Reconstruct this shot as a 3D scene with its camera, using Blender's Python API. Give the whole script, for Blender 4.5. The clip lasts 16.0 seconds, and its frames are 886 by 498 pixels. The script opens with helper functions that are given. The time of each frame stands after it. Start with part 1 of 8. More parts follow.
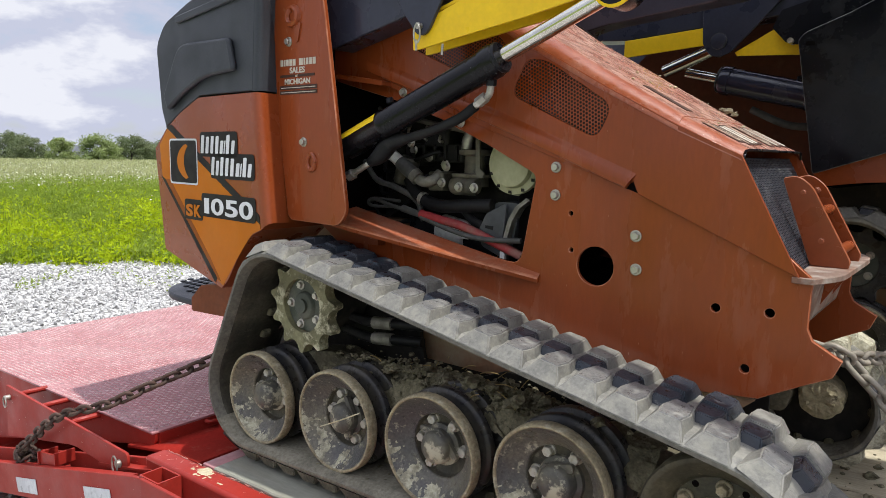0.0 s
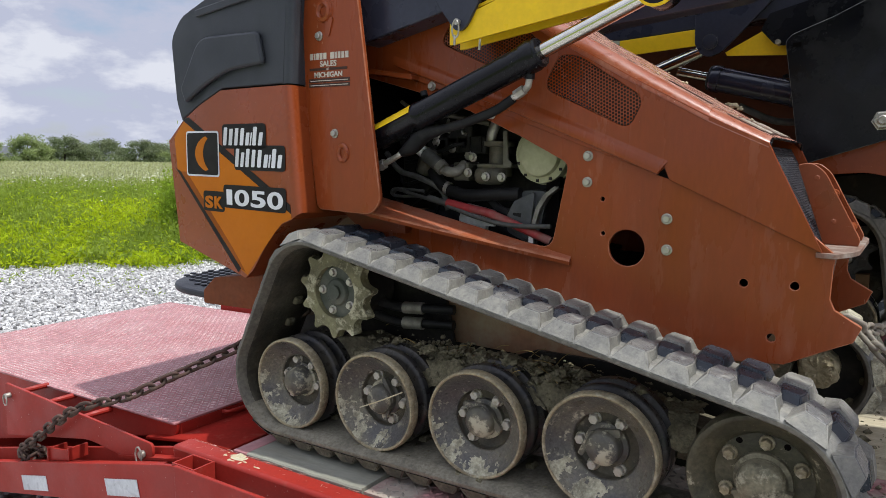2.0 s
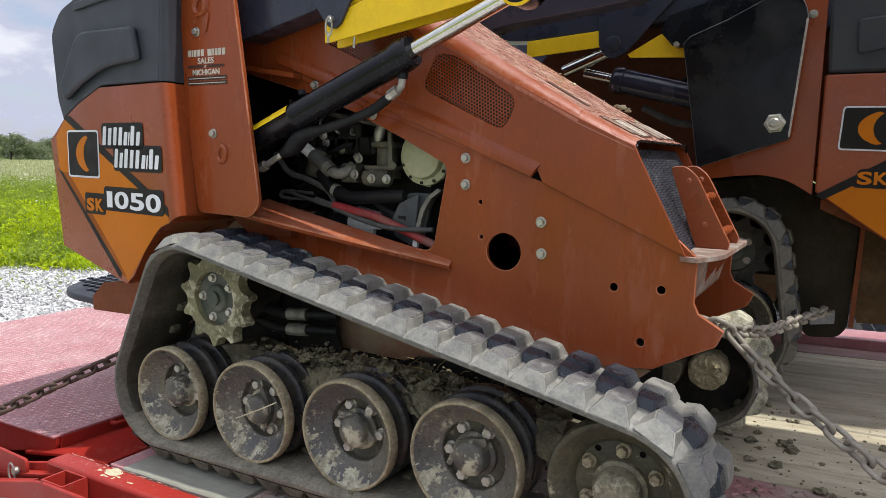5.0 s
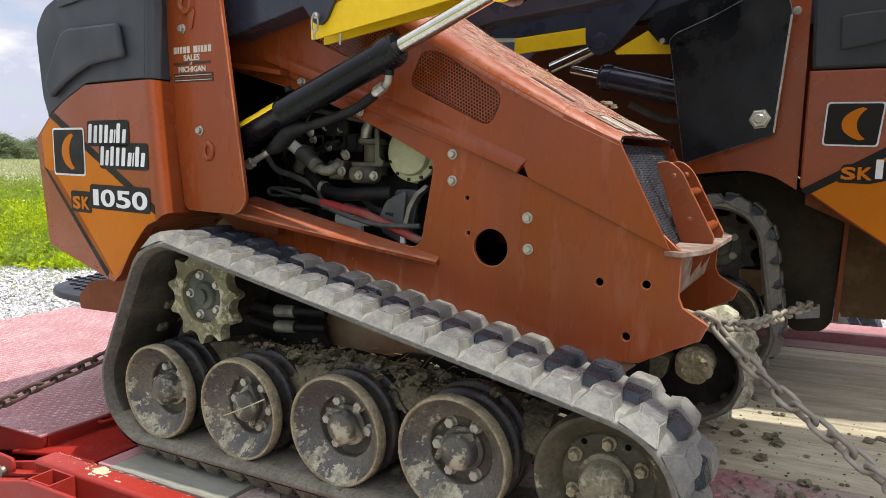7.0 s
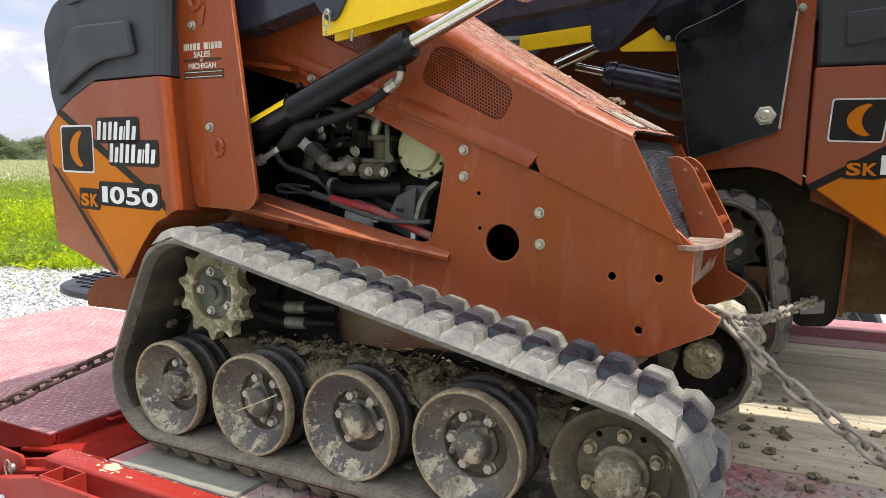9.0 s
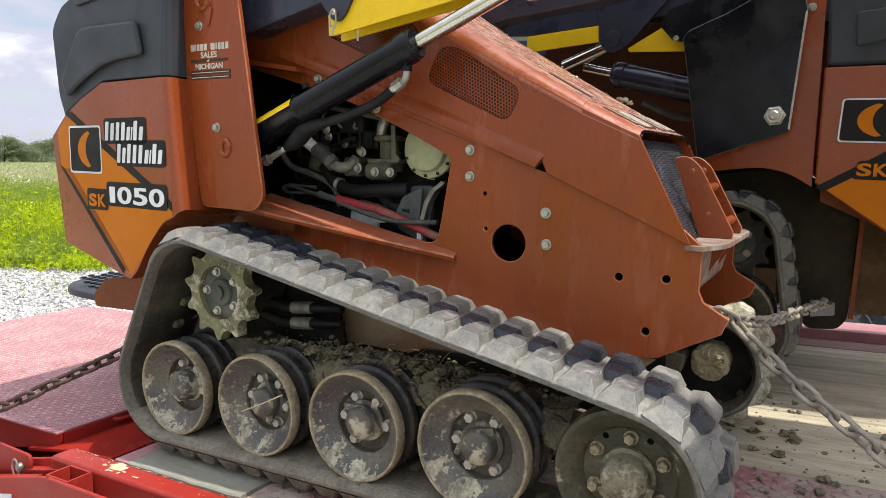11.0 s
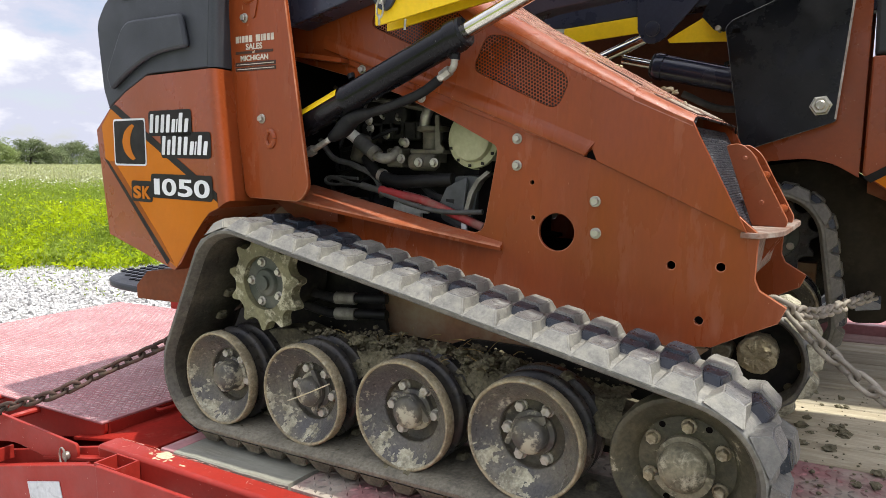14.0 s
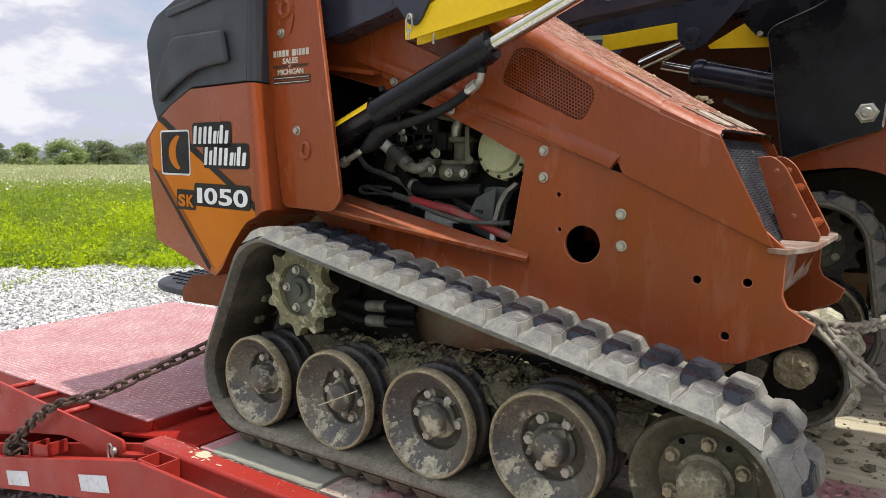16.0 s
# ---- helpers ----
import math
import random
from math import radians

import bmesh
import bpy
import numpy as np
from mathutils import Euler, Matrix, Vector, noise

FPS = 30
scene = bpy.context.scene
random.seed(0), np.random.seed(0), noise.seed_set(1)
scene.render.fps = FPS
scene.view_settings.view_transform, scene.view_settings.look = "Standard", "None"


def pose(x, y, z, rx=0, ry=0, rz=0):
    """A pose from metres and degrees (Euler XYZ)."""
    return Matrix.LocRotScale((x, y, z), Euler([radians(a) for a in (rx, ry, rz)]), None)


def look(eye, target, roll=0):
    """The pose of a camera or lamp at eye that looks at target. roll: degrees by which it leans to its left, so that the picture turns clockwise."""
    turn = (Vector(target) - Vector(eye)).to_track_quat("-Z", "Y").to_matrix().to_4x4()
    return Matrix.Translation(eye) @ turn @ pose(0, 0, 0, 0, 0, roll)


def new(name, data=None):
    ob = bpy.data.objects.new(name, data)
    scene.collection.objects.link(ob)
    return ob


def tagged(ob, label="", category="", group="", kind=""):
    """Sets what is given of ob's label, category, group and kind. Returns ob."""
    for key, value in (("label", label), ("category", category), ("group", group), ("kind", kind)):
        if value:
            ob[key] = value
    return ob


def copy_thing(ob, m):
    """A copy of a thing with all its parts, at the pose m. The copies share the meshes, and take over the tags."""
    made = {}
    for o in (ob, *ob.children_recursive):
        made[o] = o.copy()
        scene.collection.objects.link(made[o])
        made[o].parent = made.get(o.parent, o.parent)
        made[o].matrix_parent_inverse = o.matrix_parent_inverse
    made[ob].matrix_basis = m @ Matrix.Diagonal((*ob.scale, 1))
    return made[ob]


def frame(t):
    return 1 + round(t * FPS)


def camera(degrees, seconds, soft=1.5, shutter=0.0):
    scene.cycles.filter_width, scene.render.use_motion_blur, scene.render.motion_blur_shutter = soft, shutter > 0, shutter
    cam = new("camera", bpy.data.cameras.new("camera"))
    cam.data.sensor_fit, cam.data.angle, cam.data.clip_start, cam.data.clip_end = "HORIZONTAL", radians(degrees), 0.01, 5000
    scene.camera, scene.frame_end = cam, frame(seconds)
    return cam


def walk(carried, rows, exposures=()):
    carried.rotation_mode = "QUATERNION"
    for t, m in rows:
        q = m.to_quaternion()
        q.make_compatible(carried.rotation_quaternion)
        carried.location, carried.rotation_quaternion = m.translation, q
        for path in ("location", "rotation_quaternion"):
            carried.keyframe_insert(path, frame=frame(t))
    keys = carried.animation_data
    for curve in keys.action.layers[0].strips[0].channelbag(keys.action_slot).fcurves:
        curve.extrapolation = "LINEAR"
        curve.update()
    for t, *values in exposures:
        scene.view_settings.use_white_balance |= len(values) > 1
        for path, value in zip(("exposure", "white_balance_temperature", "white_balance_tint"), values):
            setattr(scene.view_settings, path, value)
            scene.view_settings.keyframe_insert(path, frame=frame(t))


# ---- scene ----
cam = camera(65.6, 16.0, soft=0.5)
PATH = [
    (0, (1.587, -1.186, 1.623), (0.359, 0.369, 1.351), 1.0),
    (0.5, (1.556, -1.261, 1.617), (0.326, 0.294, 1.347), 1.1),
    (1, (1.447, -1.369, 1.618), (0.229, 0.194, 1.348), 1.1),
    (1.5, (1.389, -1.438, 1.596), (0.224, 0.166, 1.326), 1.0),
    (2, (1.453, -1.396, 1.589), (0.35, 0.251, 1.324), 1.0),
    (2.5, (1.516, -1.293, 1.571), (0.447, 0.376, 1.304), 1.0),
    (3, (1.537, -1.249, 1.571), (0.484, 0.43, 1.305), 1.1),
    (3.5, (1.554, -1.239, 1.577), (0.512, 0.447, 1.311), 1.1),
    (4, (1.585, -1.24, 1.58), (0.552, 0.452, 1.315), 1.0),
    (4.2, (1.59, -1.239, 1.599), (0.564, 0.458, 1.338), 1.1),
    (6.5, (1.627, -1.244, 1.596), (0.636, 0.472, 1.326), 1.0),
    (7, (1.618, -1.24, 1.594), (0.633, 0.48, 1.325), 1.0),
    (7.5, (1.613, -1.251, 1.588), (0.63, 0.469, 1.32), 1.0),
    (8, (1.6, -1.248, 1.588), (0.621, 0.475, 1.318), 0.9),
    (8.5, (1.571, -1.257, 1.589), (0.594, 0.467, 1.319), 0.9),
    (9, (1.589, -1.267, 1.583), (0.614, 0.458, 1.314), 0.9),
    (11.3, (1.591, -1.259, 1.577), (0.594, 0.454, 1.315), 0.9),
    (11.5, (1.567, -1.274, 1.594), (0.571, 0.439, 1.328), 0.9),
    (12, (1.475, -1.336, 1.6), (0.462, 0.368, 1.336), 1.0),
    (12.5, (1.401, -1.42, 1.595), (0.37, 0.274, 1.332), 0.9),
    (13, (1.375, -1.448, 1.575), (0.336, 0.241, 1.312), 0.8),
    (13.5, (1.451, -1.376, 1.578), (0.411, 0.312, 1.316), 0.7),
    (14, (1.53, -1.293, 1.547), (0.487, 0.393, 1.286), 0.7),
    (14.5, (1.555, -1.263, 1.554), (0.49, 0.41, 1.292), 0.7),
    (15, (1.56, -1.256, 1.561), (0.46, 0.394, 1.299), 0.7),
    (15.5, (1.579, -1.276, 1.581), (0.44, 0.347, 1.318), 0.7),
    (16, (1.594, -1.274, 1.578), (0.425, 0.328, 1.315), 0.6),
]
EXPOSURES = [(0, 0.14, 6300, 10), (1, 0.06, 6170, 10), (2, -0.04, 6170, 10), (3.5, 0.06, 6170, 10), (4, 0.08, 6170, 10), (6.5, 0.3, 6430, 10), (8, 0.44, 6500, 10), (9, 0.54, 6500, 10), (11.5, 0.36, 6500, 10), (12.5, 0.27, 6500, 10), (13, 0.14, 6500, 10), (13.5, 0.23, 6500, 10), (14, 0.43, 6500, 10), (15, 0.41, 6500, 10), (16, 0.23, 6500, 10)]
walk(cam, [(t, look(eye, target, roll)) for t, eye, target, roll in PATH], EXPOSURES)

# ---- world and sun ----
SUN = Vector((0.37, 0.085, 0.91)).normalized()
world = bpy.data.worlds.new("sky")
scene.world = world
world.use_nodes = True
wn, wl = world.node_tree.nodes, world.node_tree.links
wn.clear()
w_out = wn.new("ShaderNodeOutputWorld")
w_bg = wn.new("ShaderNodeBackground")
w_sky = wn.new("ShaderNodeTexSky")
w_sky.sky_type = "NISHITA"
w_sky.sun_disc = False
w_sky.sun_elevation = math.asin(SUN.z)
w_sky.sun_rotation = math.atan2(SUN.x, SUN.y)
w_co = wn.new("ShaderNodeTexCoord")
w_map = wn.new("ShaderNodeMapping")
w_map.inputs["Scale"].default_value = (1.0, 1.0, 2.3)
w_noise = wn.new("ShaderNodeTexNoise")
w_noise.inputs["Scale"].default_value = 7.0
w_noise.inputs["Detail"].default_value = 9.0
w_noise.inputs["Roughness"].default_value = 0.56
w_ramp = wn.new("ShaderNodeValToRGB")
w_ramp.color_ramp.elements[0].position, w_ramp.color_ramp.elements[1].position = 0.22, 0.44
w_tone = wn.new("ShaderNodeValToRGB")
w_tone.color_ramp.elements[0].position, w_tone.color_ramp.elements[1].position = 0.47, 0.58
w_tone.color_ramp.elements[0].color = (4.5, 4.65, 5.6, 1)
w_tone.color_ramp.elements[1].color = (6.6, 6.6, 7.0, 1)
w_mix = wn.new("ShaderNodeMixRGB")
wl.new(w_co.outputs["Generated"], w_map.inputs["Vector"])
wl.new(w_map.outputs["Vector"], w_noise.inputs["Vector"])
wl.new(w_noise.outputs["Fac"], w_ramp.inputs["Fac"])
wl.new(w_noise.outputs["Fac"], w_tone.inputs["Fac"])
wl.new(w_ramp.outputs["Color"], w_mix.inputs["Fac"])
wl.new(w_sky.outputs["Color"], w_mix.inputs["Color1"])
wl.new(w_tone.outputs["Color"], w_mix.inputs["Color2"])
w_sep = wn.new("ShaderNodeSeparateXYZ")
w_zen = wn.new("ShaderNodeMapRange")
w_zen.inputs["From Min"].default_value, w_zen.inputs["From Max"].default_value = 0.25, 1.0
w_zen.inputs["To Min"].default_value, w_zen.inputs["To Max"].default_value = 1.0, 2.1
w_gain = wn.new("ShaderNodeVectorMath")
w_gain.operation = "SCALE"
wl.new(w_co.outputs["Generated"], w_sep.inputs[0])
wl.new(w_sep.outputs["Z"], w_zen.inputs["Value"])
wl.new(w_mix.outputs["Color"], w_gain.inputs[0])
wl.new(w_zen.outputs["Result"], w_gain.inputs["Scale"])
wl.new(w_gain.outputs["Vector"], w_bg.inputs["Color"])
w_bg.inputs["Strength"].default_value = 0.12
wl.new(w_bg.outputs["Background"], w_out.inputs["Surface"])

sun_data = bpy.data.lights.new("sun", "SUN")
sun_data.energy, sun_data.angle, sun_data.color = 4.2, radians(0.9), (1.0, 0.965, 0.885)
sun = new("sun", sun_data)
sun.rotation_mode = "QUATERNION"
sun.rotation_quaternion = SUN.to_track_quat("Z", "Y")

# ---- materials ----


def node_mat(name):
    m = bpy.data.materials.new(name)
    m.use_nodes = True
    n, l = m.node_tree.nodes, m.node_tree.links
    n.clear()
    out = n.new("ShaderNodeOutputMaterial")
    b = n.new("ShaderNodeBsdfPrincipled")
    b.inputs["Specular IOR Level"].default_value = 0.32
    l.new(b.outputs[0], out.inputs["Surface"])
    return m, n, l, b


def noise_node(n, l, co, scale, detail=4.0, rough=0.55):
    x = n.new("ShaderNodeTexNoise")
    x.inputs["Scale"].default_value, x.inputs["Detail"].default_value, x.inputs["Roughness"].default_value = scale, detail, rough
    l.new(co, x.inputs["Vector"])
    return x.outputs["Fac"]


def ramp_node(n, l, fac, lo, hi, a=(0, 0, 0, 1), b=(1, 1, 1, 1)):
    r = n.new("ShaderNodeValToRGB")
    r.color_ramp.elements[0].position, r.color_ramp.elements[1].position = lo, hi
    r.color_ramp.elements[0].color, r.color_ramp.elements[1].color = a, b
    l.new(fac, r.inputs["Fac"])
    return r.outputs["Color"]


def mix_node(n, l, fac, a, b, kind="MIX"):
    x = n.new("ShaderNodeMixRGB")
    x.blend_type = kind
    for key, v in (("Fac", fac), ("Color1", a), ("Color2", b)):
        if isinstance(v, (tuple, list)):
            x.inputs[key].default_value = (*v[:3], 1)
        elif isinstance(v, (int, float)):
            x.inputs[key].default_value = v
        else:
            l.new(v, x.inputs[key])
    return x.outputs["Color"]


def surface(name, base, rough=0.5, metal=0.0, other=None, scale=6.0, lo=0.42, hi=0.62, grain=60.0, grain_amount=0.25, bump=0.15,
            bump_scale=40.0, dust=None, dust_lo=0.5, dust_hi=0.75, dust_scale=9.0, coat=0.0, stretch=None, pieces=0.0, islands=0.0, rough_var=0.15, thin=0.0, spec=0.3, specks=None, shuffle=False):
    """Base colour broken by a second colour in patches, fine grain, dust in blotches, and relief."""
    m, n, l, b = node_mat(name)
    tc = n.new("ShaderNodeTexCoord")
    co = tc.outputs["Object"]
    if shuffle:
        oi = n.new("ShaderNodeObjectInfo")
        far_off = n.new("ShaderNodeVectorMath")
        far_off.operation = "MULTIPLY_ADD"
        far_off.inputs[1].default_value = (37.0, 53.0, 71.0)
        l.new(oi.outputs["Random"], far_off.inputs[0])
        l.new(co, far_off.inputs[2])
        co = far_off.outputs["Vector"]
    if stretch:
        mp = n.new("ShaderNodeMapping")
        mp.inputs["Scale"].default_value = stretch
        l.new(co, mp.inputs["Vector"])
        co = mp.outputs["Vector"]
    other = other or tuple(c * 0.8 for c in base)
    patches = ramp_node(n, l, noise_node(n, l, co, scale, 6.0, 0.6), lo, hi)
    col = mix_node(n, l, patches, base, other)
    g = noise_node(n, l, co, grain, 3.0)
    col = mix_node(n, l, grain_amount, col, mix_node(n, l, 1.0, col, ramp_node(n, l, g, 0.3, 0.7, (0.45, 0.45, 0.45, 1), (1.35, 1.35, 1.35, 1)), "MULTIPLY"))
    if dust:
        d = ramp_node(n, l, noise_node(n, l, co, dust_scale, 9.0, 0.68), dust_lo, dust_hi)
        col = mix_node(n, l, d, col, dust)
    if specks:
        sp = ramp_node(n, l, noise_node(n, l, co, 110.0, 2.0, 0.5), 0.735, 0.755)
        col = mix_node(n, l, sp, col, specks)
    if pieces or islands:
        info = n.new("ShaderNodeNewGeometry" if islands else "ShaderNodeObjectInfo")
        r = info.outputs["Random Per Island" if islands else "Random"]
        k = pieces or islands
        col = mix_node(n, l, 1.0, col, ramp_node(n, l, r, 0.0, 1.0, (1 - k, 1 - k, 1 - k, 1), (1 + k * 0.6, 1 + k * 0.6, 1 + k * 0.6, 1)), "MULTIPLY")
    l.new(col, b.inputs["Base Color"])
    b.inputs["Metallic"].default_value = metal
    b.inputs["Specular IOR Level"].default_value = spec
    rr = ramp_node(n, l, noise_node(n, l, co, scale * 2.3, 5.0), 0.3, 0.7, (max(rough - rough_var, 0.04),) * 3 + (1,), (min(rough + rough_var, 1.0),) * 3 + (1,))
    if dust:
        rr = mix_node(n, l, d, rr, (0.9, 0.9, 0.9))
    l.new(rr, b.inputs["Roughness"])
    if coat:
        b.inputs["Coat Weight"].default_value = coat
        b.inputs["Coat Roughness"].default_value = 0.25
    if bump:
        bp = n.new("ShaderNodeBump")
        bp.inputs["Strength"].default_value, bp.inputs["Distance"].default_value = bump, 0.004
        l.new(noise_node(n, l, co, bump_scale, 6.0, 0.6), bp.inputs["Height"])
        l.new(bp.outputs["Normal"], b.inputs["Normal"])
    if thin:
        tr = n.new("ShaderNodeBsdfTranslucent")
        l.new(mix_node(n, l, 1.0, col, (1.5, 1.5, 0.9), "MULTIPLY"), tr.inputs["Color"])
        mx = n.new("ShaderNodeMixShader")
        mx.inputs[0].default_value = thin
        l.new(b.outputs[0], mx.inputs[1])
        l.new(tr.outputs[0], mx.inputs[2])
        l.new(mx.outputs[0], n["Material Output"].inputs["Surface"])
    return m


M = {}
M["paint"] = surface("machine_paint", (0.262, 0.0545, 0.0135), 0.31, other=(0.230, 0.050, 0.0135), scale=2.5, grain=90, grain_amount=0.12, bump=0.03,
                     bump_scale=120, dust=(0.36, 0.15, 0.08), dust_lo=0.66, dust_hi=1.0, dust_scale=14, specks=(0.38, 0.19, 0.12), spec=0.42)
M["paint_worn"] = surface("worn_machine_paint", (0.30, 0.074, 0.027), 0.5, other=(0.33, 0.105, 0.055), scale=5, grain=160, grain_amount=0.25, bump=0.08,
                          dust=(0.33, 0.22, 0.16), dust_lo=0.50, dust_hi=0.82, dust_scale=40)
M["paint_side"] = surface("streaked_machine_paint", (0.264, 0.0545, 0.0135), 0.28, other=(0.220, 0.048, 0.0135), scale=2.2, grain=90, grain_amount=0.12, bump=0.03,
                          bump_scale=120, dust=(0.36, 0.15, 0.085), dust_lo=0.56, dust_hi=1.0, dust_scale=9, stretch=(1.5, 1.0, 0.35), specks=(0.38, 0.19, 0.12), spec=0.33)
# paler paint for bevels: edge highlights put into the colour
M["paint_edge"] = surface("highlight_paint_edge", (0.42, 0.16, 0.085), 0.4, other=(0.30, 0.085, 0.03), scale=14, bump=0.02)
M["hood_roll"] = surface("rubbed_hood_shoulder", (0.270, 0.060, 0.018), 0.33, other=(0.345, 0.125, 0.075), scale=7, lo=0.40, hi=0.66, grain=140, grain_amount=0.3, bump=0.05, bump_scale=120,
                         dust=(0.43, 0.22, 0.15), dust_lo=0.54, dust_hi=0.82, dust_scale=24, stretch=(1.0, 2.0, 1.0), specks=(0.5, 0.33, 0.25), spec=0.4)
M["shelf_dust"] = surface("dust_covered_shelf_paint", (0.19, 0.125, 0.095), 0.85, other=(0.22, 0.105, 0.065), scale=12, grain=160, grain_amount=0.3, bump=0.2,
                          dust=(0.32, 0.28, 0.24), dust_lo=0.44, dust_hi=0.66, dust_scale=24)
# darker copies of the machine paint, with shade put into their colour
M["hood_shaded"] = surface("shaded_maroon_hood_paint", (0.105, 0.034, 0.016), 0.5, other=(0.070, 0.026, 0.013), scale=5, bump=0.08, dust=(0.14, 0.07, 0.04), dust_lo=0.58, dust_hi=0.85, dust_scale=14, spec=0.2)
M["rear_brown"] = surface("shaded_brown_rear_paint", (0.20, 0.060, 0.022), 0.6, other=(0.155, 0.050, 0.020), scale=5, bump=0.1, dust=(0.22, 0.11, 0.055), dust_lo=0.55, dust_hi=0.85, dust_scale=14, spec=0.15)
M["trailer_matt"] = surface("dull_red_trailer_paint", (0.27, 0.022, 0.016), 0.9, other=(0.21, 0.022, 0.016), scale=3, grain=80, grain_amount=0.2, bump=0.1,
                            dust=(0.30, 0.12, 0.09), dust_lo=0.56, dust_hi=0.9, dust_scale=14, spec=0.0)
# scratches and dust over a base paled to paint in reflected sky
M["hood_top"] = surface("scratched_hood_paint", (0.38, 0.165, 0.118), 0.24, other=(0.46, 0.27, 0.21), scale=9, grain=220, grain_amount=0.15, bump=0.04,
                        dust=(0.46, 0.30, 0.22), dust_lo=0.56, dust_hi=0.82, dust_scale=40, specks=(0.55, 0.45, 0.34), spec=0.5)
M["frame_low"] = surface("dusty_frame_paint", (0.25, 0.135, 0.072), 0.8, other=(0.29, 0.185, 0.11), scale=4, dust=(0.30, 0.235, 0.15), dust_lo=0.40, dust_hi=0.68, bump=0.25)
M["plastic"] = surface("black_cowl_plastic", (0.040, 0.044, 0.052), 0.45, other=(0.050, 0.054, 0.062), scale=3, grain=300, grain_amount=0.3, bump=0.1,
                       bump_scale=400, dust=(0.10, 0.10, 0.105), dust_lo=0.6, dust_hi=1.0, spec=0.22)
# the dust blotches paint in hazy reflections along with dirt smudges
M["black_paint"] = surface("black_steel_paint", (0.0055, 0.0060, 0.0085), 0.24, other=(0.010, 0.0108, 0.014), scale=4, grain=100, bump=0.03,
                           dust=(0.034, 0.036, 0.040), dust_lo=0.50, dust_hi=0.78, dust_scale=5, spec=0.22, specks=(0.05, 0.05, 0.05))
M["barrel_black"] = surface("glossy_black_cylinder", (0.0045, 0.0045, 0.006), 0.24, other=(0.007, 0.007, 0.009), scale=8, grain=90, bump=0.02, rough_var=0.08, spec=0.24, specks=(0.07, 0.07, 0.065))
M["navy_gloss"] = surface("glossy_navy_cylinder", (0.022, 0.024, 0.042), 0.2, other=(0.028, 0.030, 0.048), scale=6, bump=0.02, spec=0.5)
M["worn_edge"] = surface("bare_worn_edge", (0.14, 0.138, 0.135), 0.45, 0.3, other=(0.03, 0.03, 0.033), scale=30, bump=0.05)
M["arm_black"] = surface("navy_black_arm_paint", (0.024, 0.027, 0.043), 0.32, other=(0.032, 0.035, 0.053), scale=4, grain=100, bump=0.04,
                         dust=(0.09, 0.09, 0.10), dust_lo=0.64, dust_hi=0.98, dust_scale=20, spec=0.4)
M["yellow"] = surface("yellow_paint", (0.84, 0.555, 0.010), 0.40, other=(0.78, 0.50, 0.012), scale=5, grain=90, grain_amount=0.1, bump=0.04,
                      dust=(0.46, 0.36, 0.13), dust_lo=0.62, dust_hi=0.98)
M["rubber"] = surface("track_rubber", (0.110, 0.103, 0.086), 0.55, other=(0.15, 0.138, 0.108), scale=9, grain=90, grain_amount=0.5, bump=0.3, bump_scale=70,
                      dust=(0.25, 0.235, 0.185), dust_lo=0.54, dust_hi=0.78, dust_scale=22, spec=0.25)
M["belt_mud"] = surface("mud_dusted_belt", (0.215, 0.198, 0.150), 0.75, other=(0.145, 0.133, 0.102), scale=12, grain=110, grain_amount=0.55, bump=0.5, bump_scale=80,
                        dust=(0.29, 0.27, 0.21), dust_lo=0.52, dust_hi=0.74, dust_scale=30, spec=0.2)
M["lug_plain"] = surface("dull_lug_rubber", (0.105, 0.098, 0.082), 0.6, other=(0.14, 0.128, 0.10), scale=9, bump=0.0)
# inner belt face: shade inside the loop painted in, under patchy mud
M["belt_inner"] = surface("shaded_inner_belt", (0.036, 0.033, 0.025), 0.5, other=(0.075, 0.067, 0.047), scale=10, lo=0.42, hi=0.62, grain=90, grain_amount=0.5, bump=0.6, bump_scale=60, dust=(0.14, 0.128, 0.09), dust_lo=0.60, dust_hi=0.74, dust_scale=26)
M["rubber_dusty"] = surface("dusty_lug_rubber", (0.178, 0.173, 0.152), 0.42, other=(0.120, 0.118, 0.108), scale=22, lo=0.40, hi=0.72, grain=150, grain_amount=0.45, bump=0.35, bump_scale=90,
                            dust=(0.265, 0.256, 0.215), dust_lo=0.46, dust_hi=0.74, dust_scale=26, shuffle=True, pieces=0.12, spec=0.45)
M["lug_top"] = surface("scuffed_lug_top", (0.115, 0.115, 0.114), 0.36, other=(0.160, 0.157, 0.144), scale=30, lo=0.40, hi=0.66, grain=150, grain_amount=0.5, bump=0.35, bump_scale=110,
                       dust=(0.245, 0.238, 0.210), dust_lo=0.52, dust_hi=0.72, dust_scale=40, shuffle=True, pieces=0.2, spec=0.55)
# dark blue-grey rubber; on the track's inner lugs it paints in shadow
M["rubber_dark"] = surface("dark_lug_rubber", (0.020, 0.028, 0.038), 0.34, other=(0.040, 0.042, 0.050), scale=14, grain=110, grain_amount=0.3, bump=0.3, bump_scale=90,
                           dust=(0.26, 0.255, 0.235), dust_lo=0.585, dust_hi=0.70, dust_scale=18, spec=0.35, shuffle=True)
M["wheel"] = surface("muddy_wheel_steel", (0.074, 0.072, 0.068), 0.34, 0.0, other=(0.175, 0.156, 0.105), scale=6, lo=0.44, hi=0.70, grain=150, grain_amount=0.6, bump=0.5,
                     bump_scale=110, dust=(0.36, 0.34, 0.255), dust_lo=0.575, dust_hi=0.68, dust_scale=44, shuffle=True, specks=(0.52, 0.50, 0.41), spec=0.45)
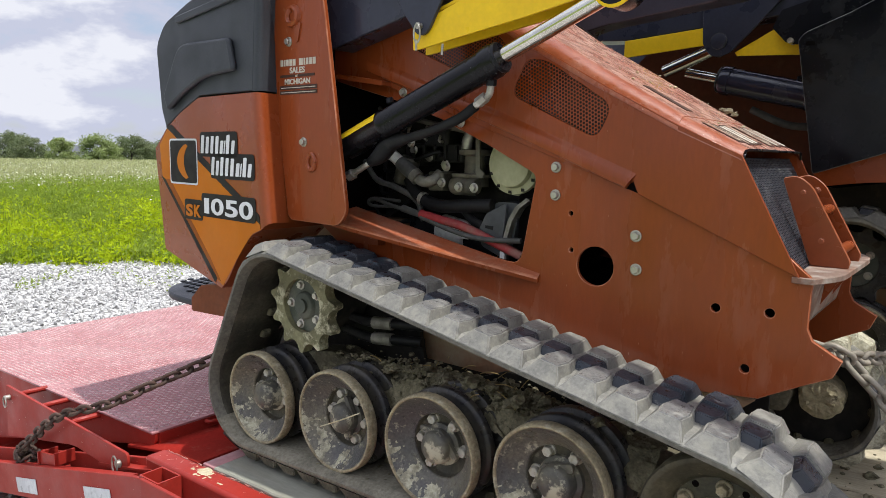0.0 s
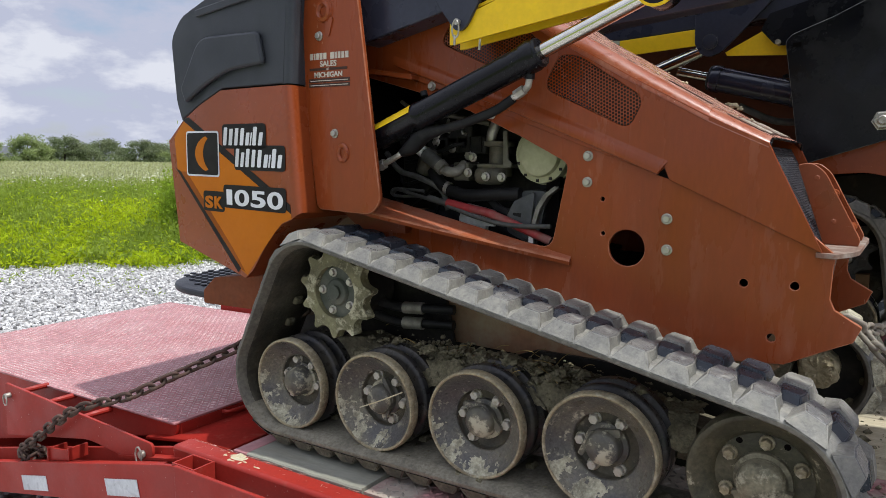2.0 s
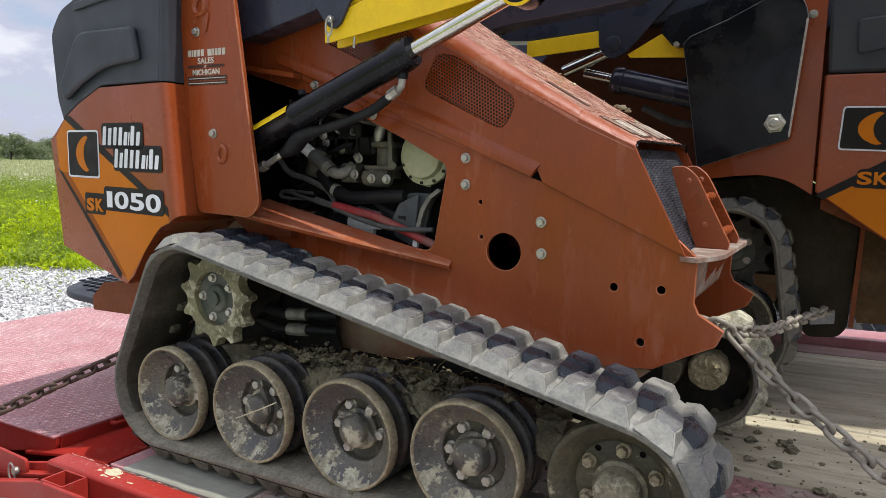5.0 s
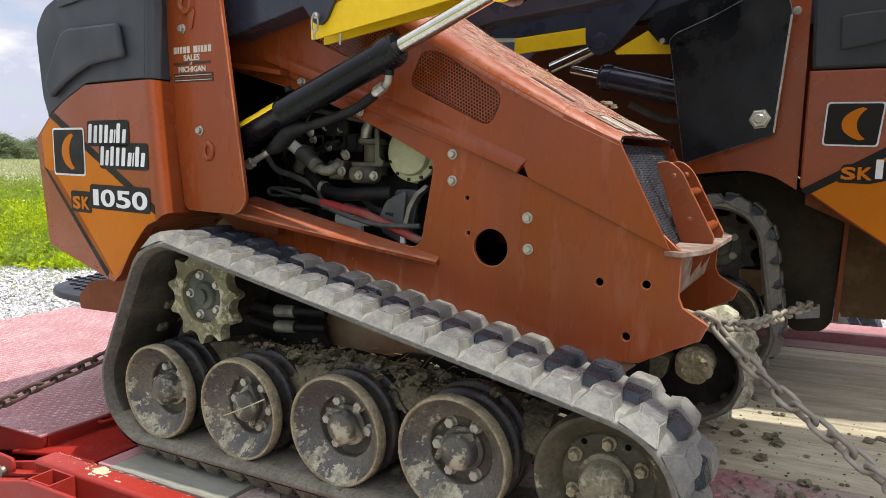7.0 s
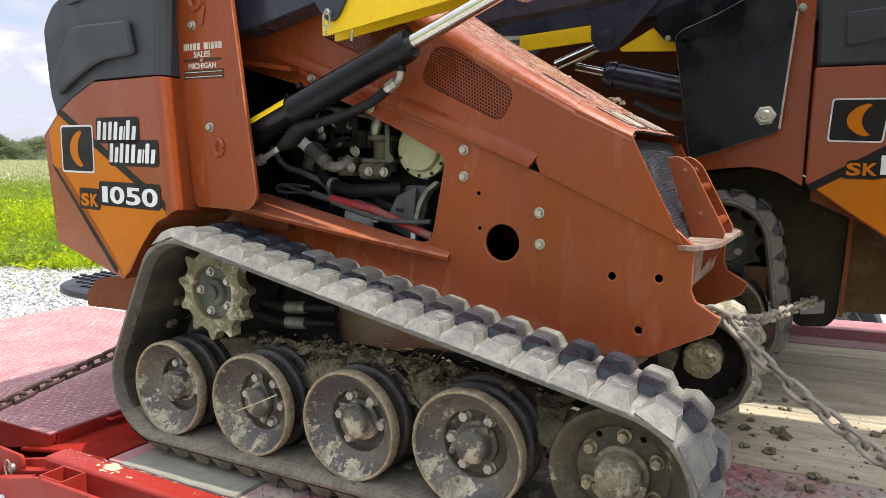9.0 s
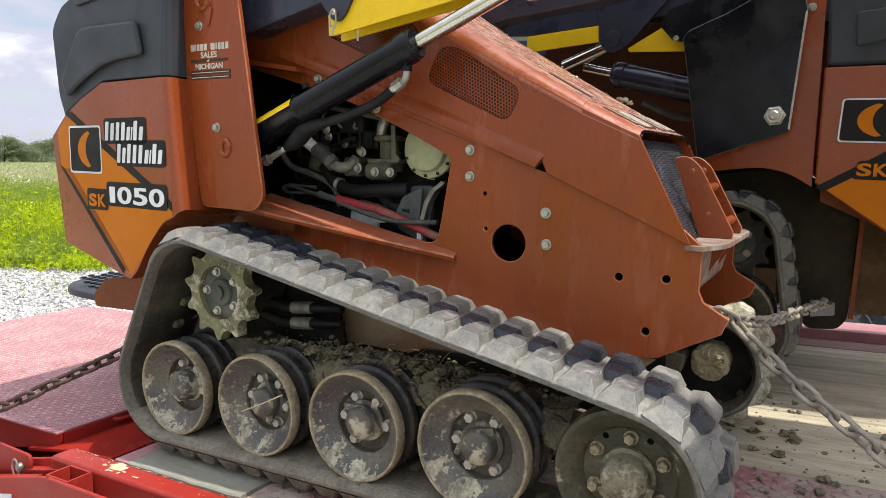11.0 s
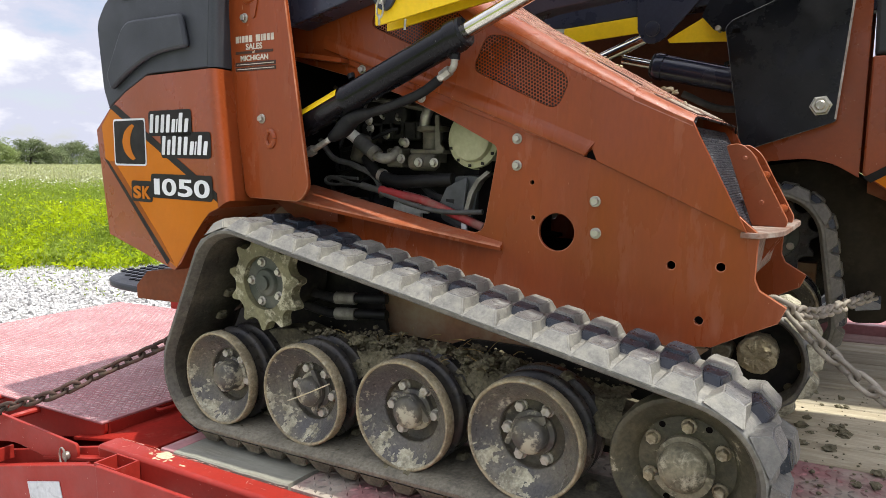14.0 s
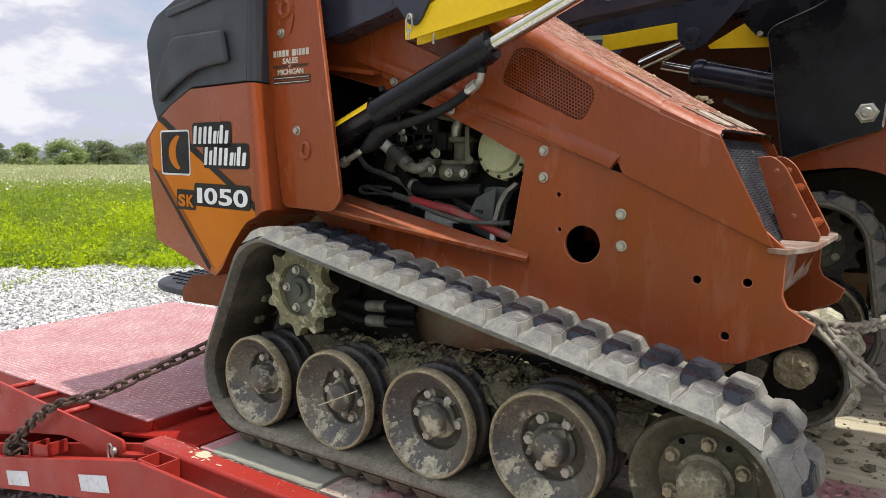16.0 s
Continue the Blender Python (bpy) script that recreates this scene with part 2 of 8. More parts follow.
# wheel centre: shade of the deep recess in the base colour, grime over it
M["recess"] = surface("shaded_grimy_recess", (0.055, 0.051, 0.040), 0.5, other=(0.095, 0.084, 0.058), scale=14, grain=120, grain_amount=0.5, bump=0.5, bump_scale=90, dust=(0.20, 0.185, 0.135), dust_lo=0.58, dust_hi=0.68, dust_scale=40, shuffle=True)
M["rim"] = surface("mud_caked_rim", (0.31, 0.262, 0.160), 0.7, other=(0.19, 0.158, 0.098), scale=14, grain=130, grain_amount=0.6, bump=0.5, bump_scale=90,
                   dust=(0.43, 0.40, 0.30), dust_lo=0.50, dust_hi=0.74, dust_scale=60, shuffle=True)
M["cake"] = surface("pale_mud_cake", (0.47, 0.445, 0.325), 0.95, other=(0.23, 0.215, 0.155), scale=30, lo=0.4, hi=0.6, grain=140, grain_amount=0.5, bump=0.9, bump_scale=110, dust=(0.50, 0.48, 0.38), dust_lo=0.54, dust_hi=0.7, dust_scale=70, shuffle=True)
M["splat"] = surface("cream_dried_splat", (0.50, 0.43, 0.27), 0.95, other=(0.48, 0.45, 0.32), scale=40, grain=140, grain_amount=0.4, bump=0.8, bump_scale=110)
M["roller"] = surface("grimy_black_roller", (0.022, 0.022, 0.024), 0.32, other=(0.050, 0.045, 0.035), scale=16, grain=80, bump=0.3, bump_scale=60, dust=(0.13, 0.12, 0.095), dust_lo=0.58, dust_hi=0.76, dust_scale=30, shuffle=True, spec=0.3)
M["wheel_bolt"] = surface("dusty_bolt_steel", (0.50, 0.475, 0.41), 0.5, 0.25, other=(0.36, 0.33, 0.26), scale=60, bump=0.15, dust=(0.25, 0.22, 0.155), dust_lo=0.55, dust_hi=0.75, dust_scale=60, shuffle=True)
M["hub"] = surface("muddy_hub_steel", (0.075, 0.072, 0.064), 0.42, 0.0, other=(0.12, 0.11, 0.08), scale=14, grain=80, grain_amount=0.35, bump=0.25, dust=(0.40, 0.375, 0.275),
                   dust_lo=0.50, dust_hi=0.58, dust_scale=17, shuffle=True)
M["sprocket"] = surface("muddy_sprocket", (0.21, 0.198, 0.108), 0.75, other=(0.105, 0.098, 0.056), scale=11, grain=90, grain_amount=0.5, bump=0.5,
                        dust=(0.42, 0.40, 0.27), dust_lo=0.52, dust_hi=0.62, dust_scale=22)
M["idler"] = surface("mud_stained_idler", (0.048, 0.046, 0.029), 0.55, other=(0.090, 0.080, 0.048), scale=9, grain=110, grain_amount=0.55, bump=0.6,
                     dust=(0.30, 0.275, 0.19), dust_lo=0.575, dust_hi=0.63, dust_scale=18)
M["idler_hub"] = surface("clay_smeared_hub", (0.21, 0.19, 0.125), 0.7, other=(0.085, 0.078, 0.052), scale=20, grain=120, grain_amount=0.5, bump=0.6, dust=(0.36, 0.335, 0.24), dust_lo=0.52, dust_hi=0.64, dust_scale=30)
M["sand_mud"] = surface("sandy_dried_mud", (0.40, 0.345, 0.215), 0.95, other=(0.30, 0.255, 0.155), scale=24, grain=90, grain_amount=0.5, bump=1.0, bump_scale=50, dust=(0.16, 0.135, 0.085), dust_lo=0.6, dust_hi=0.68, dust_scale=30)
# second machine's flank and rear: shade beside the deck painted as dark colour
M["flank_brown"] = surface("shaded_olive_brown_paint", (0.085, 0.050, 0.022), 0.7, other=(0.060, 0.040, 0.020), scale=4, bump=0.15, dust=(0.14, 0.10, 0.06), dust_lo=0.52, dust_hi=0.8, spec=0.12)
M["flank_dark"] = surface("shaded_dark_chassis", (0.022, 0.0185, 0.012), 0.7, other=(0.036, 0.029, 0.018), scale=4, bump=0.15, dust=(0.07, 0.057, 0.036), dust_lo=0.58, dust_hi=0.8, spec=0.12)
M["drive"] = surface("green_grey_drive_hub", (0.06, 0.068, 0.052), 0.55, other=(0.085, 0.09, 0.07), scale=12, dust=(0.16, 0.155, 0.12), bump=0.2)
M["zinc"] = surface("zinc_bolt", (0.50, 0.48, 0.43), 0.38, 0.9, other=(0.38, 0.36, 0.31), scale=30, bump=0.05)
M["steel"] = surface("fitting_steel", (0.60, 0.58, 0.52), 0.4, 0.75, other=(0.26, 0.24, 0.20), scale=20, dust=(0.26, 0.24, 0.2), bump=0.1)
M["chrome"] = surface("chrome_rod", (0.66, 0.64, 0.58), 0.13, 1.0, other=(0.58, 0.55, 0.48), scale=12, grain_amount=0.05, bump=0.0, rough_var=0.05)
M["chain_rust"] = surface("rusty_chain", (0.100, 0.056, 0.044), 0.7, 0.3, other=(0.06, 0.05, 0.042), scale=30, dust=(0.16, 0.10, 0.06), dust_scale=60, bump=0.3, bump_scale=120, pieces=0.2)
M["chain_grey"] = surface("dusty_galvanized_chain", (0.34, 0.305, 0.25), 0.6, 0.25, other=(0.22, 0.195, 0.155), scale=30, dust=(0.42, 0.38, 0.30), dust_scale=60, bump=0.3, bump_scale=120, pieces=0.2)
M["hose"] = surface("black_hose_rubber", (0.010, 0.010, 0.011), 0.48, other=(0.018, 0.018, 0.018), scale=14, dust=(0.06, 0.056, 0.05), dust_lo=0.55, dust_hi=0.85, bump=0.15, bump_scale=150, spec=0.16)
M["hose_grey"] = surface("dusty_grey_hose", (0.085, 0.085, 0.080), 0.65, other=(0.055, 0.055, 0.053), scale=20, bump=0.1)
M["red_hose"] = surface("red_cable_sleeve", (0.30, 0.030, 0.032), 0.6, other=(0.22, 0.04, 0.04), scale=14, dust=(0.25, 0.15, 0.12), bump=0.2)
M["cream"] = surface("cream_filter_paint", (0.44, 0.44, 0.265), 0.4, other=(0.37, 0.37, 0.22), scale=8, dust=(0.26, 0.25, 0.16), dust_lo=0.56, dust_hi=0.80, bump=0.05)
M["dull_steel"] = surface("oil_dulled_steel", (0.26, 0.25, 0.215), 0.5, 0.35, other=(0.15, 0.14, 0.115), scale=24, bump=0.15)
M["shroud_grey"] = surface("pale_blue_grey_shroud", (0.075, 0.080, 0.085), 0.55, other=(0.055, 0.058, 0.060), scale=12, dust=(0.12, 0.115, 0.10), dust_lo=0.5, dust_hi=0.8, bump=0.1)
M["engine"] = surface("oily_engine_iron", (0.015, 0.0148, 0.014), 0.55, other=(0.030, 0.028, 0.023), scale=14, bump=0.3, dust=(0.06, 0.055, 0.045), dust_lo=0.55, spec=0.16)
M["engine_part"] = surface("grimy_cast_metal", (0.135, 0.128, 0.098), 0.5, 0.3, other=(0.08, 0.074, 0.06), scale=22, bump=0.3, dust=(0.25, 0.215, 0.15))
M["white_plastic"] = surface("white_plastic", (0.74, 0.74, 0.71), 0.5, other=(0.6, 0.6, 0.57), scale=12, bump=0.05, dust=(0.42, 0.4, 0.34))
# near-black without sheen: deep shade painted into bays, slots and holes
M["dark_void"] = surface("painted_bay_shade", (0.006, 0.005, 0.005), 1.0, bump=0.0, spec=0.0)
M["mesh_black"] = surface("radiator_mesh", (0.095, 0.10, 0.118), 0.4, 0.5, other=(0.06, 0.063, 0.075), scale=40, bump=0.2, dust=(0.27, 0.26, 0.25), dust_lo=0.54, dust_hi=0.8, dust_scale=30)
M["fins"] = surface("radiator_fins", (0.012, 0.013, 0.018), 0.6, bump=0.1)
M["trailer"] = surface("red_trailer_paint", (0.33, 0.026, 0.017), 0.45, other=(0.28, 0.024, 0.016), scale=3, grain=80, grain_amount=0.15, bump=0.06,
                       dust=(0.36, 0.11, 0.085), dust_lo=0.60, dust_hi=0.9, dust_scale=18, spec=0.22, specks=(0.50, 0.33, 0.27))
M["tread"] = surface("faded_red_tread_plate", (0.34, 0.135, 0.140), 0.5, other=(0.385, 0.19, 0.195), scale=3, grain=60, grain_amount=0.3, bump=0.1,
                     dust=(0.42, 0.27, 0.26), dust_lo=0.5, dust_hi=0.85, dust_scale=5)
M["tread_bar"] = surface("worn_tread_bars", (0.51, 0.33, 0.33), 0.42, other=(0.58, 0.44, 0.43), scale=5, grain=90, grain_amount=0.4, bump=0.0, islands=0.25)
M["worn_tread"] = surface("dusty_worn_tread_plate", (0.33, 0.285, 0.235), 0.75, other=(0.30, 0.15, 0.145), scale=4, lo=0.44, hi=0.60, grain=50, grain_amount=0.35, bump=0.15,
                          dust=(0.34, 0.075, 0.08), dust_lo=0.58, dust_hi=0.63, dust_scale=4.5)
M["worn_bar"] = surface("dusty_tread_bars", (0.26, 0.225, 0.19), 0.7, other=(0.36, 0.17, 0.165), scale=4, lo=0.46, hi=0.58, bump=0.0, islands=0.3)
M["red_board"] = surface("faded_red_deck_board", (0.27, 0.155, 0.14), 0.85, other=(0.21, 0.125, 0.11), scale=4, grain=40, grain_amount=0.5, bump=0.5, bump_scale=30, stretch=(0.5, 7.0, 3.0),
                         dust=(0.17, 0.13, 0.11), dust_lo=0.5, dust_hi=0.72, dust_scale=2.4)
M["wood"] = surface("weathered_deck_board", (0.49, 0.435, 0.315), 0.85, other=(0.37, 0.32, 0.22), scale=4, grain=40, grain_amount=0.3, bump=0.35, bump_scale=30,
                    stretch=(0.8, 5.0, 3.0), dust=(0.27, 0.235, 0.165), dust_lo=0.52, dust_hi=0.76, dust_scale=2.4, pieces=0.2)
M["bare_strip"] = surface("paint_rubbed_to_bare_steel", (0.50, 0.46, 0.43), 0.45, 0.3, other=(0.34, 0.28, 0.25), scale=40, bump=0.05)
M["bare_scuff"] = surface("scraped_paint", (0.52, 0.30, 0.25), 0.55, other=(0.42, 0.16, 0.13), scale=40, bump=0.0)
M["pale_board"] = surface("pale_grey_worn_board", (0.255, 0.255, 0.208), 0.85, other=(0.205, 0.20, 0.16), scale=5, grain=40, grain_amount=0.25, bump=0.25, bump_scale=30,
                          stretch=(0.8, 4.0, 3.0), dust=(0.20, 0.185, 0.14), dust_lo=0.52, dust_hi=0.75, dust_scale=3.0)
M["clod"] = surface("dry_mud", (0.185, 0.166, 0.104), 0.95, other=(0.110, 0.098, 0.060), scale=24, grain=120, grain_amount=0.7, bump=1.0, bump_scale=90, dust=(0.25, 0.228, 0.155), dust_lo=0.54, dust_hi=0.74, dust_scale=40)
M["frame_mud"] = surface("mud_coated_frame", (0.14, 0.125, 0.083), 0.95, other=(0.085, 0.075, 0.05), scale=10, grain=120, grain_amount=0.5, bump=0.8, bump_scale=60, dust=(0.23, 0.21, 0.145), dust_lo=0.5, dust_hi=0.75, dust_scale=30)
M["hub_mud"] = surface("muddy_ground_lug", (0.085, 0.078, 0.060), 0.9, other=(0.14, 0.128, 0.09), scale=20, grain=120, grain_amount=0.5, bump=0.7, bump_scale=60, dust=(0.22, 0.20, 0.145), dust_lo=0.52, dust_hi=0.7, dust_scale=30, shuffle=True)
M["rim_grey"] = surface("dull_grey_rim", (0.20, 0.205, 0.20), 0.5, 0.2, other=(0.15, 0.15, 0.145), scale=10, bump=0.1)
M["reflector"] = surface("white_reflective_tape", (0.62, 0.63, 0.64), 0.35, other=(0.52, 0.53, 0.54), scale=10, bump=0.0)
M["decal_white"] = surface("white_decal", (0.72, 0.73, 0.74), 0.4, bump=0.0, grain_amount=0.05)
M["decal_black"] = surface("black_decal", (0.014, 0.012, 0.011), 0.45, bump=0.0, grain_amount=0.05, spec=0.15)
M["decal_orange"] = surface("orange_decal", (0.50, 0.150, 0.003), 0.45, other=(0.46, 0.138, 0.003), scale=4, bump=0.0, grain_amount=0.05, spec=0.12)
M["decal_red"] = surface("deep_orange_decal", (0.29, 0.078, 0.006), 0.45, bump=0.0, grain_amount=0.05, spec=0.12)
M["decal_cream"] = surface("faded_cream_print", (0.60, 0.54, 0.45), 0.6, bump=0.0, grain_amount=0.2)
M["bleached"] = surface("sun_bleached_decal", (0.46, 0.37, 0.28), 0.5, other=(0.30, 0.13, 0.08), scale=40, lo=0.45, hi=0.6, grain=220, grain_amount=0.5, bump=0.1, dust=(0.10, 0.08, 0.07), dust_lo=0.58, dust_hi=0.62, dust_scale=60)
M["decal_dark"] = surface("faded_dark_print", (0.07, 0.035, 0.025), 0.6, bump=0.0, grain_amount=0.2)
M["stone"] = surface("limestone_gravel", (0.58, 0.575, 0.56), 0.9, other=(0.40, 0.395, 0.39), scale=10, bump=0.3, islands=0.35)
M["leaf"] = surface("weed_leaf", (0.26, 0.335, 0.058), 0.8, other=(0.185, 0.26, 0.042), scale=0.6, bump=0.0, islands=0.28, thin=0.45, spec=0.12)
M["leaf_yellow"] = surface("yellow_green_leaf", (0.42, 0.50, 0.020), 0.8, other=(0.28, 0.38, 0.020), scale=0.7, bump=0.0, islands=0.30, thin=0.5, spec=0.12)
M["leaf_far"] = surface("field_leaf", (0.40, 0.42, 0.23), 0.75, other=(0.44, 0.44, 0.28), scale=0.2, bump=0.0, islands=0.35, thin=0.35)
M["leaf_bush"] = surface("bush_leaf", (0.29, 0.39, 0.050), 0.8, other=(0.20, 0.30, 0.042), scale=1.6, bump=0.0, islands=0.35, thin=0.5, spec=0.12)
# tree leaves lightened and greyed: distance haze put into their colour
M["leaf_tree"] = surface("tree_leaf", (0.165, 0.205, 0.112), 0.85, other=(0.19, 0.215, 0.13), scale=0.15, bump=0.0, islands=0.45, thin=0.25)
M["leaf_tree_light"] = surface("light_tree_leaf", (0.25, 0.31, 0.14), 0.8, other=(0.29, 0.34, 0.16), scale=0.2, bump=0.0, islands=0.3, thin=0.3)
M["flower"] = surface("white_umbel", (0.52, 0.54, 0.40), 0.8, bump=0.0)
M["bark"] = surface("bark", (0.06, 0.05, 0.04), 0.9, bump=0.3)
M["dry_grass"] = surface("dry_grass", (0.33, 0.24, 0.09), 0.8, bump=0.0, islands=0.3)
M["house_wall"] = surface("pale_siding", (0.42, 0.43, 0.45), 0.8, bump=0.0)
M["house_roof"] = surface("grey_shingle_roof", (0.16, 0.17, 0.19), 0.8, bump=0.0)


def ground_mat():
    """Limestone gravel by the trailer, soil and low green where the field begins."""
    m, n, l, b = node_mat("gravel_and_field_ground")
    tc = n.new("ShaderNodeTexCoord")
    co = tc.outputs["Object"]
    v = n.new("ShaderNodeTexVoronoi")
    v.inputs["Scale"].default_value = 24.0
    l.new(co, v.inputs["Vector"])
    stones = ramp_node(n, l, v.outputs["Color"], 0.0, 1.0, (0.42, 0.415, 0.41, 1), (0.82, 0.815, 0.80, 1))
    gaps = ramp_node(n, l, v.outputs["Distance"], 0.25, 0.7, (1, 1, 1, 1), (0.35, 0.34, 0.33, 1))
    gravel = mix_node(n, l, 1.0, stones, gaps, "MULTIPLY")
    green = mix_node(n, l, ramp_node(n, l, noise_node(n, l, co, 0.6, 6.0), 0.4, 0.6), (0.09, 0.12, 0.03), (0.14, 0.17, 0.055))
    sep = n.new("ShaderNodeSeparateXYZ")
    l.new(co, sep.inputs[0])
    a = n.new("ShaderNodeMath")
    a.operation = "MULTIPLY"
    a.inputs[1].default_value = -0.735
    l.new(sep.outputs["X"], a.inputs[0])
    c = n.new("ShaderNodeMath")
    c.operation = "MULTIPLY_ADD"
    c.inputs[1].default_value = 0.677
    l.new(sep.outputs["Y"], c.inputs[0])
    l.new(a.outputs[0], c.inputs[2])
    wob = n.new("ShaderNodeMath")
    wob.operation = "MULTIPLY_ADD"
    wob.inputs[1].default_value = 1.6
    l.new(noise_node(n, l, co, 1.1, 5.0), wob.inputs[0])
    l.new(c.outputs[0], wob.inputs[2])
    sub = n.new("ShaderNodeMath")
    sub.operation = "SUBTRACT"
    sub.use_clamp = True
    l.new(wob.outputs[0], sub.inputs[0])
    sub.inputs[1].default_value = 9.1
    back = n.new("ShaderNodeMath")
    back.operation = "MULTIPLY_ADD"
    back.use_clamp = True
    back.inputs[1].default_value = -1.2
    back.inputs[2].default_value = -5.4
    l.new(sep.outputs["Y"], back.inputs[0])
    lawn = mix_node(n, l, ramp_node(n, l, noise_node(n, l, co, 0.8, 6.0), 0.35, 0.65), (0.12, 0.17, 0.03), (0.20, 0.25, 0.05))
    l.new(mix_node(n, l, back.outputs[0], mix_node(n, l, sub.outputs[0], gravel, green), lawn), b.inputs["Base Color"])
    b.inputs["Roughness"].default_value = 0.95
    bp = n.new("ShaderNodeBump")
    bp.inputs["Strength"].default_value, bp.inputs["Distance"].default_value = 0.7, 0.03
    bp.invert = True
    l.new(v.outputs["Distance"], bp.inputs["Height"])
    l.new(bp.outputs["Normal"], b.inputs["Normal"])
    return m


M["ground"] = ground_mat()

# ---- building helpers ----
ORIGIN = {}


def thing(name, at, label, category, group=""):
    ob = new(name)
    ob.empty_display_size = 0.1
    ob.location = at
    ORIGIN[ob.name] = Matrix.Translation(at)
    return tagged(ob, label, category, group)


def finish(me, smooth=35):
    if smooth:
        me.shade_smooth()
        me.set_sharp_from_angle(angle=radians(smooth))


def part(name, bm, material, parent=None, label="", smooth=35, bevel=0.0, edge=None):
    """One mesh object from a bmesh in place's coordinates, under a thing or a part."""
    me = bpy.data.meshes.new(name)
    bmesh.ops.recalc_face_normals(bm, faces=bm.faces)
    bm.to_mesh(me)
    bm.free()
    mats = material if isinstance(material, (list, tuple)) else [material]
    for m in mats:
        me.materials.append(m)
    finish(me, smooth)
    ob = new(name, me)
    if parent:
        ob.parent = parent
        if parent.name in ORIGIN:
            ob.matrix_parent_inverse = ORIGIN[parent.name].inverted()
    if label:
        ob["label"] = label
    if bevel:
        mod = ob.modifiers.new("edges", "BEVEL")
        mod.width, mod.segments, mod.limit_method, mod.angle_limit = bevel, 2, "ANGLE", radians(40)
        if edge:
            me.materials.append(edge)
            mod.material = len(me.materials) - 1
    return ob


def piece(name, me, matrix, parent, label=""):
    """An object of its own on a shared mesh, placed by a matrix in place's coordinates."""
    ob = new(name, me)
    ob.parent = parent
    if parent.name in ORIGIN:
        ob.matrix_parent_inverse = ORIGIN[parent.name].inverted()
    ob.matrix_basis = matrix
    if label:
        ob["label"] = label
    return ob


def mesh_of(name, bm, material, smooth=35):
    me = bpy.data.meshes.new(name)
    bmesh.ops.recalc_face_normals(bm, faces=bm.faces)
    bm.to_mesh(me)
    bm.free()
    me.materials.append(material)
    finish(me, smooth)
    return me


def add_box(bm, x0, x1, y0, y1, z0, z1, m=None):
    r = bmesh.ops.create_cube(bm, size=1.0)
    mm = Matrix.Translation(((x0 + x1) / 2, (y0 + y1) / 2, (z0 + z1) / 2)) @ Matrix.Diagonal((x1 - x0, y1 - y0, z1 - z0, 1))
    bmesh.ops.transform(bm, matrix=(m @ mm) if m else mm, verts=r["verts"])
    return r["verts"]


def box(*a, m=None):
    bm = bmesh.new()
    add_box(bm, *a, m=m)
    return bm


def frame_to(p0, p1):
    """A pose whose z runs from p0 to p1."""
    d = Vector(p1) - Vector(p0)
    return Matrix.Translation(p0) @ d.to_track_quat("Z", "Y").to_matrix().to_4x4(), d.length


def add_lathe(bm, profile, m, segs=32, close=True):
    """Profile of (radius, height) turned round the pose's z."""
    rings = []
    for r, h in profile:
        if r < 1e-5:
            rings.append([bm.verts.new(m @ Vector((0, 0, h)))])
        else:
            rings.append([bm.verts.new(m @ Vector((r * math.cos(2 * math.pi * i / segs), r * math.sin(2 * math.pi * i / segs), h))) for i in range(segs)])
    for a, b in zip(rings, rings[1:]):
        for i in range(segs):
            j = (i + 1) % segs
            if len(a) == 1 and len(b) == 1:
                continue
            if len(a) == 1:
                bm.faces.new((a[0], b[i], b[j]))
            elif len(b) == 1:
                bm.faces.new((a[i], a[j], b[0]))
            else:
                bm.faces.new((a[i], a[j], b[j], b[i]))
    return bm


def lathe(profile, m, segs=32):
    return add_lathe(bmesh.new(), profile, m, segs)


def add_cyl(bm, p0, p1, r0, r1=None, segs=24):
    m, h = frame_to(p0, p1)
    r1 = r0 if r1 is None else r1
    return add_lathe(bm, [(0, 0), (r0, 0), (r1, h), (0, h)], m, segs)


def cyl(p0, p1, r0, r1=None, segs=24):
    return add_cyl(bmesh.new(), p0, p1, r0, r1, segs)


def smooth_path(pts, n=6):
    """A curve through the points (Catmull-Rom)."""
    p = [Vector(q) for q in pts]
    p = [p[0] * 2 - p[1]] + p + [p[-1] * 2 - p[-2]]
    out = []
    for i in range(1, len(p) - 2):
        for k in range(n):
            t = k / n
            a, b, c, d = p[i - 1], p[i], p[i + 1], p[i + 2]
            out.append(0.5 * (2 * b + (c - a) * t + (2 * a - 5 * b + 4 * c - d) * t * t + (3 * b - a - 3 * c + d) * t ** 3))
    out.append(p[-2])
    return out


def add_tube(bm, pts, r, segs=12, n=6):
    path = smooth_path(pts, n) if n > 1 else [Vector(q) for q in pts]
    up = Vector((0.13, 0.3, 0.94))
    rings = []
    for i, q in enumerate(path):
        d = (path[min(i + 1, len(path) - 1)] - path[max(i - 1, 0)]).normalized()
        u = d.cross(up).normalized()
        v = d.cross(u)
        rr = r(i / (len(path) - 1)) if callable(r) else r
        rings.append([bm.verts.new(q + rr * (u * math.cos(2 * math.pi * k / segs) + v * math.sin(2 * math.pi * k / segs))) for k in range(segs)])
    for a, b in zip(rings, rings[1:]):
        for k in range(segs):
            bm.faces.new((a[k], a[(k + 1) % segs], b[(k + 1) % segs], b[k]))
    bm.faces.new(rings[0])
    bm.faces.new(rings[-1])
    return bm


def tube(pts, r, segs=12, n=6):
    return add_tube(bmesh.new(), pts, r, segs, n)


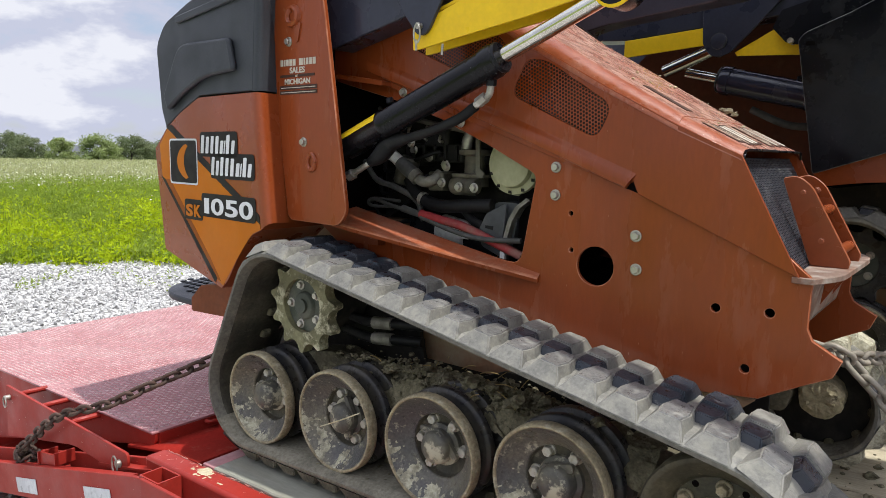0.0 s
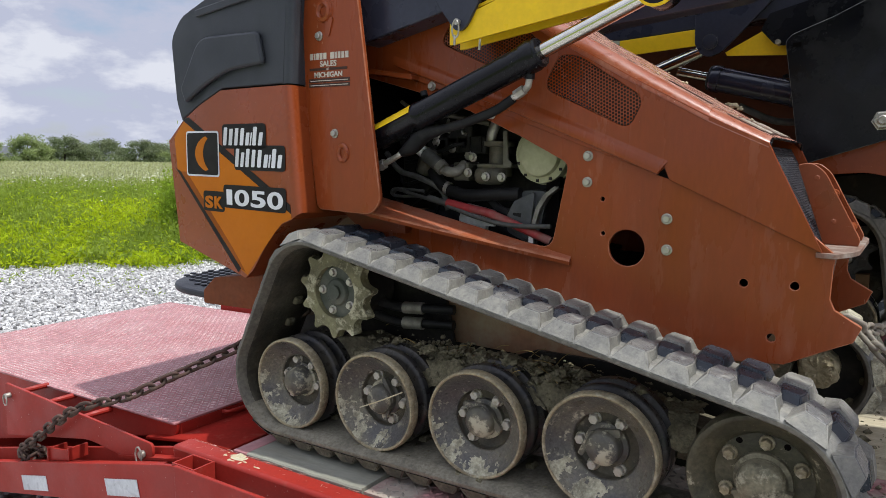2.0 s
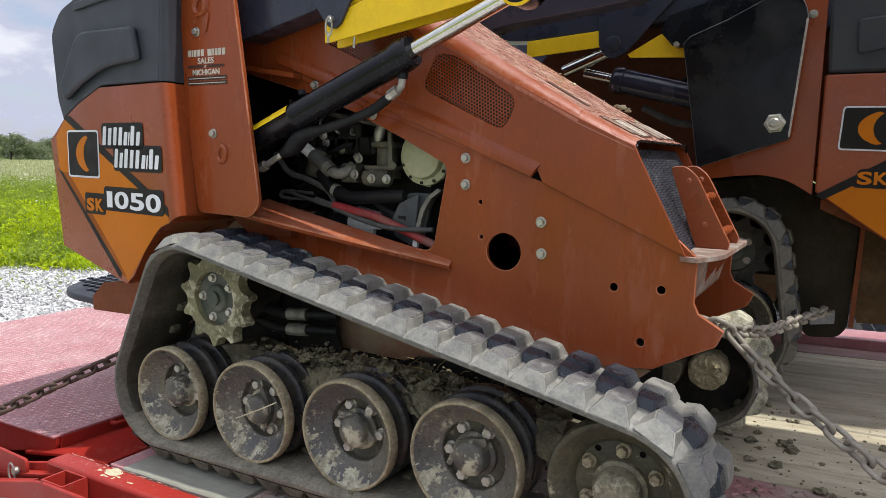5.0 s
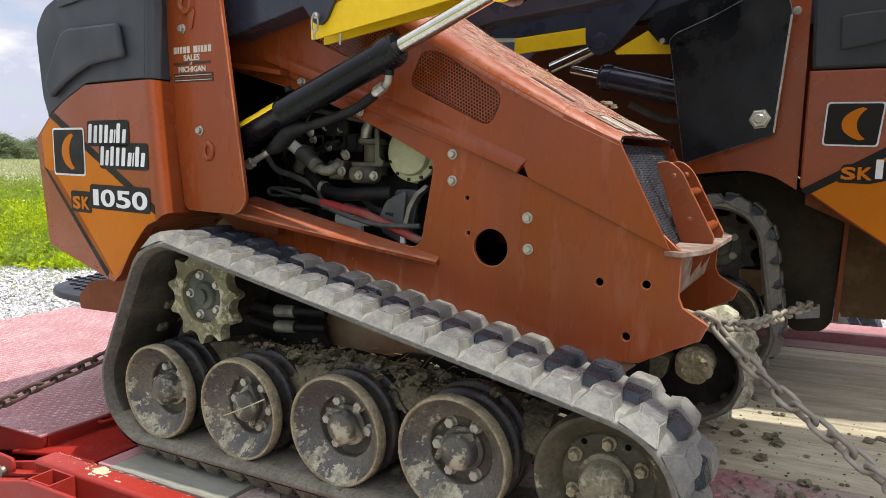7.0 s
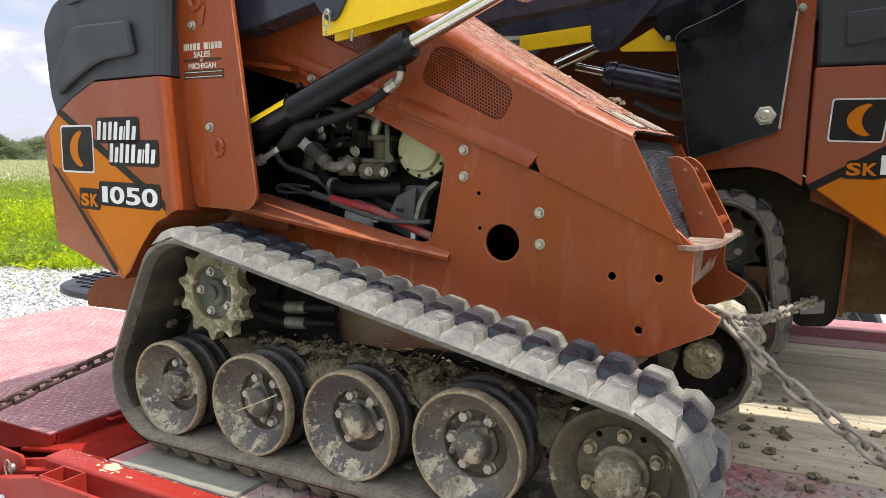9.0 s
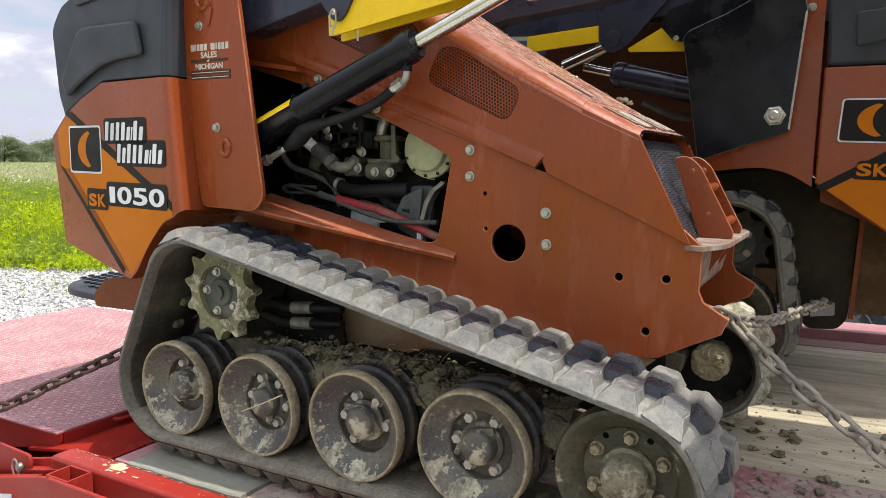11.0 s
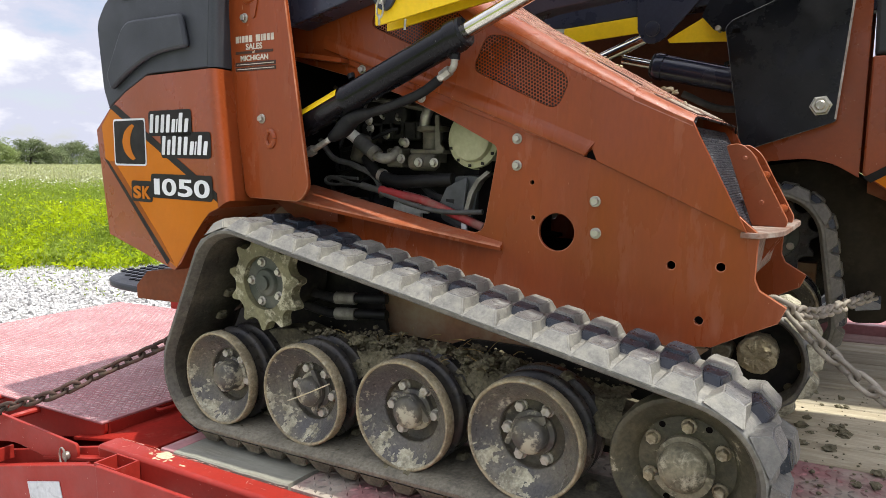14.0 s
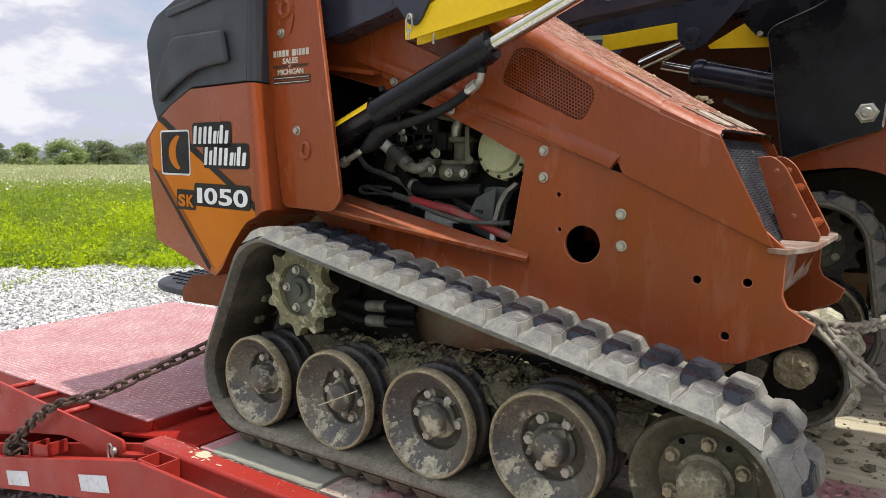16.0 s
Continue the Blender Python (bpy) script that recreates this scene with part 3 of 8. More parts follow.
def rounded(pts, r, n=4):
    """A polygon with its corners rounded. r: one radius or one a corner."""
    out = []
    k = len(pts)
    for i in range(k):
        p, a, b = Vector(pts[i]), Vector(pts[i - 1]), Vector(pts[(i + 1) % k])
        rr = r[i] if isinstance(r, (list, tuple)) else r
        if rr <= 0:
            out.append(tuple(p))
            continue
        da, db = (a - p), (b - p)
        rr = min(rr, da.length * 0.45, db.length * 0.45)
        s, e = p + da.normalized() * rr, p + db.normalized() * rr
        for j in range(n + 1):
            t = j / n
            out.append(tuple(s * (1 - t) ** 2 + p * 2 * t * (1 - t) + e * t * t))
    return out


def circle(cx, cz, r, n=20):
    return [(cx + r * math.cos(2 * math.pi * i / n), cz + r * math.sin(2 * math.pi * i / n)) for i in range(n)]


def add_plate(bm, outer, y0, y1, holes=(), place=None):
    """A flat plate: outline (x, z) with holes, from y0 to y1; place(x, y, z) may bend it elsewhere."""
    place = place or (lambda x, y, z: (x, y, z))
    loops = [outer, *holes]
    front, back = [], []
    for lp in loops:
        front.append([bm.verts.new(place(x, y0, z)) for x, z in lp])
        back.append([bm.verts.new(place(x, y1, z)) for x, z in lp])
    for f, bk in zip(front, back):
        k = len(f)
        for i in range(k):
            bm.faces.new((f[i], f[(i + 1) % k], bk[(i + 1) % k], bk[i]))
    for side in (front, back):
        edges = []
        for lp in side:
            for i in range(len(lp)):
                a, b = lp[i], lp[(i + 1) % len(lp)]
                edges.append(bm.edges.get((a, b)) or bm.edges.new((a, b)))
        if len(side) == 1:
            bm.faces.new(side[0])
        else:
            bmesh.ops.triangle_fill(bm, edges=edges, use_beauty=True)
    return bm


def plate(outer, y0, y1, holes=(), place=None):
    return add_plate(bmesh.new(), outer, y0, y1, holes, place)


def bolt_mesh(name, r, h, washer, material):
    """A hexagon head on a washer, facing the pose's z."""
    bm = bmesh.new()
    add_lathe(bm, [(0, 0), (washer, 0), (washer, h * 0.22), (washer * 0.9, h * 0.3), (0, h * 0.3)], Matrix(), 16)
    add_lathe(bm, [(0, h * 0.3), (r, h * 0.3), (r, h * 0.88), (r * 0.86, h), (0, h)], Matrix(), 6)
    return mesh_of(name, bm, material, 25)


def facing(p, n, spin=0.0):
    return Matrix.Translation(p) @ Vector(n).to_track_quat("Z", "Y").to_matrix().to_4x4() @ Matrix.Rotation(spin, 4, "Z")


def words(name, body, material, matrix, size, parent, width=None, bold=0.0, depth=0.0006, shear=0.0, label=""):
    cu = bpy.data.curves.new(name, "FONT")
    cu.body, cu.size, cu.extrude, cu.offset, cu.shear = body, size, depth, bold, shear
    cu.align_x, cu.align_y = "LEFT", "BOTTOM_BASELINE"
    cu.resolution_u = 4
    tmp = new(name + "_draft", cu)
    bpy.context.view_layer.update()
    me = bpy.data.meshes.new_from_object(tmp.evaluated_get(bpy.context.evaluated_depsgraph_get()))
    bpy.data.objects.remove(tmp)
    if width:
        xs = [v.co.x for v in me.vertices]
        k, x0 = width / (max(xs) - min(xs)), min(xs)
        for v in me.vertices:
            v.co.x = (v.co.x - x0) * k
    me.materials.clear()
    me.materials.append(material)
    return piece(name, me, matrix, parent, label)

# ---- ground, gravel and field ----
EDGE_N, EDGE_C = Vector((-0.735, 0.677)), 8.15
rng = random.Random(7)


def land(x, y):
    """Height of the ground: level round the trailer, then falling gently away."""
    return -0.0095 * max(0.0, math.hypot(x - 1.6, y + 1.24) - 13.0)


def ground_sheet():
    bm = bmesh.new()
    xs = [-3000, -1200, -600, -420, -330, -270, -230, -200, -170, -140, -115, -95, -78, -64, -52, -42, -34, -28, -23, -19, -16, -13, -10, -8, -6, -4, -2, 0, 3, 6, 9, 12, 15, 18, 22, 27, 33, 40, 48, 58, 70, 85, 105, 130, 160, 200, 250, 310, 400, 600, 1200, 3000]
    grid = [[bm.verts.new((x, y, land(x, y))) for x in xs] for y in xs]
    for j in range(len(xs) - 1):
        for i in range(len(xs) - 1):
            bm.faces.new((grid[j][i], grid[j][i + 1], grid[j + 1][i + 1], grid[j + 1][i]))
    return tagged(part("ground", bm, M["ground"], smooth=0), "grey limestone gravel lot running into a green field", "ground", kind="structure")


ground_sheet()


def stones():
    verts, faces = [], []
    shapes = []
    for k in range(10):
        pts = [Vector((rng.gauss(0, 1), rng.gauss(0, 1), rng.gauss(0, 0.8))).normalized() for _ in range(9)]
        b = bmesh.new()
        for p in pts:
            b.verts.new(p)
        bmesh.ops.convex_hull(b, input=b.verts)
        b.verts.index_update()
        used = [v for v in b.verts if v.link_faces]
        idx = {v: i for i, v in enumerate(used)}
        shapes.append(([v.co.copy() for v in used], [[idx[v] for v in f.verts] for f in b.faces]))
        b.free()
    count = 0
    while count < 15000:
        a, r = rng.uniform(2.2, 2.98), 2.6 + 9.0 * rng.random() ** 0.8
        x, y = 1.6 + r * math.cos(a), -1.24 + r * math.sin(a)
        d = EDGE_N.x * x + EDGE_N.y * y
        if d > EDGE_C + rng.gauss(0.1, 0.35):
            continue
        vs, fs = rng.choice(shapes)
        s = rng.uniform(0.013, 0.034)
        turn = Euler((rng.uniform(0, 6), rng.uniform(0, 6), rng.uniform(0, 6))).to_matrix()
        base = len(verts)
        q = Vector((x, y, s * rng.uniform(0.1, 0.75)))
        for v in vs:
            w = turn @ Vector((v.x * s, v.y * s * 0.8, v.z * s * 0.65))
            verts.append(q + w)
        faces.extend([[base + i for i in f] for f in fs])
        count += 1
    me = bpy.data.meshes.new("gravel")
    me.from_pydata(verts, [], faces)
    me.materials.append(M["stone"])
    tagged(new("gravel", me), "loose pale grey crushed limestone", "gravel", kind="stuff")


stones()


class Blades:
    """Grass and leaves gathered into one mesh."""

    def __init__(self):
        self.v, self.f = [], []

    def blade(self, p, h, w, lean, turn):
        u = Vector((math.cos(turn), math.sin(turn), 0))
        o = Vector((-u.y, u.x, 0)) * lean * h
        b = len(self.v)
        self.v += [p - u * w, p + u * w, p + u * w * 0.7 + o * 0.4 + Vector((0, 0, h * 0.6)), p - u * w * 0.7 + o * 0.4 + Vector((0, 0, h * 0.6)), p + o + Vector((0, 0, h))]
        self.f += [(b, b + 1, b + 2, b + 3), (b + 3, b + 2, b + 4)]

    def leaf(self, p, s, r):
        d = Vector((r.gauss(0, 1), r.gauss(0, 1), r.gauss(0.4, 0.7))).normalized()
        u = d.orthogonal().normalized()
        u.rotate(Matrix.Rotation(r.uniform(0, 6.28), 3, d))
        w = d.cross(u)
        b = len(self.v)
        self.v += [p, p + u * s + w * s * 0.35, p + u * s * 2.1, p + u * s - w * s * 0.35]
        self.f.append((b, b + 1, b + 2, b + 3))

    def disc(self, p, s, r):
        n = Vector((r.gauss(0, 0.3), r.gauss(0, 0.3), 1)).normalized()
        u = n.orthogonal().normalized()
        w = n.cross(u)
        b = len(self.v)
        self.v += [p + s * (u * math.cos(i * 1.0472) + w * math.sin(i * 1.0472)) for i in range(6)]
        self.f.append(tuple(range(b, b + 6)))

    def mesh(self, name, material):
        me = bpy.data.meshes.new(name)
        me.from_pydata(self.v, [], self.f)
        me.materials.append(material)
        return me

    def put(self, name, material, label, category):
        return tagged(new(name, self.mesh(name, material)), label, category, kind="stuff")


def field():
    r = random.Random(11)
    near, gold, far, white, stalk = Blades(), Blades(), Blades(), Blades(), Blades()
    for _ in range(13500):
        a = r.uniform(2.15, 2.95)
        q = 7.6 + 24 * r.random() ** 1.5
        x, y = 1.6 + q * math.cos(a), -1.24 + q * math.sin(a)
        d = EDGE_N.x * x + EDGE_N.y * y - EDGE_C
        d += 0.9 * noise.noise(Vector((x * 0.7, y * 0.7, 0))) + 0.45 * noise.noise(Vector((x * 2.3, y * 2.3, 4))) + r.gauss(0, 0.12)
        if d < 0:
            if d > -2.0 and r.random() < 0.05 * (1 + d / 2.2) + 0.30 * max(0, noise.noise(Vector((x * 0.9, y * 0.9, 31))) - 0.22):
                for _ in range(12):
                    near.leaf(Vector((x + r.gauss(0, 0.06), y + r.gauss(0, 0.06), land(x, y) + r.uniform(0.01, 0.10))), r.uniform(0.014, 0.032), r)
            continue
        tall = 0.16 + 0.60 * min(1.0, d / 3.2) + 0.14 * noise.noise(Vector((x * 0.5, y * 0.5, 3)))
        patch = noise.noise(Vector((x * 0.28, y * 0.28, 9)))
        low = d < 5.5 + 3.5 * patch
        b = gold if low and r.random() < 0.50 + 1.1 * noise.noise(Vector((x * 0.55, y * 0.55, 21))) else near
        p = Vector((x, y, land(x, y)))
        for _ in range(1 if low else 3):
            b.blade(p + Vector((r.gauss(0, 0.07), r.gauss(0, 0.07), 0)), tall * r.uniform(0.75, 1.15), r.uniform(0.006, 0.013), r.gauss(0, 0.28), r.uniform(0, 6.28))
        for _ in range(9 if low else 5):
            b.leaf(p + Vector((r.gauss(0, 0.09), r.gauss(0, 0.09), tall * r.uniform(0.25, 1.02))), r.uniform(0.018, 0.05), r)
        if d > 2.6 and r.random() < 0.05:
            white.disc(p + Vector((0, 0, tall * 1.14)), r.uniform(0.013, 0.025), r)
            stalk.blade(p, tall * 1.13, 0.004, 0.02, r.uniform(0, 6))
    for _ in range(2900):
        a = r.uniform(2.3, 2.9)
        q = 9.7 + 13.5 * r.random() ** 1.25
        x, y = 1.6 + q * math.cos(a), -1.24 + q * math.sin(a)
        d = EDGE_N.x * x + EDGE_N.y * y - EDGE_C + 0.9 * noise.noise(Vector((x * 0.7, y * 0.7, 0))) + 0.45 * noise.noise(Vector((x * 2.3, y * 2.3, 4)))
        if d < 0.0:
            continue
        hh = (0.12 + 0.13 * min(d, 3.6)) * r.uniform(0.65, 1.35)
        ww = r.uniform(0.10, 0.24)
        b = gold if r.random() < 0.86 - 0.11 * d + 0.9 * noise.noise(Vector((x * 0.55, y * 0.55, 21))) else near
        for _ in range(52):
            t, u = r.uniform(0, 6.28), r.random() ** 0.5
            k = r.uniform(0.35, 1.0)
            b.leaf(Vector((x + math.cos(t) * ww * u, y + math.sin(t) * ww * u, land(x, y) + hh * k * (1.15 - 0.5 * u * u))), r.uniform(0.024, 0.058), r)
    for _ in range(30000):
        a = r.uniform(2.1, 2.98)
        q = 26 + 210 * r.random() ** 1.7
        x, y = 1.6 + q * math.cos(a), -1.24 + q * math.sin(a)
        k = q / 26
        h = 0.62 + 0.16 * noise.noise(Vector((x * 0.1, y * 0.1, 5))) + r.gauss(0, 0.07)
        p = Vector((x, y, land(x, y)))
        for _ in range(3):
            far.blade(p + Vector((r.gauss(0, 0.12 * k), r.gauss(0, 0.12 * k), 0)), h * r.uniform(0.85, 1.1), 0.013 * k ** 0.8, r.gauss(0, 0.25), r.uniform(0, 6.28))
        for _ in range(2):
            far.leaf(p + Vector((r.gauss(0, 0.2), r.gauss(0, 0.2), h * r.uniform(0.6, 1.0))), 0.04 * k ** 0.7, r)
        if q < 120 and r.random() < 0.42:
            white.disc(p + Vector((0, 0, h * 1.1)), r.uniform(0.020, 0.040) * k ** 0.25, r)
    near.put("field_weeds", M["leaf"], "tall green weeds and grass in the field", "weeds")
    gold.put("roadside_weeds", M["leaf_yellow"], "bright yellow-green leafy weeds along the gravel", "weeds")
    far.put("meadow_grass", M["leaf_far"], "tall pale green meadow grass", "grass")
    white.put("wild_flowers", M["flower"], "white flat-topped wild flowers in the meadow", "flowers")
    stalk.put("flower_stalks", M["leaf"], "thin green flower stalks", "flowers")


field()


def bush(at, h, w, seed):
    r = random.Random(seed)
    t = thing("bush", at, "tall dense green weedy bush at the field's edge", "bush")
    stems, crown = bmesh.new(), Blades()
    for _ in range(26):
        a, s = r.uniform(0, 6.28), r.uniform(0.1, 1.0) * w
        top = Vector(at) + Vector((math.cos(a) * s, math.sin(a) * s, h * r.uniform(0.65, 1.0) * (1 - 0.35 * s / w)))
        foot = Vector(at) + Vector((math.cos(a) * s * 0.4, math.sin(a) * s * 0.4, 0))
        add_tube(stems, [foot, (foot + top) / 2 + Vector((r.gauss(0, 0.05), r.gauss(0, 0.05), 0)), top], lambda k: 0.009 * (1 - 0.7 * k), 5, 3)
        for _ in range(110):
            k = r.uniform(0.12, 1.0)
            crown.leaf(foot.lerp(top, k) + Vector((r.gauss(0, 0.11), r.gauss(0, 0.11), r.gauss(0, 0.05))), r.uniform(0.02, 0.05), r)
    part("stem_clump", stems, M["leaf_bush"], t)["kind"] = "stuff"
    ob = piece("foliage", crown.mesh("foliage", M["leaf_bush"]), Matrix(), t)
    return ob


def on_ground(ang, q):
    return (1.6 + q * math.cos(ang), -1.24 + q * math.sin(ang), -0.0095 * max(0.0, q - 13.0))


bush(on_ground(2.552, 12.8), 1.55, 0.42, 3)
bush(on_ground(2.522, 12.6), 2.3, 0.55, 4)
bush(on_ground(2.484, 12.6), 2.5, 0.65, 5)
bush(on_ground(2.440, 12.9), 2.1, 0.70, 6)


def tree(name, at, h, w, seed, leafmat, label):
    r = random.Random(seed)
    t = thing(name, at, label, "tree", "tree line behind the field")
    o = Vector(at)
    wood, crown = bmesh.new(), Blades()
    add_tube(wood, [o, o + Vector((0.2, 0.1, h * 0.3)), o + Vector((0.1, 0.3, h * 0.75))], lambda k: 0.32 * (1 - 0.8 * k), 8, 4)
    clumps = []
    for _ in range(48):
        a, k = r.uniform(0, 6.28), r.random() ** 0.6
        z = r.uniform(0.05, 0.98)
        wide = w * math.sqrt(max(0.05, 1 - ((z - 0.40) / 0.62) ** 2)) * 0.86
        clumps.append((o + Vector((math.cos(a) * wide * k, math.sin(a) * wide * k, h * z)), w * r.uniform(0.18, 0.34)))
    for c, s in clumps[:9]:
        add_tube(wood, [o + Vector((0.1, 0.1, h * 0.3)), (o + c) / 2 + Vector((0, 0, h * 0.2)), c], lambda k: 0.12 * (1 - 0.8 * k), 5, 3)
    for c, s in clumps:
        for _ in range(170):
            d = Vector((r.gauss(0, 1), r.gauss(0, 1), r.gauss(0, 0.8))).normalized() * s * r.uniform(0.4, 1.05)
            crown.leaf(c + d, r.uniform(0.18, 0.36), r)
    part("trunk", wood, M["bark"], t)
    piece("crown", crown.mesh("crown", leafmat), Matrix(), t)
    return t


def tree_line():
    r = random.Random(5)
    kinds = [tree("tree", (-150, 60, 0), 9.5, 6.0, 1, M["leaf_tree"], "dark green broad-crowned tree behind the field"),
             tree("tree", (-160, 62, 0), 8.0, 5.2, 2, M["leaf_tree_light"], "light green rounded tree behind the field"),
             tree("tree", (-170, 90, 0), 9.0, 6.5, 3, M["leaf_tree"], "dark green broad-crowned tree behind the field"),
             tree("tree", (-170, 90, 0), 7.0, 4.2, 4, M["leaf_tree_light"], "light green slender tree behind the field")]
    spots = [(2.84, 235, 0, 0.9), (2.80, 250, 2, 0.95), (2.778, 225, 0, 0.85), (2.745, 205, 3, 0.85), (2.703, 215, 1, 0.95), (2.688, 225, 3, 0.85), (2.664, 232, 0, 1.0),
             (2.646, 238, 2, 0.75), (2.617, 300, 2, 1.15), (2.594, 285, 0, 0.72), (2.572, 240, 0, 0.95), (2.551, 250, 2, 0.85), (2.522, 235, 1, 1.1), (2.500, 240, 2, 1.0),
             (2.47, 255, 0, 1.0), (2.42, 225, 1, 1.05), (2.38, 240, 0, 1.1), (2.32, 240, 0, 1.2), (2.27, 235, 2, 1.1), (2.21, 240, 0, 1.2), (2.88, 245, 2, 1.1)]
    first = set()
    for a, q, k, s in spots:
        p = on_ground(a, q)
        s *= 0.92
        m = Matrix.Translation(p) @ Matrix.Rotation(r.uniform(0, 6.28), 4, "Z") @ Matrix.Diagonal((s * 1.25, s * 1.25, s, 1))
        if k not in first:
            first.add(k)
            kinds[k].matrix_basis = m
        else:
            copy_thing(kinds[k], m)
    hedge = Blades()
    for _ in range(7000):
        a = r.uniform(2.15, 2.95)
        p = Vector(on_ground(a, r.uniform(232, 262)))
        p.z += r.uniform(0, 2.6 + 1.4 * noise.noise(Vector((a * 40, 1, 2))))
        hedge.leaf(p, r.uniform(0.3, 0.6), r)
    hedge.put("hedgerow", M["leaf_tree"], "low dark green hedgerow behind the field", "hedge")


tree_line()


def house(at, turn, w, label):
    t = thing("house", at, label, "house")
    m = Matrix.Translation(at) @ Matrix.Rotation(turn, 4, "Z")
    part("wall", box(-w, w, -3.5, 3.5, 0, 2.7, m=m), M["house_wall"], t)
    bm = plate([(-w - 0.4, 2.6), (w + 0.4, 2.6), (w - 0.6, 5.0), (-w + 0.6, 5.0)], -4, 4, place=lambda x, y, z: m @ Vector((x, y * (1 if z < 3 else 0.08), z)))
    part("roof", bm, M["house_roof"], t, smooth=0)
    for x in (-w * 0.6, -w * 0.1, w * 0.45):
        for y in (-3.54, 3.54):
            wd = part("window", box(x - 0.6, x + 0.6, y - 0.06, y + 0.06, 1.0, 2.1, m=m), M["decal_black"], t)
            part("pane_bar", box(x - 0.03, x + 0.03, y - 0.09, y + 0.09, 1.0, 2.1, m=m), M["decal_white"], wd)


house(on_ground(2.626, 300), 1.05, 4.2, "small distant house with pale walls and a grey roof")
house(on_ground(2.727, 262), 0.4, 1.6, "small distant white shed with a grey roof")

tuft = Blades()
for _ in range(90):
    tuft.blade(Vector((-1.78 + rng.gauss(0, 0.07), -0.34 + rng.gauss(0, 0.05), 0.0)), rng.uniform(0.15, 0.36), 0.004, rng.gauss(0, 0.35), rng.uniform(0, 6.28))
tuft.put("dry_grass_tuft", M["dry_grass"], "dry straw-coloured grass tuft beside the trailer", "grass")

# ---- trailer ----
SLOPE = 0.0384


def deck_z(x):
    return 0.720 + SLOPE * x


trailer = thing("equipment_trailer", (-0.4, 1.05, 0.0), "red steel equipment trailer with wooden deck and a folded tread-plate ramp", "trailer")
TM = Matrix.Translation((0, 0, 0.720)) @ Matrix.Rotation(-math.atan(SLOPE), 4, "Y")


def trailer_frame():
    # outer rails beside the deck
    part("side_rail", box(-0.345, 7.0, -0.186, -0.116, -0.13, -0.004, m=TM), M["trailer"], trailer, bevel=0.011)
    part("side_rail", box(-0.34, 7.0, 2.30, 2.52, -0.11, 0.042, m=TM), M["tread"], trailer, "faded pinkish-red far rail", bevel=0.006)
    part("rub_rail", box(-0.214, 7.0, -0.272, -0.2605, -0.115, -0.010, m=TM), M["trailer"], trailer, bevel=0.003)
    # stake pockets between rail and rub rail
    pk = bmesh.new()
    for dx0, dx1, dy0, dy1 in ((-0.05, 0.05, -0.260, -0.255), (-0.05, 0.05, -0.194, -0.188), (-0.05, -0.044, -0.255, -0.194), (0.044, 0.05, -0.255, -0.194)):
        add_box(pk, dx0, dx1, dy0, dy1, -0.12, -0.010)
    pm = mesh_of("stake_pocket", pk, M["trailer"], 30)
    for x in (-0.188, 0.45, 1.06, 1.67, 2.28):
        piece("stake_pocket", pm, TM @ Matrix.Translation((x, 0, 0)), trailer)
    # cross members
    for x in (-0.325, 0.3, 0.9, 1.5, 2.1, 2.7, 3.3):
        part("cross_member", box(x - 0.03, x + 0.03, -0.13, 2.265, -0.14, -0.052, m=TM), M["trailer"], trailer, bevel=0.004)
    part("tail_apron", plate([(-0.60, 0.640), (-0.352, 0.690), (-0.172, 0.706), (-0.172, 0.640), (-0.184, 0.640), (-0.184, 0.694), (-0.352, 0.678), (-0.60, 0.628)], -0.112, 2.265), M["trailer_matt"], trailer, bevel=0.003)
    part("end_channel", box(-0.150, -0.094, -0.112, 2.265, -0.07, -0.003, m=TM), M["tread"], trailer, "faded reddish end channel", bevel=0.003)
    part("corner_gusset", plate([(-0.62, -0.20), (-0.36, -0.20), (-0.30, -0.19), (-0.30, -0.118), (-0.62, -0.118)], 0.628, 0.636, place=lambda x, y, z: (x, z, y + (x + 0.46) * 0.22)), M["trailer"], trailer)
    # sloping tail sides
    for y, s in ((-0.262, 1), (2.38, -1)):
        tail = plate([(-0.218, 0.694), (-0.27, 0.686), (-0.60, 0.600), (-2.45, 0.112), (-2.45, 0.004), (-0.60, 0.468), (-0.25, 0.565), (-0.218, 0.580)], y, y + 0.012 * s)
        side = part("tail_side", tail, M["trailer"], trailer, bevel=0.002)
        flange = plate([(-0.30, 0.676), (-0.60, 0.598), (-2.45, 0.110), (-2.45, 0.100), (-0.60, 0.588), (-0.30, 0.666)], y + 0.012 * s, y + 0.030 * s)
        part("tail_flange", flange, M["trailer"], side)
        for x in (-1.055, -0.496, -1.64):
            z = 0.600 + (x + 0.60) * 0.2638 - 0.078
            m = Matrix.Translation((x, y - 0.002 * s, z)) @ Matrix.Rotation(-math.atan(0.2638), 4, "Y")
            part("reflective_tape", box(-0.092, 0.092, -0.001, 0.001, -0.027, 0.027, m=m), M["reflector"], side, "white reflective tape")
    part("tail_deck", plate([(-0.33, 0.640), (-0.62, 0.545), (-2.42, 0.110), (-2.42, 0.100), (-0.62, 0.535), (-0.33, 0.630)], -0.155, 2.36), M["trailer_matt"], trailer, smooth=0)
    inner = plate([(-0.30, 0.700), (-0.62, 0.618), (-2.40, 0.150), (-2.40, 0.050), (-0.62, 0.510), (-0.30, 0.600)], -0.170, -0.158)
    part("tail_beam", inner, M["trailer"], trailer, bevel=0.002)
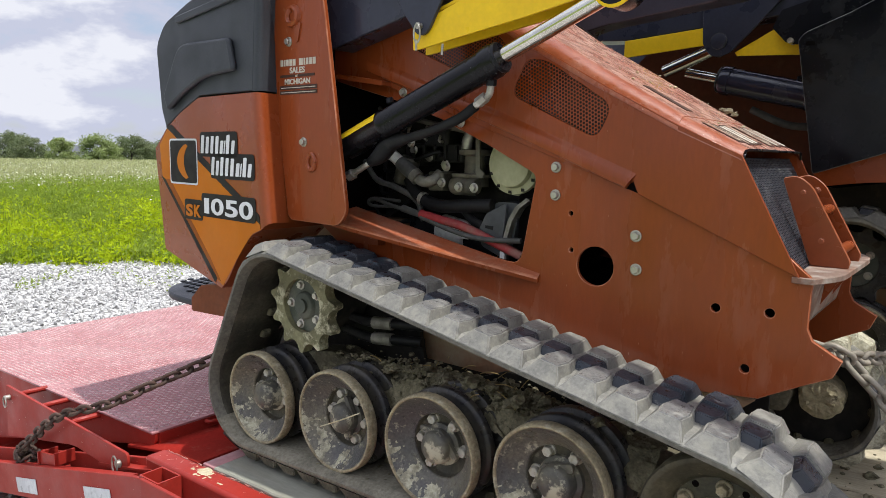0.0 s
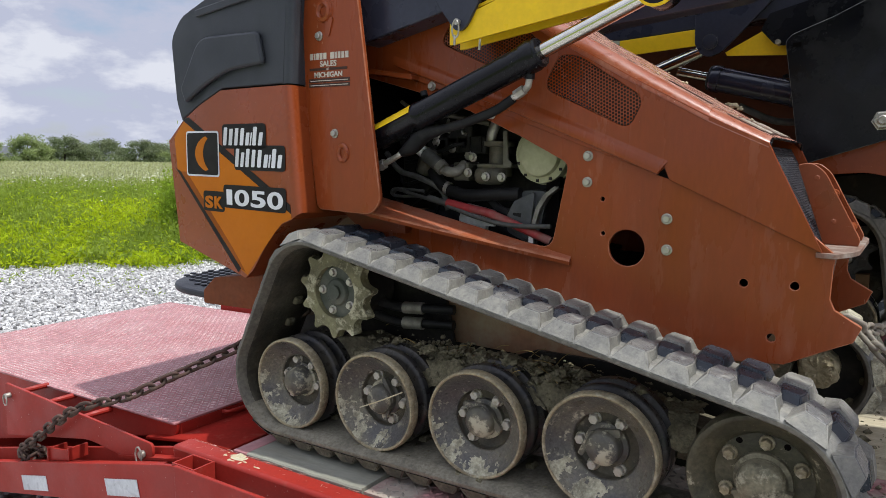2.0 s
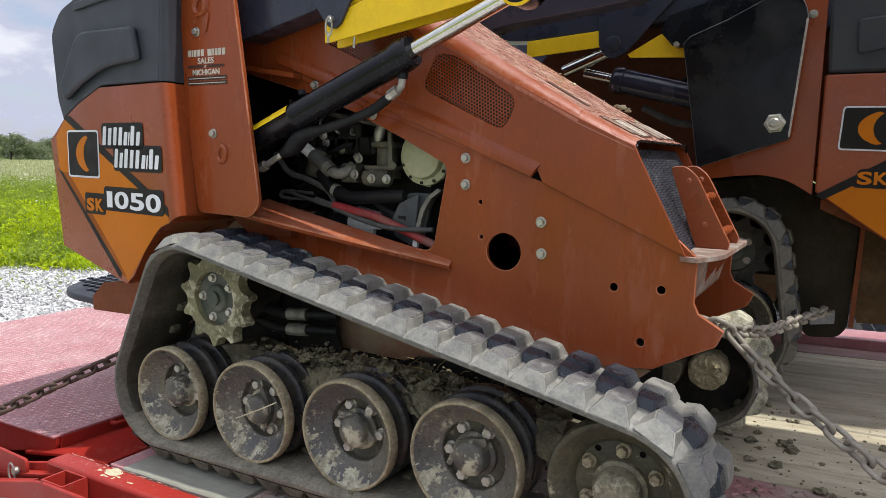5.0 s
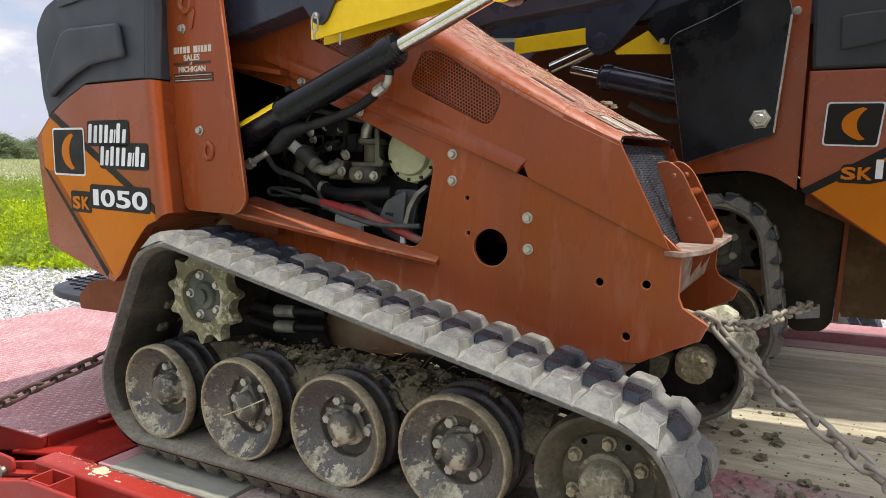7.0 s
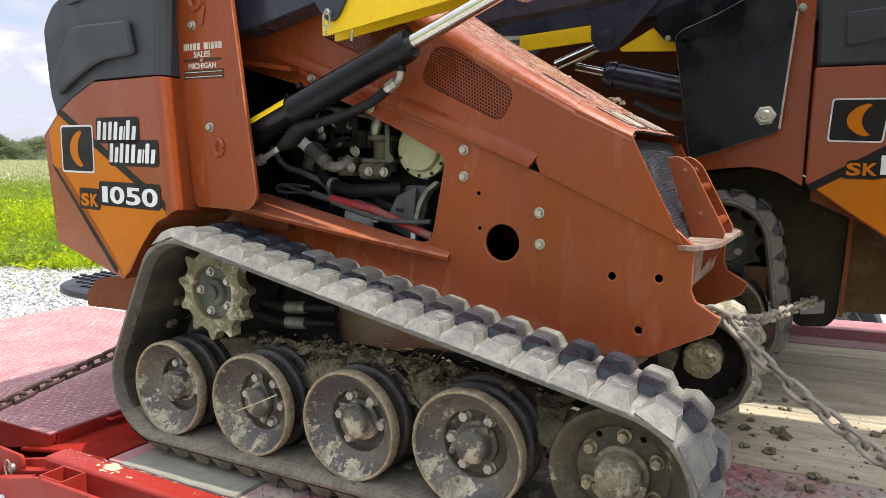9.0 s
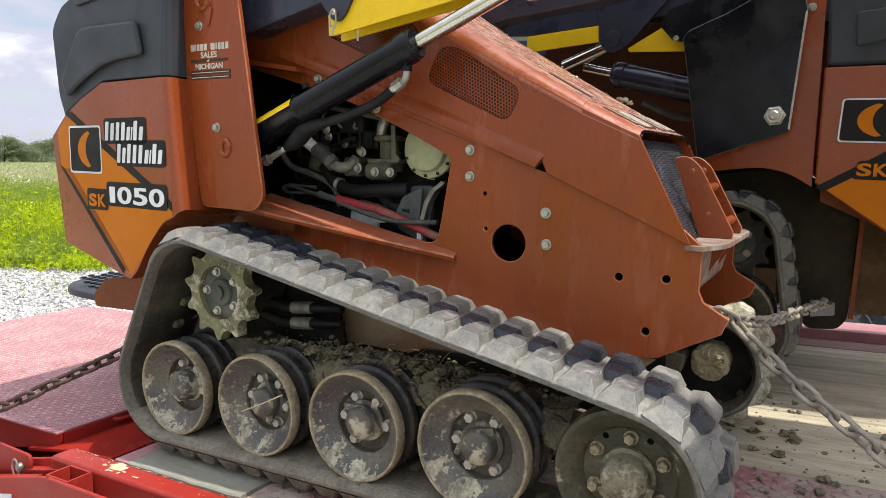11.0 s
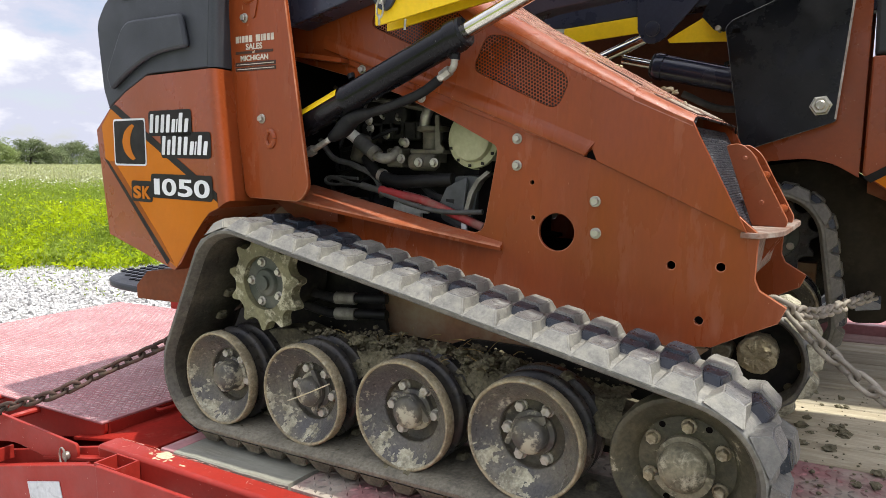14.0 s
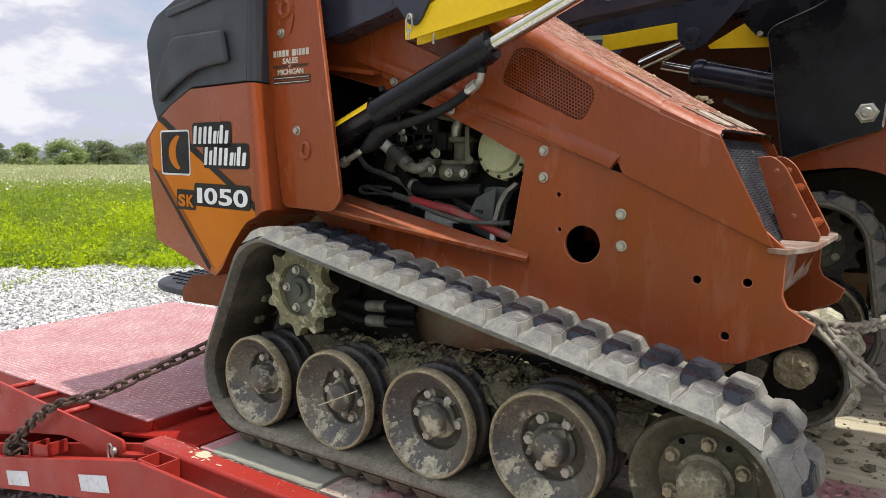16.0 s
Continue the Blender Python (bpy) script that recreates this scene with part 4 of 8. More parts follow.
    for x in (-0.75, -1.25, -1.8, -2.3):
        z = 0.50 + (x + 0.62) * 0.2360
        part("tail_cross", box(x - 0.03, x + 0.03, -0.245, 2.36, z - 0.03, z + 0.03), M["trailer"], trailer)
    for x in (-0.62, -0.90, -1.15):
        z = 0.565 + (x + 0.60) * 0.2432
        part("tail_gusset", box(x - 0.006, x + 0.006, -0.245, -0.172, z - 0.05, z + 0.005), M["trailer"], trailer)


trailer_frame()


def board(name, x0, x1, y0, y1, material, seed, label=""):
    r = random.Random(seed)
    bm = bmesh.new()
    n = 10
    top = []
    for i in range(n + 1):
        x = x0 + (x1 - x0) * i / n
        dz = r.gauss(0, 0.0010)
        top.append([bm.verts.new(TM @ Vector((x, yy, zz + dz))) for yy, zz in ((y0, -0.045), (y0, -0.004), (y0 + 0.004, 0.0), (y1 - 0.004, 0.0), (y1, -0.004), (y1, -0.045))])
    for a, b in zip(top, top[1:]):
        for k in range(5):
            bm.faces.new((a[k], a[k + 1], b[k + 1], b[k]))
    bm.faces.new(top[0])
    bm.faces.new(top[-1])
    part(name, bm, material, trailer, label, smooth=0)


def boards():
    gap = 0.010
    edges = [0.672, 0.820, 0.955, 1.165, 1.385, 1.575, 1.765, 1.955, 2.130]
    for k, (a, b) in enumerate(zip(edges, edges[1:])):
        board("deck_board", -0.088, 7.0, a, b - gap, M["wood"], k)
    board("deck_board", -0.088, 7.0, 2.130, 2.300 - gap, M["red_board"], 20, "faded red wooden board")
    for k, (a, b) in enumerate(((-0.1145, 0.090), (0.090, 0.285), (0.285, 0.480), (0.480, 0.672))):
        board("deck_board", -0.088, 0.355, a, b - gap, M["pale_board"], 30 + k, "pale grey worn board")


boards()


def tread_bars(x0, x1, y0, y1, zf, pitch=0.0195, material=None):
    """Raised lozenges of tread plate, laid crosswise in turn."""
    v, f = [], []
    i = 0
    x = x0 + pitch * 0.5
    while x < x1 - pitch * 0.4:
        j = 0
        y = y0 + pitch * 0.5
        while y < y1 - pitch * 0.4:
            a = math.pi / 4 if (i + j) % 2 else -math.pi / 4
            u, w = Vector((math.cos(a), math.sin(a), 0)), Vector((-math.sin(a), math.cos(a), 0))
            c = Vector((x, y, zf(x)))
            b = len(v)
            L, W = pitch * 0.46, pitch * 0.15
            v += [c - u * L, c - w * W, c + u * L, c + w * W, c - u * L * 0.55 + Vector((0, 0, 0.0036)), c + u * L * 0.55 + Vector((0, 0, 0.0036))]
            f += [(b, b + 1, b + 4), (b + 1, b + 2, b + 5), (b + 2, b + 3, b + 5), (b + 3, b, b + 4), (b + 1, b + 5, b + 4), (b + 3, b + 4, b + 5)]
            y += pitch
            j += 1
        x += pitch
        i += 1
    me = bpy.data.meshes.new("tread_pattern")
    me.from_pydata(v, [], f)
    me.materials.append(material or M["tread_bar"])
    return me


runner = part("deck_plate", box(0.362, 7.0, -0.112, 0.666, -0.012, -0.004, m=TM), M["worn_tread"], trailer, "dusty worn tread-plate runner with red paint left", smooth=0)
runner_bars = piece("tread_pattern", tread_bars(0.365, 2.6, -0.110, 0.662, lambda x: deck_z(x) - 0.004, 0.026, M["worn_bar"]), Matrix(), runner)
runner_bars["kind"] = "stuff"
RAMP_X0, RAMP_X1, RAMP_Y0, RAMP_Y1 = -2.465, -0.462, -0.096, 1.265


def ramp_z(x):
    return 0.713 + (x + 0.445) * 0.0455


def folded_ramp():
    top = plate([(RAMP_X0, ramp_z(RAMP_X0)), (RAMP_X1, ramp_z(RAMP_X1)), (RAMP_X1, ramp_z(RAMP_X1) - 0.008), (RAMP_X0, ramp_z(RAMP_X0) - 0.008)], RAMP_Y0, RAMP_Y1)
    deck = part("ramp_deck", top, M["tread"], trailer, "faded red tread plate", bevel=0.002)
    ob = piece("tread_pattern", tread_bars(RAMP_X0, RAMP_X1, RAMP_Y0, RAMP_Y1, ramp_z), Matrix(), deck)
    ob["kind"] = "stuff"
    for y in (RAMP_Y0 + 0.012, RAMP_Y1 - 0.024):
        side = plate(rounded([(-0.464, 0.704), (-0.470, 0.664), (-0.95, 0.545), (-2.44, 0.150), (-2.46, 0.612)], [0, 0.02, 0, 0, 0]), y, y + 0.012)
        part("ramp_side", side, M["trailer"], trailer, bevel=0.002)
    part("ramp_end", box(-0.475, -0.463, RAMP_Y0 + 0.026, RAMP_Y1 - 0.026, 0.664, 0.704), M["trailer"], trailer, bevel=0.002)
    for y in (0.10, 0.78):
        part("ramp_handle", tube([(-0.463, y, 0.695), (-0.442, y + 0.004, 0.696), (-0.435, y + 0.05, 0.696), (-0.435, y + 0.15, 0.696), (-0.442, y + 0.196, 0.696), (-0.463, y + 0.20, 0.695)], 0.007, 8), M["trailer"], trailer)
    # strut with pockets along the ramp's side
    part("ramp_strut", plate(rounded([(-1.39, 0.690), (-1.40, 0.476), (-0.80, 0.607), (-0.54, 0.599), (-0.443, 0.625), (-0.428, 0.655), (-0.435, 0.684)], [0.01, 0.01, 0.05, 0.03, 0.02, 0.02, 0.012]), -0.197, -0.187), M["trailer"], trailer, bevel=0.002)
    for x in (-1.30, -1.10, -0.86):
        part("strut_rod", tube([(x, -0.188, 0.662), (x + 0.004, -0.17, 0.668), (x + 0.012, -0.14, 0.672), (x + 0.014, -0.086, 0.672)], 0.0105, 10), M["trailer"], trailer)
    pin = part("hinge_pin", cyl((-0.478, -0.210, 0.640), (-0.478, -0.17, 0.640), 0.013), M["steel"], trailer, "zinc hinge pin")
    part("pin_ring", tube([(-0.478 + 0.016 * math.cos(a), -0.215, 0.640 + 0.029 * math.sin(a)) for a in [i * 0.5236 for i in range(13)]], 0.0028, 6, 2), M["steel"], pin, "bright ring")
    latch = part("latch_pin", cyl((-1.352, -0.215, 0.648), (-1.352, -0.17, 0.648), 0.011), M["steel"], trailer, "zinc latch pin")
    part("latch_ring", tube([(-1.352 + 0.014 * math.cos(a), -0.217, 0.634 + 0.022 * math.sin(a)) for a in [i * 0.5236 for i in range(13)]], 0.0028, 6, 2), M["steel"], latch, "bright ring")
    for k in range(7):
        x = -2.335 + 0.046 * k
        part("maker_mark", box(x, x + 0.032, RAMP_Y0 + 0.0095, RAMP_Y0 + 0.0115, 0.572 + 0.0012 * k, 0.606 - 0.004 * (k > 0)), M["decal_white"], trailer, "white maker's mark, plain bars")
    for k in range(5):
        x = -2.130 + 0.027 * k
        part("maker_mark", box(x, x + 0.018, RAMP_Y0 + 0.0095, RAMP_Y0 + 0.0115, 0.553, 0.566), M["decal_white"], trailer)
    part("ramp_tape", box(-2.305, -2.265, RAMP_Y0 + 0.0095, RAMP_Y0 + 0.0115, 0.360, 0.412), M["reflector"], trailer, "small white reflective sticker")
    # far ramp's edge and its box
    part("far_ramp_box", box(-1.98, -0.45, 1.285, 1.345, 0.60, 0.705), M["trailer"], trailer, bevel=0.003)
    part("far_ramp_deck", box(-1.9, -0.45, 1.345, 2.34, 0.690, 0.702), M["tread"], trailer)
    # bracket between the tail's side and its beam
    for x in (-0.985, -0.845):
        part("tail_bracket", box(x - 0.004, x + 0.004, -0.247, -0.178, 0.50 + (x + 0.985) * 0.25, 0.545 + (x + 0.985) * 0.25), M["trailer"], trailer, bevel=0.001)
    part("tail_bracket", plate([(-0.981, 0.500), (-0.849, 0.534), (-0.849, 0.568), (-0.981, 0.545)], -0.240, -0.232), M["trailer"], trailer)
    # mud spot on the rail
    bm = bmesh.new()
    flakes = bmesh.new()
    rs = random.Random(8)
    for k in range(11):
        x, y = (-0.082, -0.139) if k == 0 else (rs.gauss(-0.105, 0.045), rs.uniform(-0.172, -0.126))
        a, b = (0.036, 0.019) if k == 0 else (rs.uniform(0.003, 0.013), rs.uniform(0.002, 0.007))
        res = bmesh.ops.create_icosphere(flakes if k else bm, subdivisions=2 if k else 3, radius=1.0, matrix=Matrix.Translation((x, y, deck_z(x) - 0.004)) @ Matrix.Diagonal((a, b, 0.0016, 1)))
        for v in res["verts"]:
            v.co += Vector((noise.noise(v.co * 45), noise.noise(v.co * 45 + Vector((3, 0, 0))), 0)) * (0.4 * a) + Vector((noise.noise(v.co * 160), noise.noise(v.co * 160 + Vector((3, 0, 0))), 0)) * (0.2 * a)
    part("mud_flakes", flakes, M["splat"], trailer)["kind"] = "stuff"
    tagged(part("mud_splat", bm, M["splat"]), "dried pale mud splat on the red trailer rail", "mud")


folded_ramp()


def rail_scuffs():
    """Chips and scrapes where the red paint is rubbed off the near rail."""
    r = random.Random(14)
    bm = bmesh.new()
    for k in range(150):
        x = -0.32 + 2.9 * r.random() ** 1.6
        edge = r.random() < 0.55
        y = r.gauss(-0.121, 0.003) if edge else r.uniform(-0.180, -0.122)
        L, W, a = (r.uniform(0.004, 0.022), r.uniform(0.0006, 0.002), r.gauss(0, 0.1)) if edge else (r.uniform(0.002, 0.014), r.uniform(0.0005, 0.0016), r.uniform(-1.2, 1.2))
        ring = []
        for i in range(7):
            q = 2 * math.pi * i / 7
            u, w = L * math.cos(q) * r.uniform(0.6, 1.0), W * math.sin(q) * r.uniform(0.6, 1.0)
            ring.append(bm.verts.new(TM @ Vector((x + u * math.cos(a) - w * math.sin(a), min(-0.1185, y + u * math.sin(a) + w * math.cos(a)), -0.0034))))
        bm.faces.new(ring)
    ob = part("paint_scuffs", bm, M["bare_scuff"], trailer, "pale scrapes in the red paint", smooth=0)
    ob["kind"] = "stuff"


rail_scuffs()


def clods(name, spots, label, parent=None, skin="clod"):
    """Crumbs of dry mud lying about."""
    r = random.Random(len(spots))
    bm = bmesh.new()
    for x, y, z, s in spots:
        res = bmesh.ops.create_icosphere(bm, subdivisions=1 if s < 0.008 else 2, radius=s)
        off = Vector((r.uniform(0, 50), 0, 0))
        for v in res["verts"]:
            v.co *= 1 + 0.75 * noise.noise(v.co / s * 1.6 + off) + 0.35 * noise.noise(v.co / s * 4.1 + off)
            v.co.z *= 0.62
            v.co += Vector((x, y, z))
    ob = part(name, bm, M[skin], parent, smooth=0)
    ob["kind"] = "stuff"
    if not parent:
        tagged(ob, label, "mud")
    return ob


rc = random.Random(21)
spots = []
for _ in range(760):
    x, y = rc.uniform(1.25, 2.5), rc.uniform(0.1, 1.35)
    s = 0.0022 + 0.015 * rc.random() ** 5
    spots.append((x, y, deck_z(x) + s * 0.3, s))
clods("deck_mud", spots, "crumbs of dry mud scattered on the wooden deck")

# ---- tracks and wheels ----


def belt_path(circles):
    """The loop round the circles (x, z, r), counter-clockwise: a function from length to (point, outward normal), and its length."""
    segs = []
    k = len(circles)
    tang = []
    for i in range(k):
        (x1, z1, r1), (x2, z2, r2) = circles[i], circles[(i + 1) % k]
        D = Vector((x2 - x1, z2 - z1))
        L = D.length
        d = D / L
        sb = (r1 - r2) / L
        n = Vector((d.y, -d.x)) * math.sqrt(1 - sb * sb) + d * sb
        tang.append((Vector((x1, z1)) + n * r1, Vector((x2, z2)) + n * r2, n))
    for i in range(k):
        a, b, n = tang[i]
        segs.append(("line", a, b, n, (b - a).length))
        x, z, r = circles[(i + 1) % k]
        n2 = tang[(i + 1) % k][2]
        a0, a1 = math.atan2(n.y, n.x), math.atan2(n2.y, n2.x)
        while a1 < a0:
            a1 += 2 * math.pi
        segs.append(("arc", (x, z, r), a0, a1, r * (a1 - a0)))
    total = sum(s[4] for s in segs)

    def at(q):
        q %= total
        for s in segs:
            if q <= s[4]:
                if s[0] == "line":
                    return s[1] + (s[2] - s[1]) * (q / s[4]), s[3]
                a = s[2] + (s[3] - s[2]) * q / s[4]
                n = Vector((math.cos(a), math.sin(a)))
                return Vector(s[1][:2]) + n * s[1][2], n
            q -= s[4]
        return segs[0][1], segs[0][3]

    return at, total


def add_block(bm, foot, head, z1, mi, mi_top):
    """A tapered tread block: outlines (half width, y) of its foot and its head, the head at height z1."""
    def ring(half, z):
        return [bm.verts.new((w, y, z)) for w, y in half] + [bm.verts.new((-w, y, z)) for w, y in reversed(half)]
    lo, hi = ring(foot, -0.001), ring(head, z1)
    bm.faces.new(hi).material_index = mi_top
    k = len(lo)
    for i in range(k):
        bm.faces.new((lo[i], lo[(i + 1) % k], hi[(i + 1) % k], hi[i])).material_index = mi
    edges = {e for v in hi for e in v.link_edges}
    bmesh.ops.bevel(bm, geom=list(edges), offset=0.0026, segments=2, affect="EDGES", material=-1)


def lug_mesh(name, outer, skins=("rubber_dusty", "rubber_dark"), flat=False, rise=1.0):
    """One lug. x along the belt, y across it, z outwards."""
    bm = bmesh.new()
    if outer:
        y0 = (0.010 if rise == 1.0 else 0.014) if flat else 0.027
        add_block(bm, [(0.0412, -0.001 if rise == 1.0 else 0.008), (0.0405, 0.060), (0.026, 0.128)], [(0.0205, y0), (0.0265, 0.066), (0.0185, 0.112)], 0.0285 * rise, 0, 2)
    else:
        add_block(bm, [(0.023, 0.088), (0.0335, 0.122), (0.034, 0.164)], [(0.0160, 0.104), (0.0225, 0.127), (0.0225, 0.156)], 0.0250 * rise, 1, 1)
        add_block(bm, [(0.034, 0.150), (0.0405, 0.190), (0.039, 0.2505)], [(0.0225, 0.158), (0.0265, 0.192), (0.0215, 0.230)], 0.0290 * rise, 0, 0)
    me = bpy.data.meshes.new(name)
    bmesh.ops.recalc_face_normals(bm, faces=bm.faces)
    bm.to_mesh(me)
    bm.free()
    me.materials.append(M[skins[0]])
    me.materials.append(M[skins[1]])
    me.materials.append(M["lug_top"] if skins[0] == "rubber_dusty" else M[skins[0]])
    finish(me, 22)
    return me


DUSTY_LUGS = (lug_mesh("lug", True), lug_mesh("lug", False))
# darker copies of the lugs: shade on the second machine's track
SHADED_LUGS = (lug_mesh("lug", True, ("rubber", "rubber_dark")), lug_mesh("lug", False, ("rubber", "rubber_dark")))
GROUND_LUG = lug_mesh("lug", True, ("hub_mud", "rubber_dark"), True)
REAR_LUGS = (lug_mesh("lug", True, ("lug_plain", "lug_plain"), True, 0.45), lug_mesh("lug", False, ("lug_plain", "lug_plain"), rise=0.6))
MUDDY_LUGS = (lug_mesh("lug", True, ("cake", "rim")), lug_mesh("lug", False, ("cake", "rim")))
# inner lug all in dark rubber, for stretches where shadow is painted on
SHADOW_LUG = lug_mesh("lug", False, ("rubber_dark", "rubber_dark"))
guide = bmesh.new()
add_box(guide, -0.016, 0.016, -0.02, 0.02, -0.022, 0)
for v in guide.verts:
    if v.co.z < -0.01:
        v.co.x *= 0.6
        v.co.y *= 0.75
bmesh.ops.bevel(guide, geom=guide.edges[:], offset=0.004, segments=1, affect="EDGES")
GUIDE = mesh_of("guide_lug", guide, M["clod"], 30)


def track(machine, circles, y_edge, y_sign, phase=0.0, detail=True, lugs=DUSTY_LUGS):
    """Rubber belt round the circles. y_edge: its outer edge; y_sign: 1 where it reaches towards larger y."""
    at, total = belt_path(circles)
    n = 168
    T = 0.014
    bm = bmesh.new()
    rings, norms = [], []
    for i in range(n):
        p, o = at(total * i / n)
        norms.append(o)
        prof = ((0.0, 0.002), (0.0, T - 0.004), (0.003, T), (0.024, T + 0.008), (0.226, T + 0.008), (0.247, T), (0.25, T - 0.004), (0.25, 0.002), (0.224, -0.009), (0.026, -0.009))
        rings.append([bm.verts.new((p.x + o.x * h, y_edge + y_sign * v, p.y + o.y * h)) for v, h in prof])
    for i in range(n):
        a, b, nrm = rings[i], rings[(i + 1) % n], norms[i]
        for k in range(10):
            f = bm.faces.new((a[k], a[(k + 1) % 10], b[(k + 1) % 10], b[k]))
            f.material_index = (4 if nrm.x < -0.5 else 1) if k in (1, 2, 3, 4, 5) else (2 if nrm.y < -0.6 else (3 if k == 8 else 0))
    belt = part("rubber_track", bm, [M["rubber"], M["rubber_dusty"] if detail else M["rubber"], M["belt_mud"] if detail else M["rubber"], M["belt_inner"], M["lug_plain"]], machine, "dusty black rubber track with block lugs", smooth=50)
    m = round(total / 0.083)
    for i in range(m):
        for me, off in ((lugs[0], 0.0), (lugs[1], 0.5)):
            p, o = at(total * (i + off + phase) / m)
            if detail and off == 0.0 and o.y < -0.96:
                me = GROUND_LUG
            if detail and o.x < -0.5:
                me = REAR_LUGS[1 if off else 0]
            if detail and off and o.y > 0.3 and (p.x < 0.36 or 1.08 < p.x < 1.22):
                me = SHADOW_LUG
            tx = Vector((-o.y, 0, o.x))
            rot = Matrix(((tx.x, 0, o.x), (0, y_sign, 0), (tx.z, 0, o.y))).to_4x4()
            piece("lug", me, Matrix.Translation((p.x + o.x * T, y_edge, p.y + o.y * T)) @ rot, belt)
        if detail:
            p, o = at(total * (i + 0.25) / m)
            tx = Vector((-o.y, 0, o.x))
            rot = Matrix(((tx.x, 0, o.x), (0, 1, 0), (tx.z, 0, o.y))).to_4x4()
            piece("guide_lug", GUIDE, Matrix.Translation((p.x, y_edge + y_sign * 0.16, p.y)) @ rot, belt)
    return belt


BOLT = bolt_mesh("bolt", 0.0095, 0.012, 0.0135, M["zinc"])
BOLT_MUD = bolt_mesh("bolt", 0.0122, 0.018, 0.0148, M["wheel_bolt"])
GUARD_BOLT = bolt_mesh("bolt", 0.0055, 0.007, 0.0075, M["paint_worn"])
IDLER_BOLT = bolt_mesh("bolt", 0.0115, 0.021, 0.0150, M["rim"])
I4 = Matrix()
DISH = ((0.0800, -0.046), (0.088, -0.042), (0.099, -0.034), (0.109, -0.025), (0.1175, -0.015), (0.1230, -0.007), (0.1255, -0.003))
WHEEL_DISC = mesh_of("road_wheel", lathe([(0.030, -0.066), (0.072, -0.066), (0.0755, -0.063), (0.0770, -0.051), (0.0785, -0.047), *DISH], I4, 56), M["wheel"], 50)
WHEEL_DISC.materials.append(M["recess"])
# faces inside the recess take the darkened, shade-painted material
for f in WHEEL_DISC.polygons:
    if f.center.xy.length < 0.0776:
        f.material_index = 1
WHEEL_RIM = mesh_of("rim", lathe([(0.1252, -0.006), (0.1265, 0.0005), (0.1290, 0.0020), (0.1320, 0.0015), (0.1340, -0.002), (0.1347, -0.007), (0.1347, -0.026), (0.130, -0.032), (0.108, -0.042)], I4, 56), M["rim"], 50)
WHEEL_BACK = mesh_of("inner_roller", lathe([(0.108, -0.042), (0.100, -0.048), (0.100, -0.058), (0.122, -0.062), (0.134, -0.066), (0.1365, -0.070), (0.1365, -0.082), (0.131, -0.087), (0.112, -0.092), (0.110, -0.106), (0.128, -0.111), (0.1365, -0.116), (0.1365, -0.140), (0.128, -0.146), (0.08, -0.150), (0, -0.150)], I4, 44), M["roller"], 40)
WHEEL_HUB = mesh_of("hub_cap", lathe([(0.052, -0.066), (0.051, -0.058), (0.044, -0.054), (0.042, -0.030), (0.039, -0.018), (0.030, -0.010), (0.015, -0.006), (0, -0.005)], I4, 28), M["hub"], 50)
hub2 = bmesh.new()
add_lathe(hub2, [(0.052, -0.066), (0.051, -0.056), (0.041, -0.052), (0.039, -0.028), (0.034, -0.020), (0.012, -0.016), (0, -0.016)], I4, 28)
add_plate(hub2, rounded([(-0.060, -0.012), (0.004, -0.046), (0.062, -0.022), (0.058, -0.010), (0.006, -0.030), (-0.050, 0.004)], 0.008), -0.046, -0.036, place=lambda x, y, z: (x, z, y))
WHEEL_HUB_B = mesh_of("hub_cap", hub2, M["hub"], 50)
IDLER = mesh_of("idler_wheel", lathe([(0.030, -0.052), (0.092, -0.050), (0.096, -0.044), (0.104, -0.032), (0.118, -0.024), (0.126, -0.016), (0.132, -0.012), (0.139, -0.012), (0.143, -0.02), (0.143, -0.055), (0.10, -0.06)], I4, 48), M["idler"], 40)
# drum near-black: shade inside the track put into its colour
IDLER_BACK = mesh_of("idler_drum", lathe([(0.10, -0.06), (0.10, -0.09), (0.135, -0.095), (0.135, -0.13), (0.12, -0.135), (0.05, -0.12), (0, -0.12)], I4, 32), M["engine"], 40)
hub3 = bmesh.new()
add_lathe(hub3, [(0.056, -0.051), (0.055, -0.040), (0.047, -0.036), (0.045, -0.010), (0.041, 0.000), (0.030, 0.006), (0, 0.008)], I4, 28)
add_plate(hub3, [(0.058 * math.cos(a), 0.058 * math.sin(a)) for a in [radians(195 + 15 * k) for k in range(11)]] + [(0.044 * math.cos(a), 0.044 * math.sin(a)) for a in [radians(345 - 15 * k) for k in range(11)]], -0.030, -0.012, place=lambda x, y, z: (x, z, y))
IDLER_HUB = mesh_of("hub_cap", hub3, M["idler_hub"], 50)
DRAIN = mesh_of("drain_hole", lathe([(0, 0.0), (0.0065, 0.0), (0.0065, -0.002)], I4, 10), M["dark_void"])


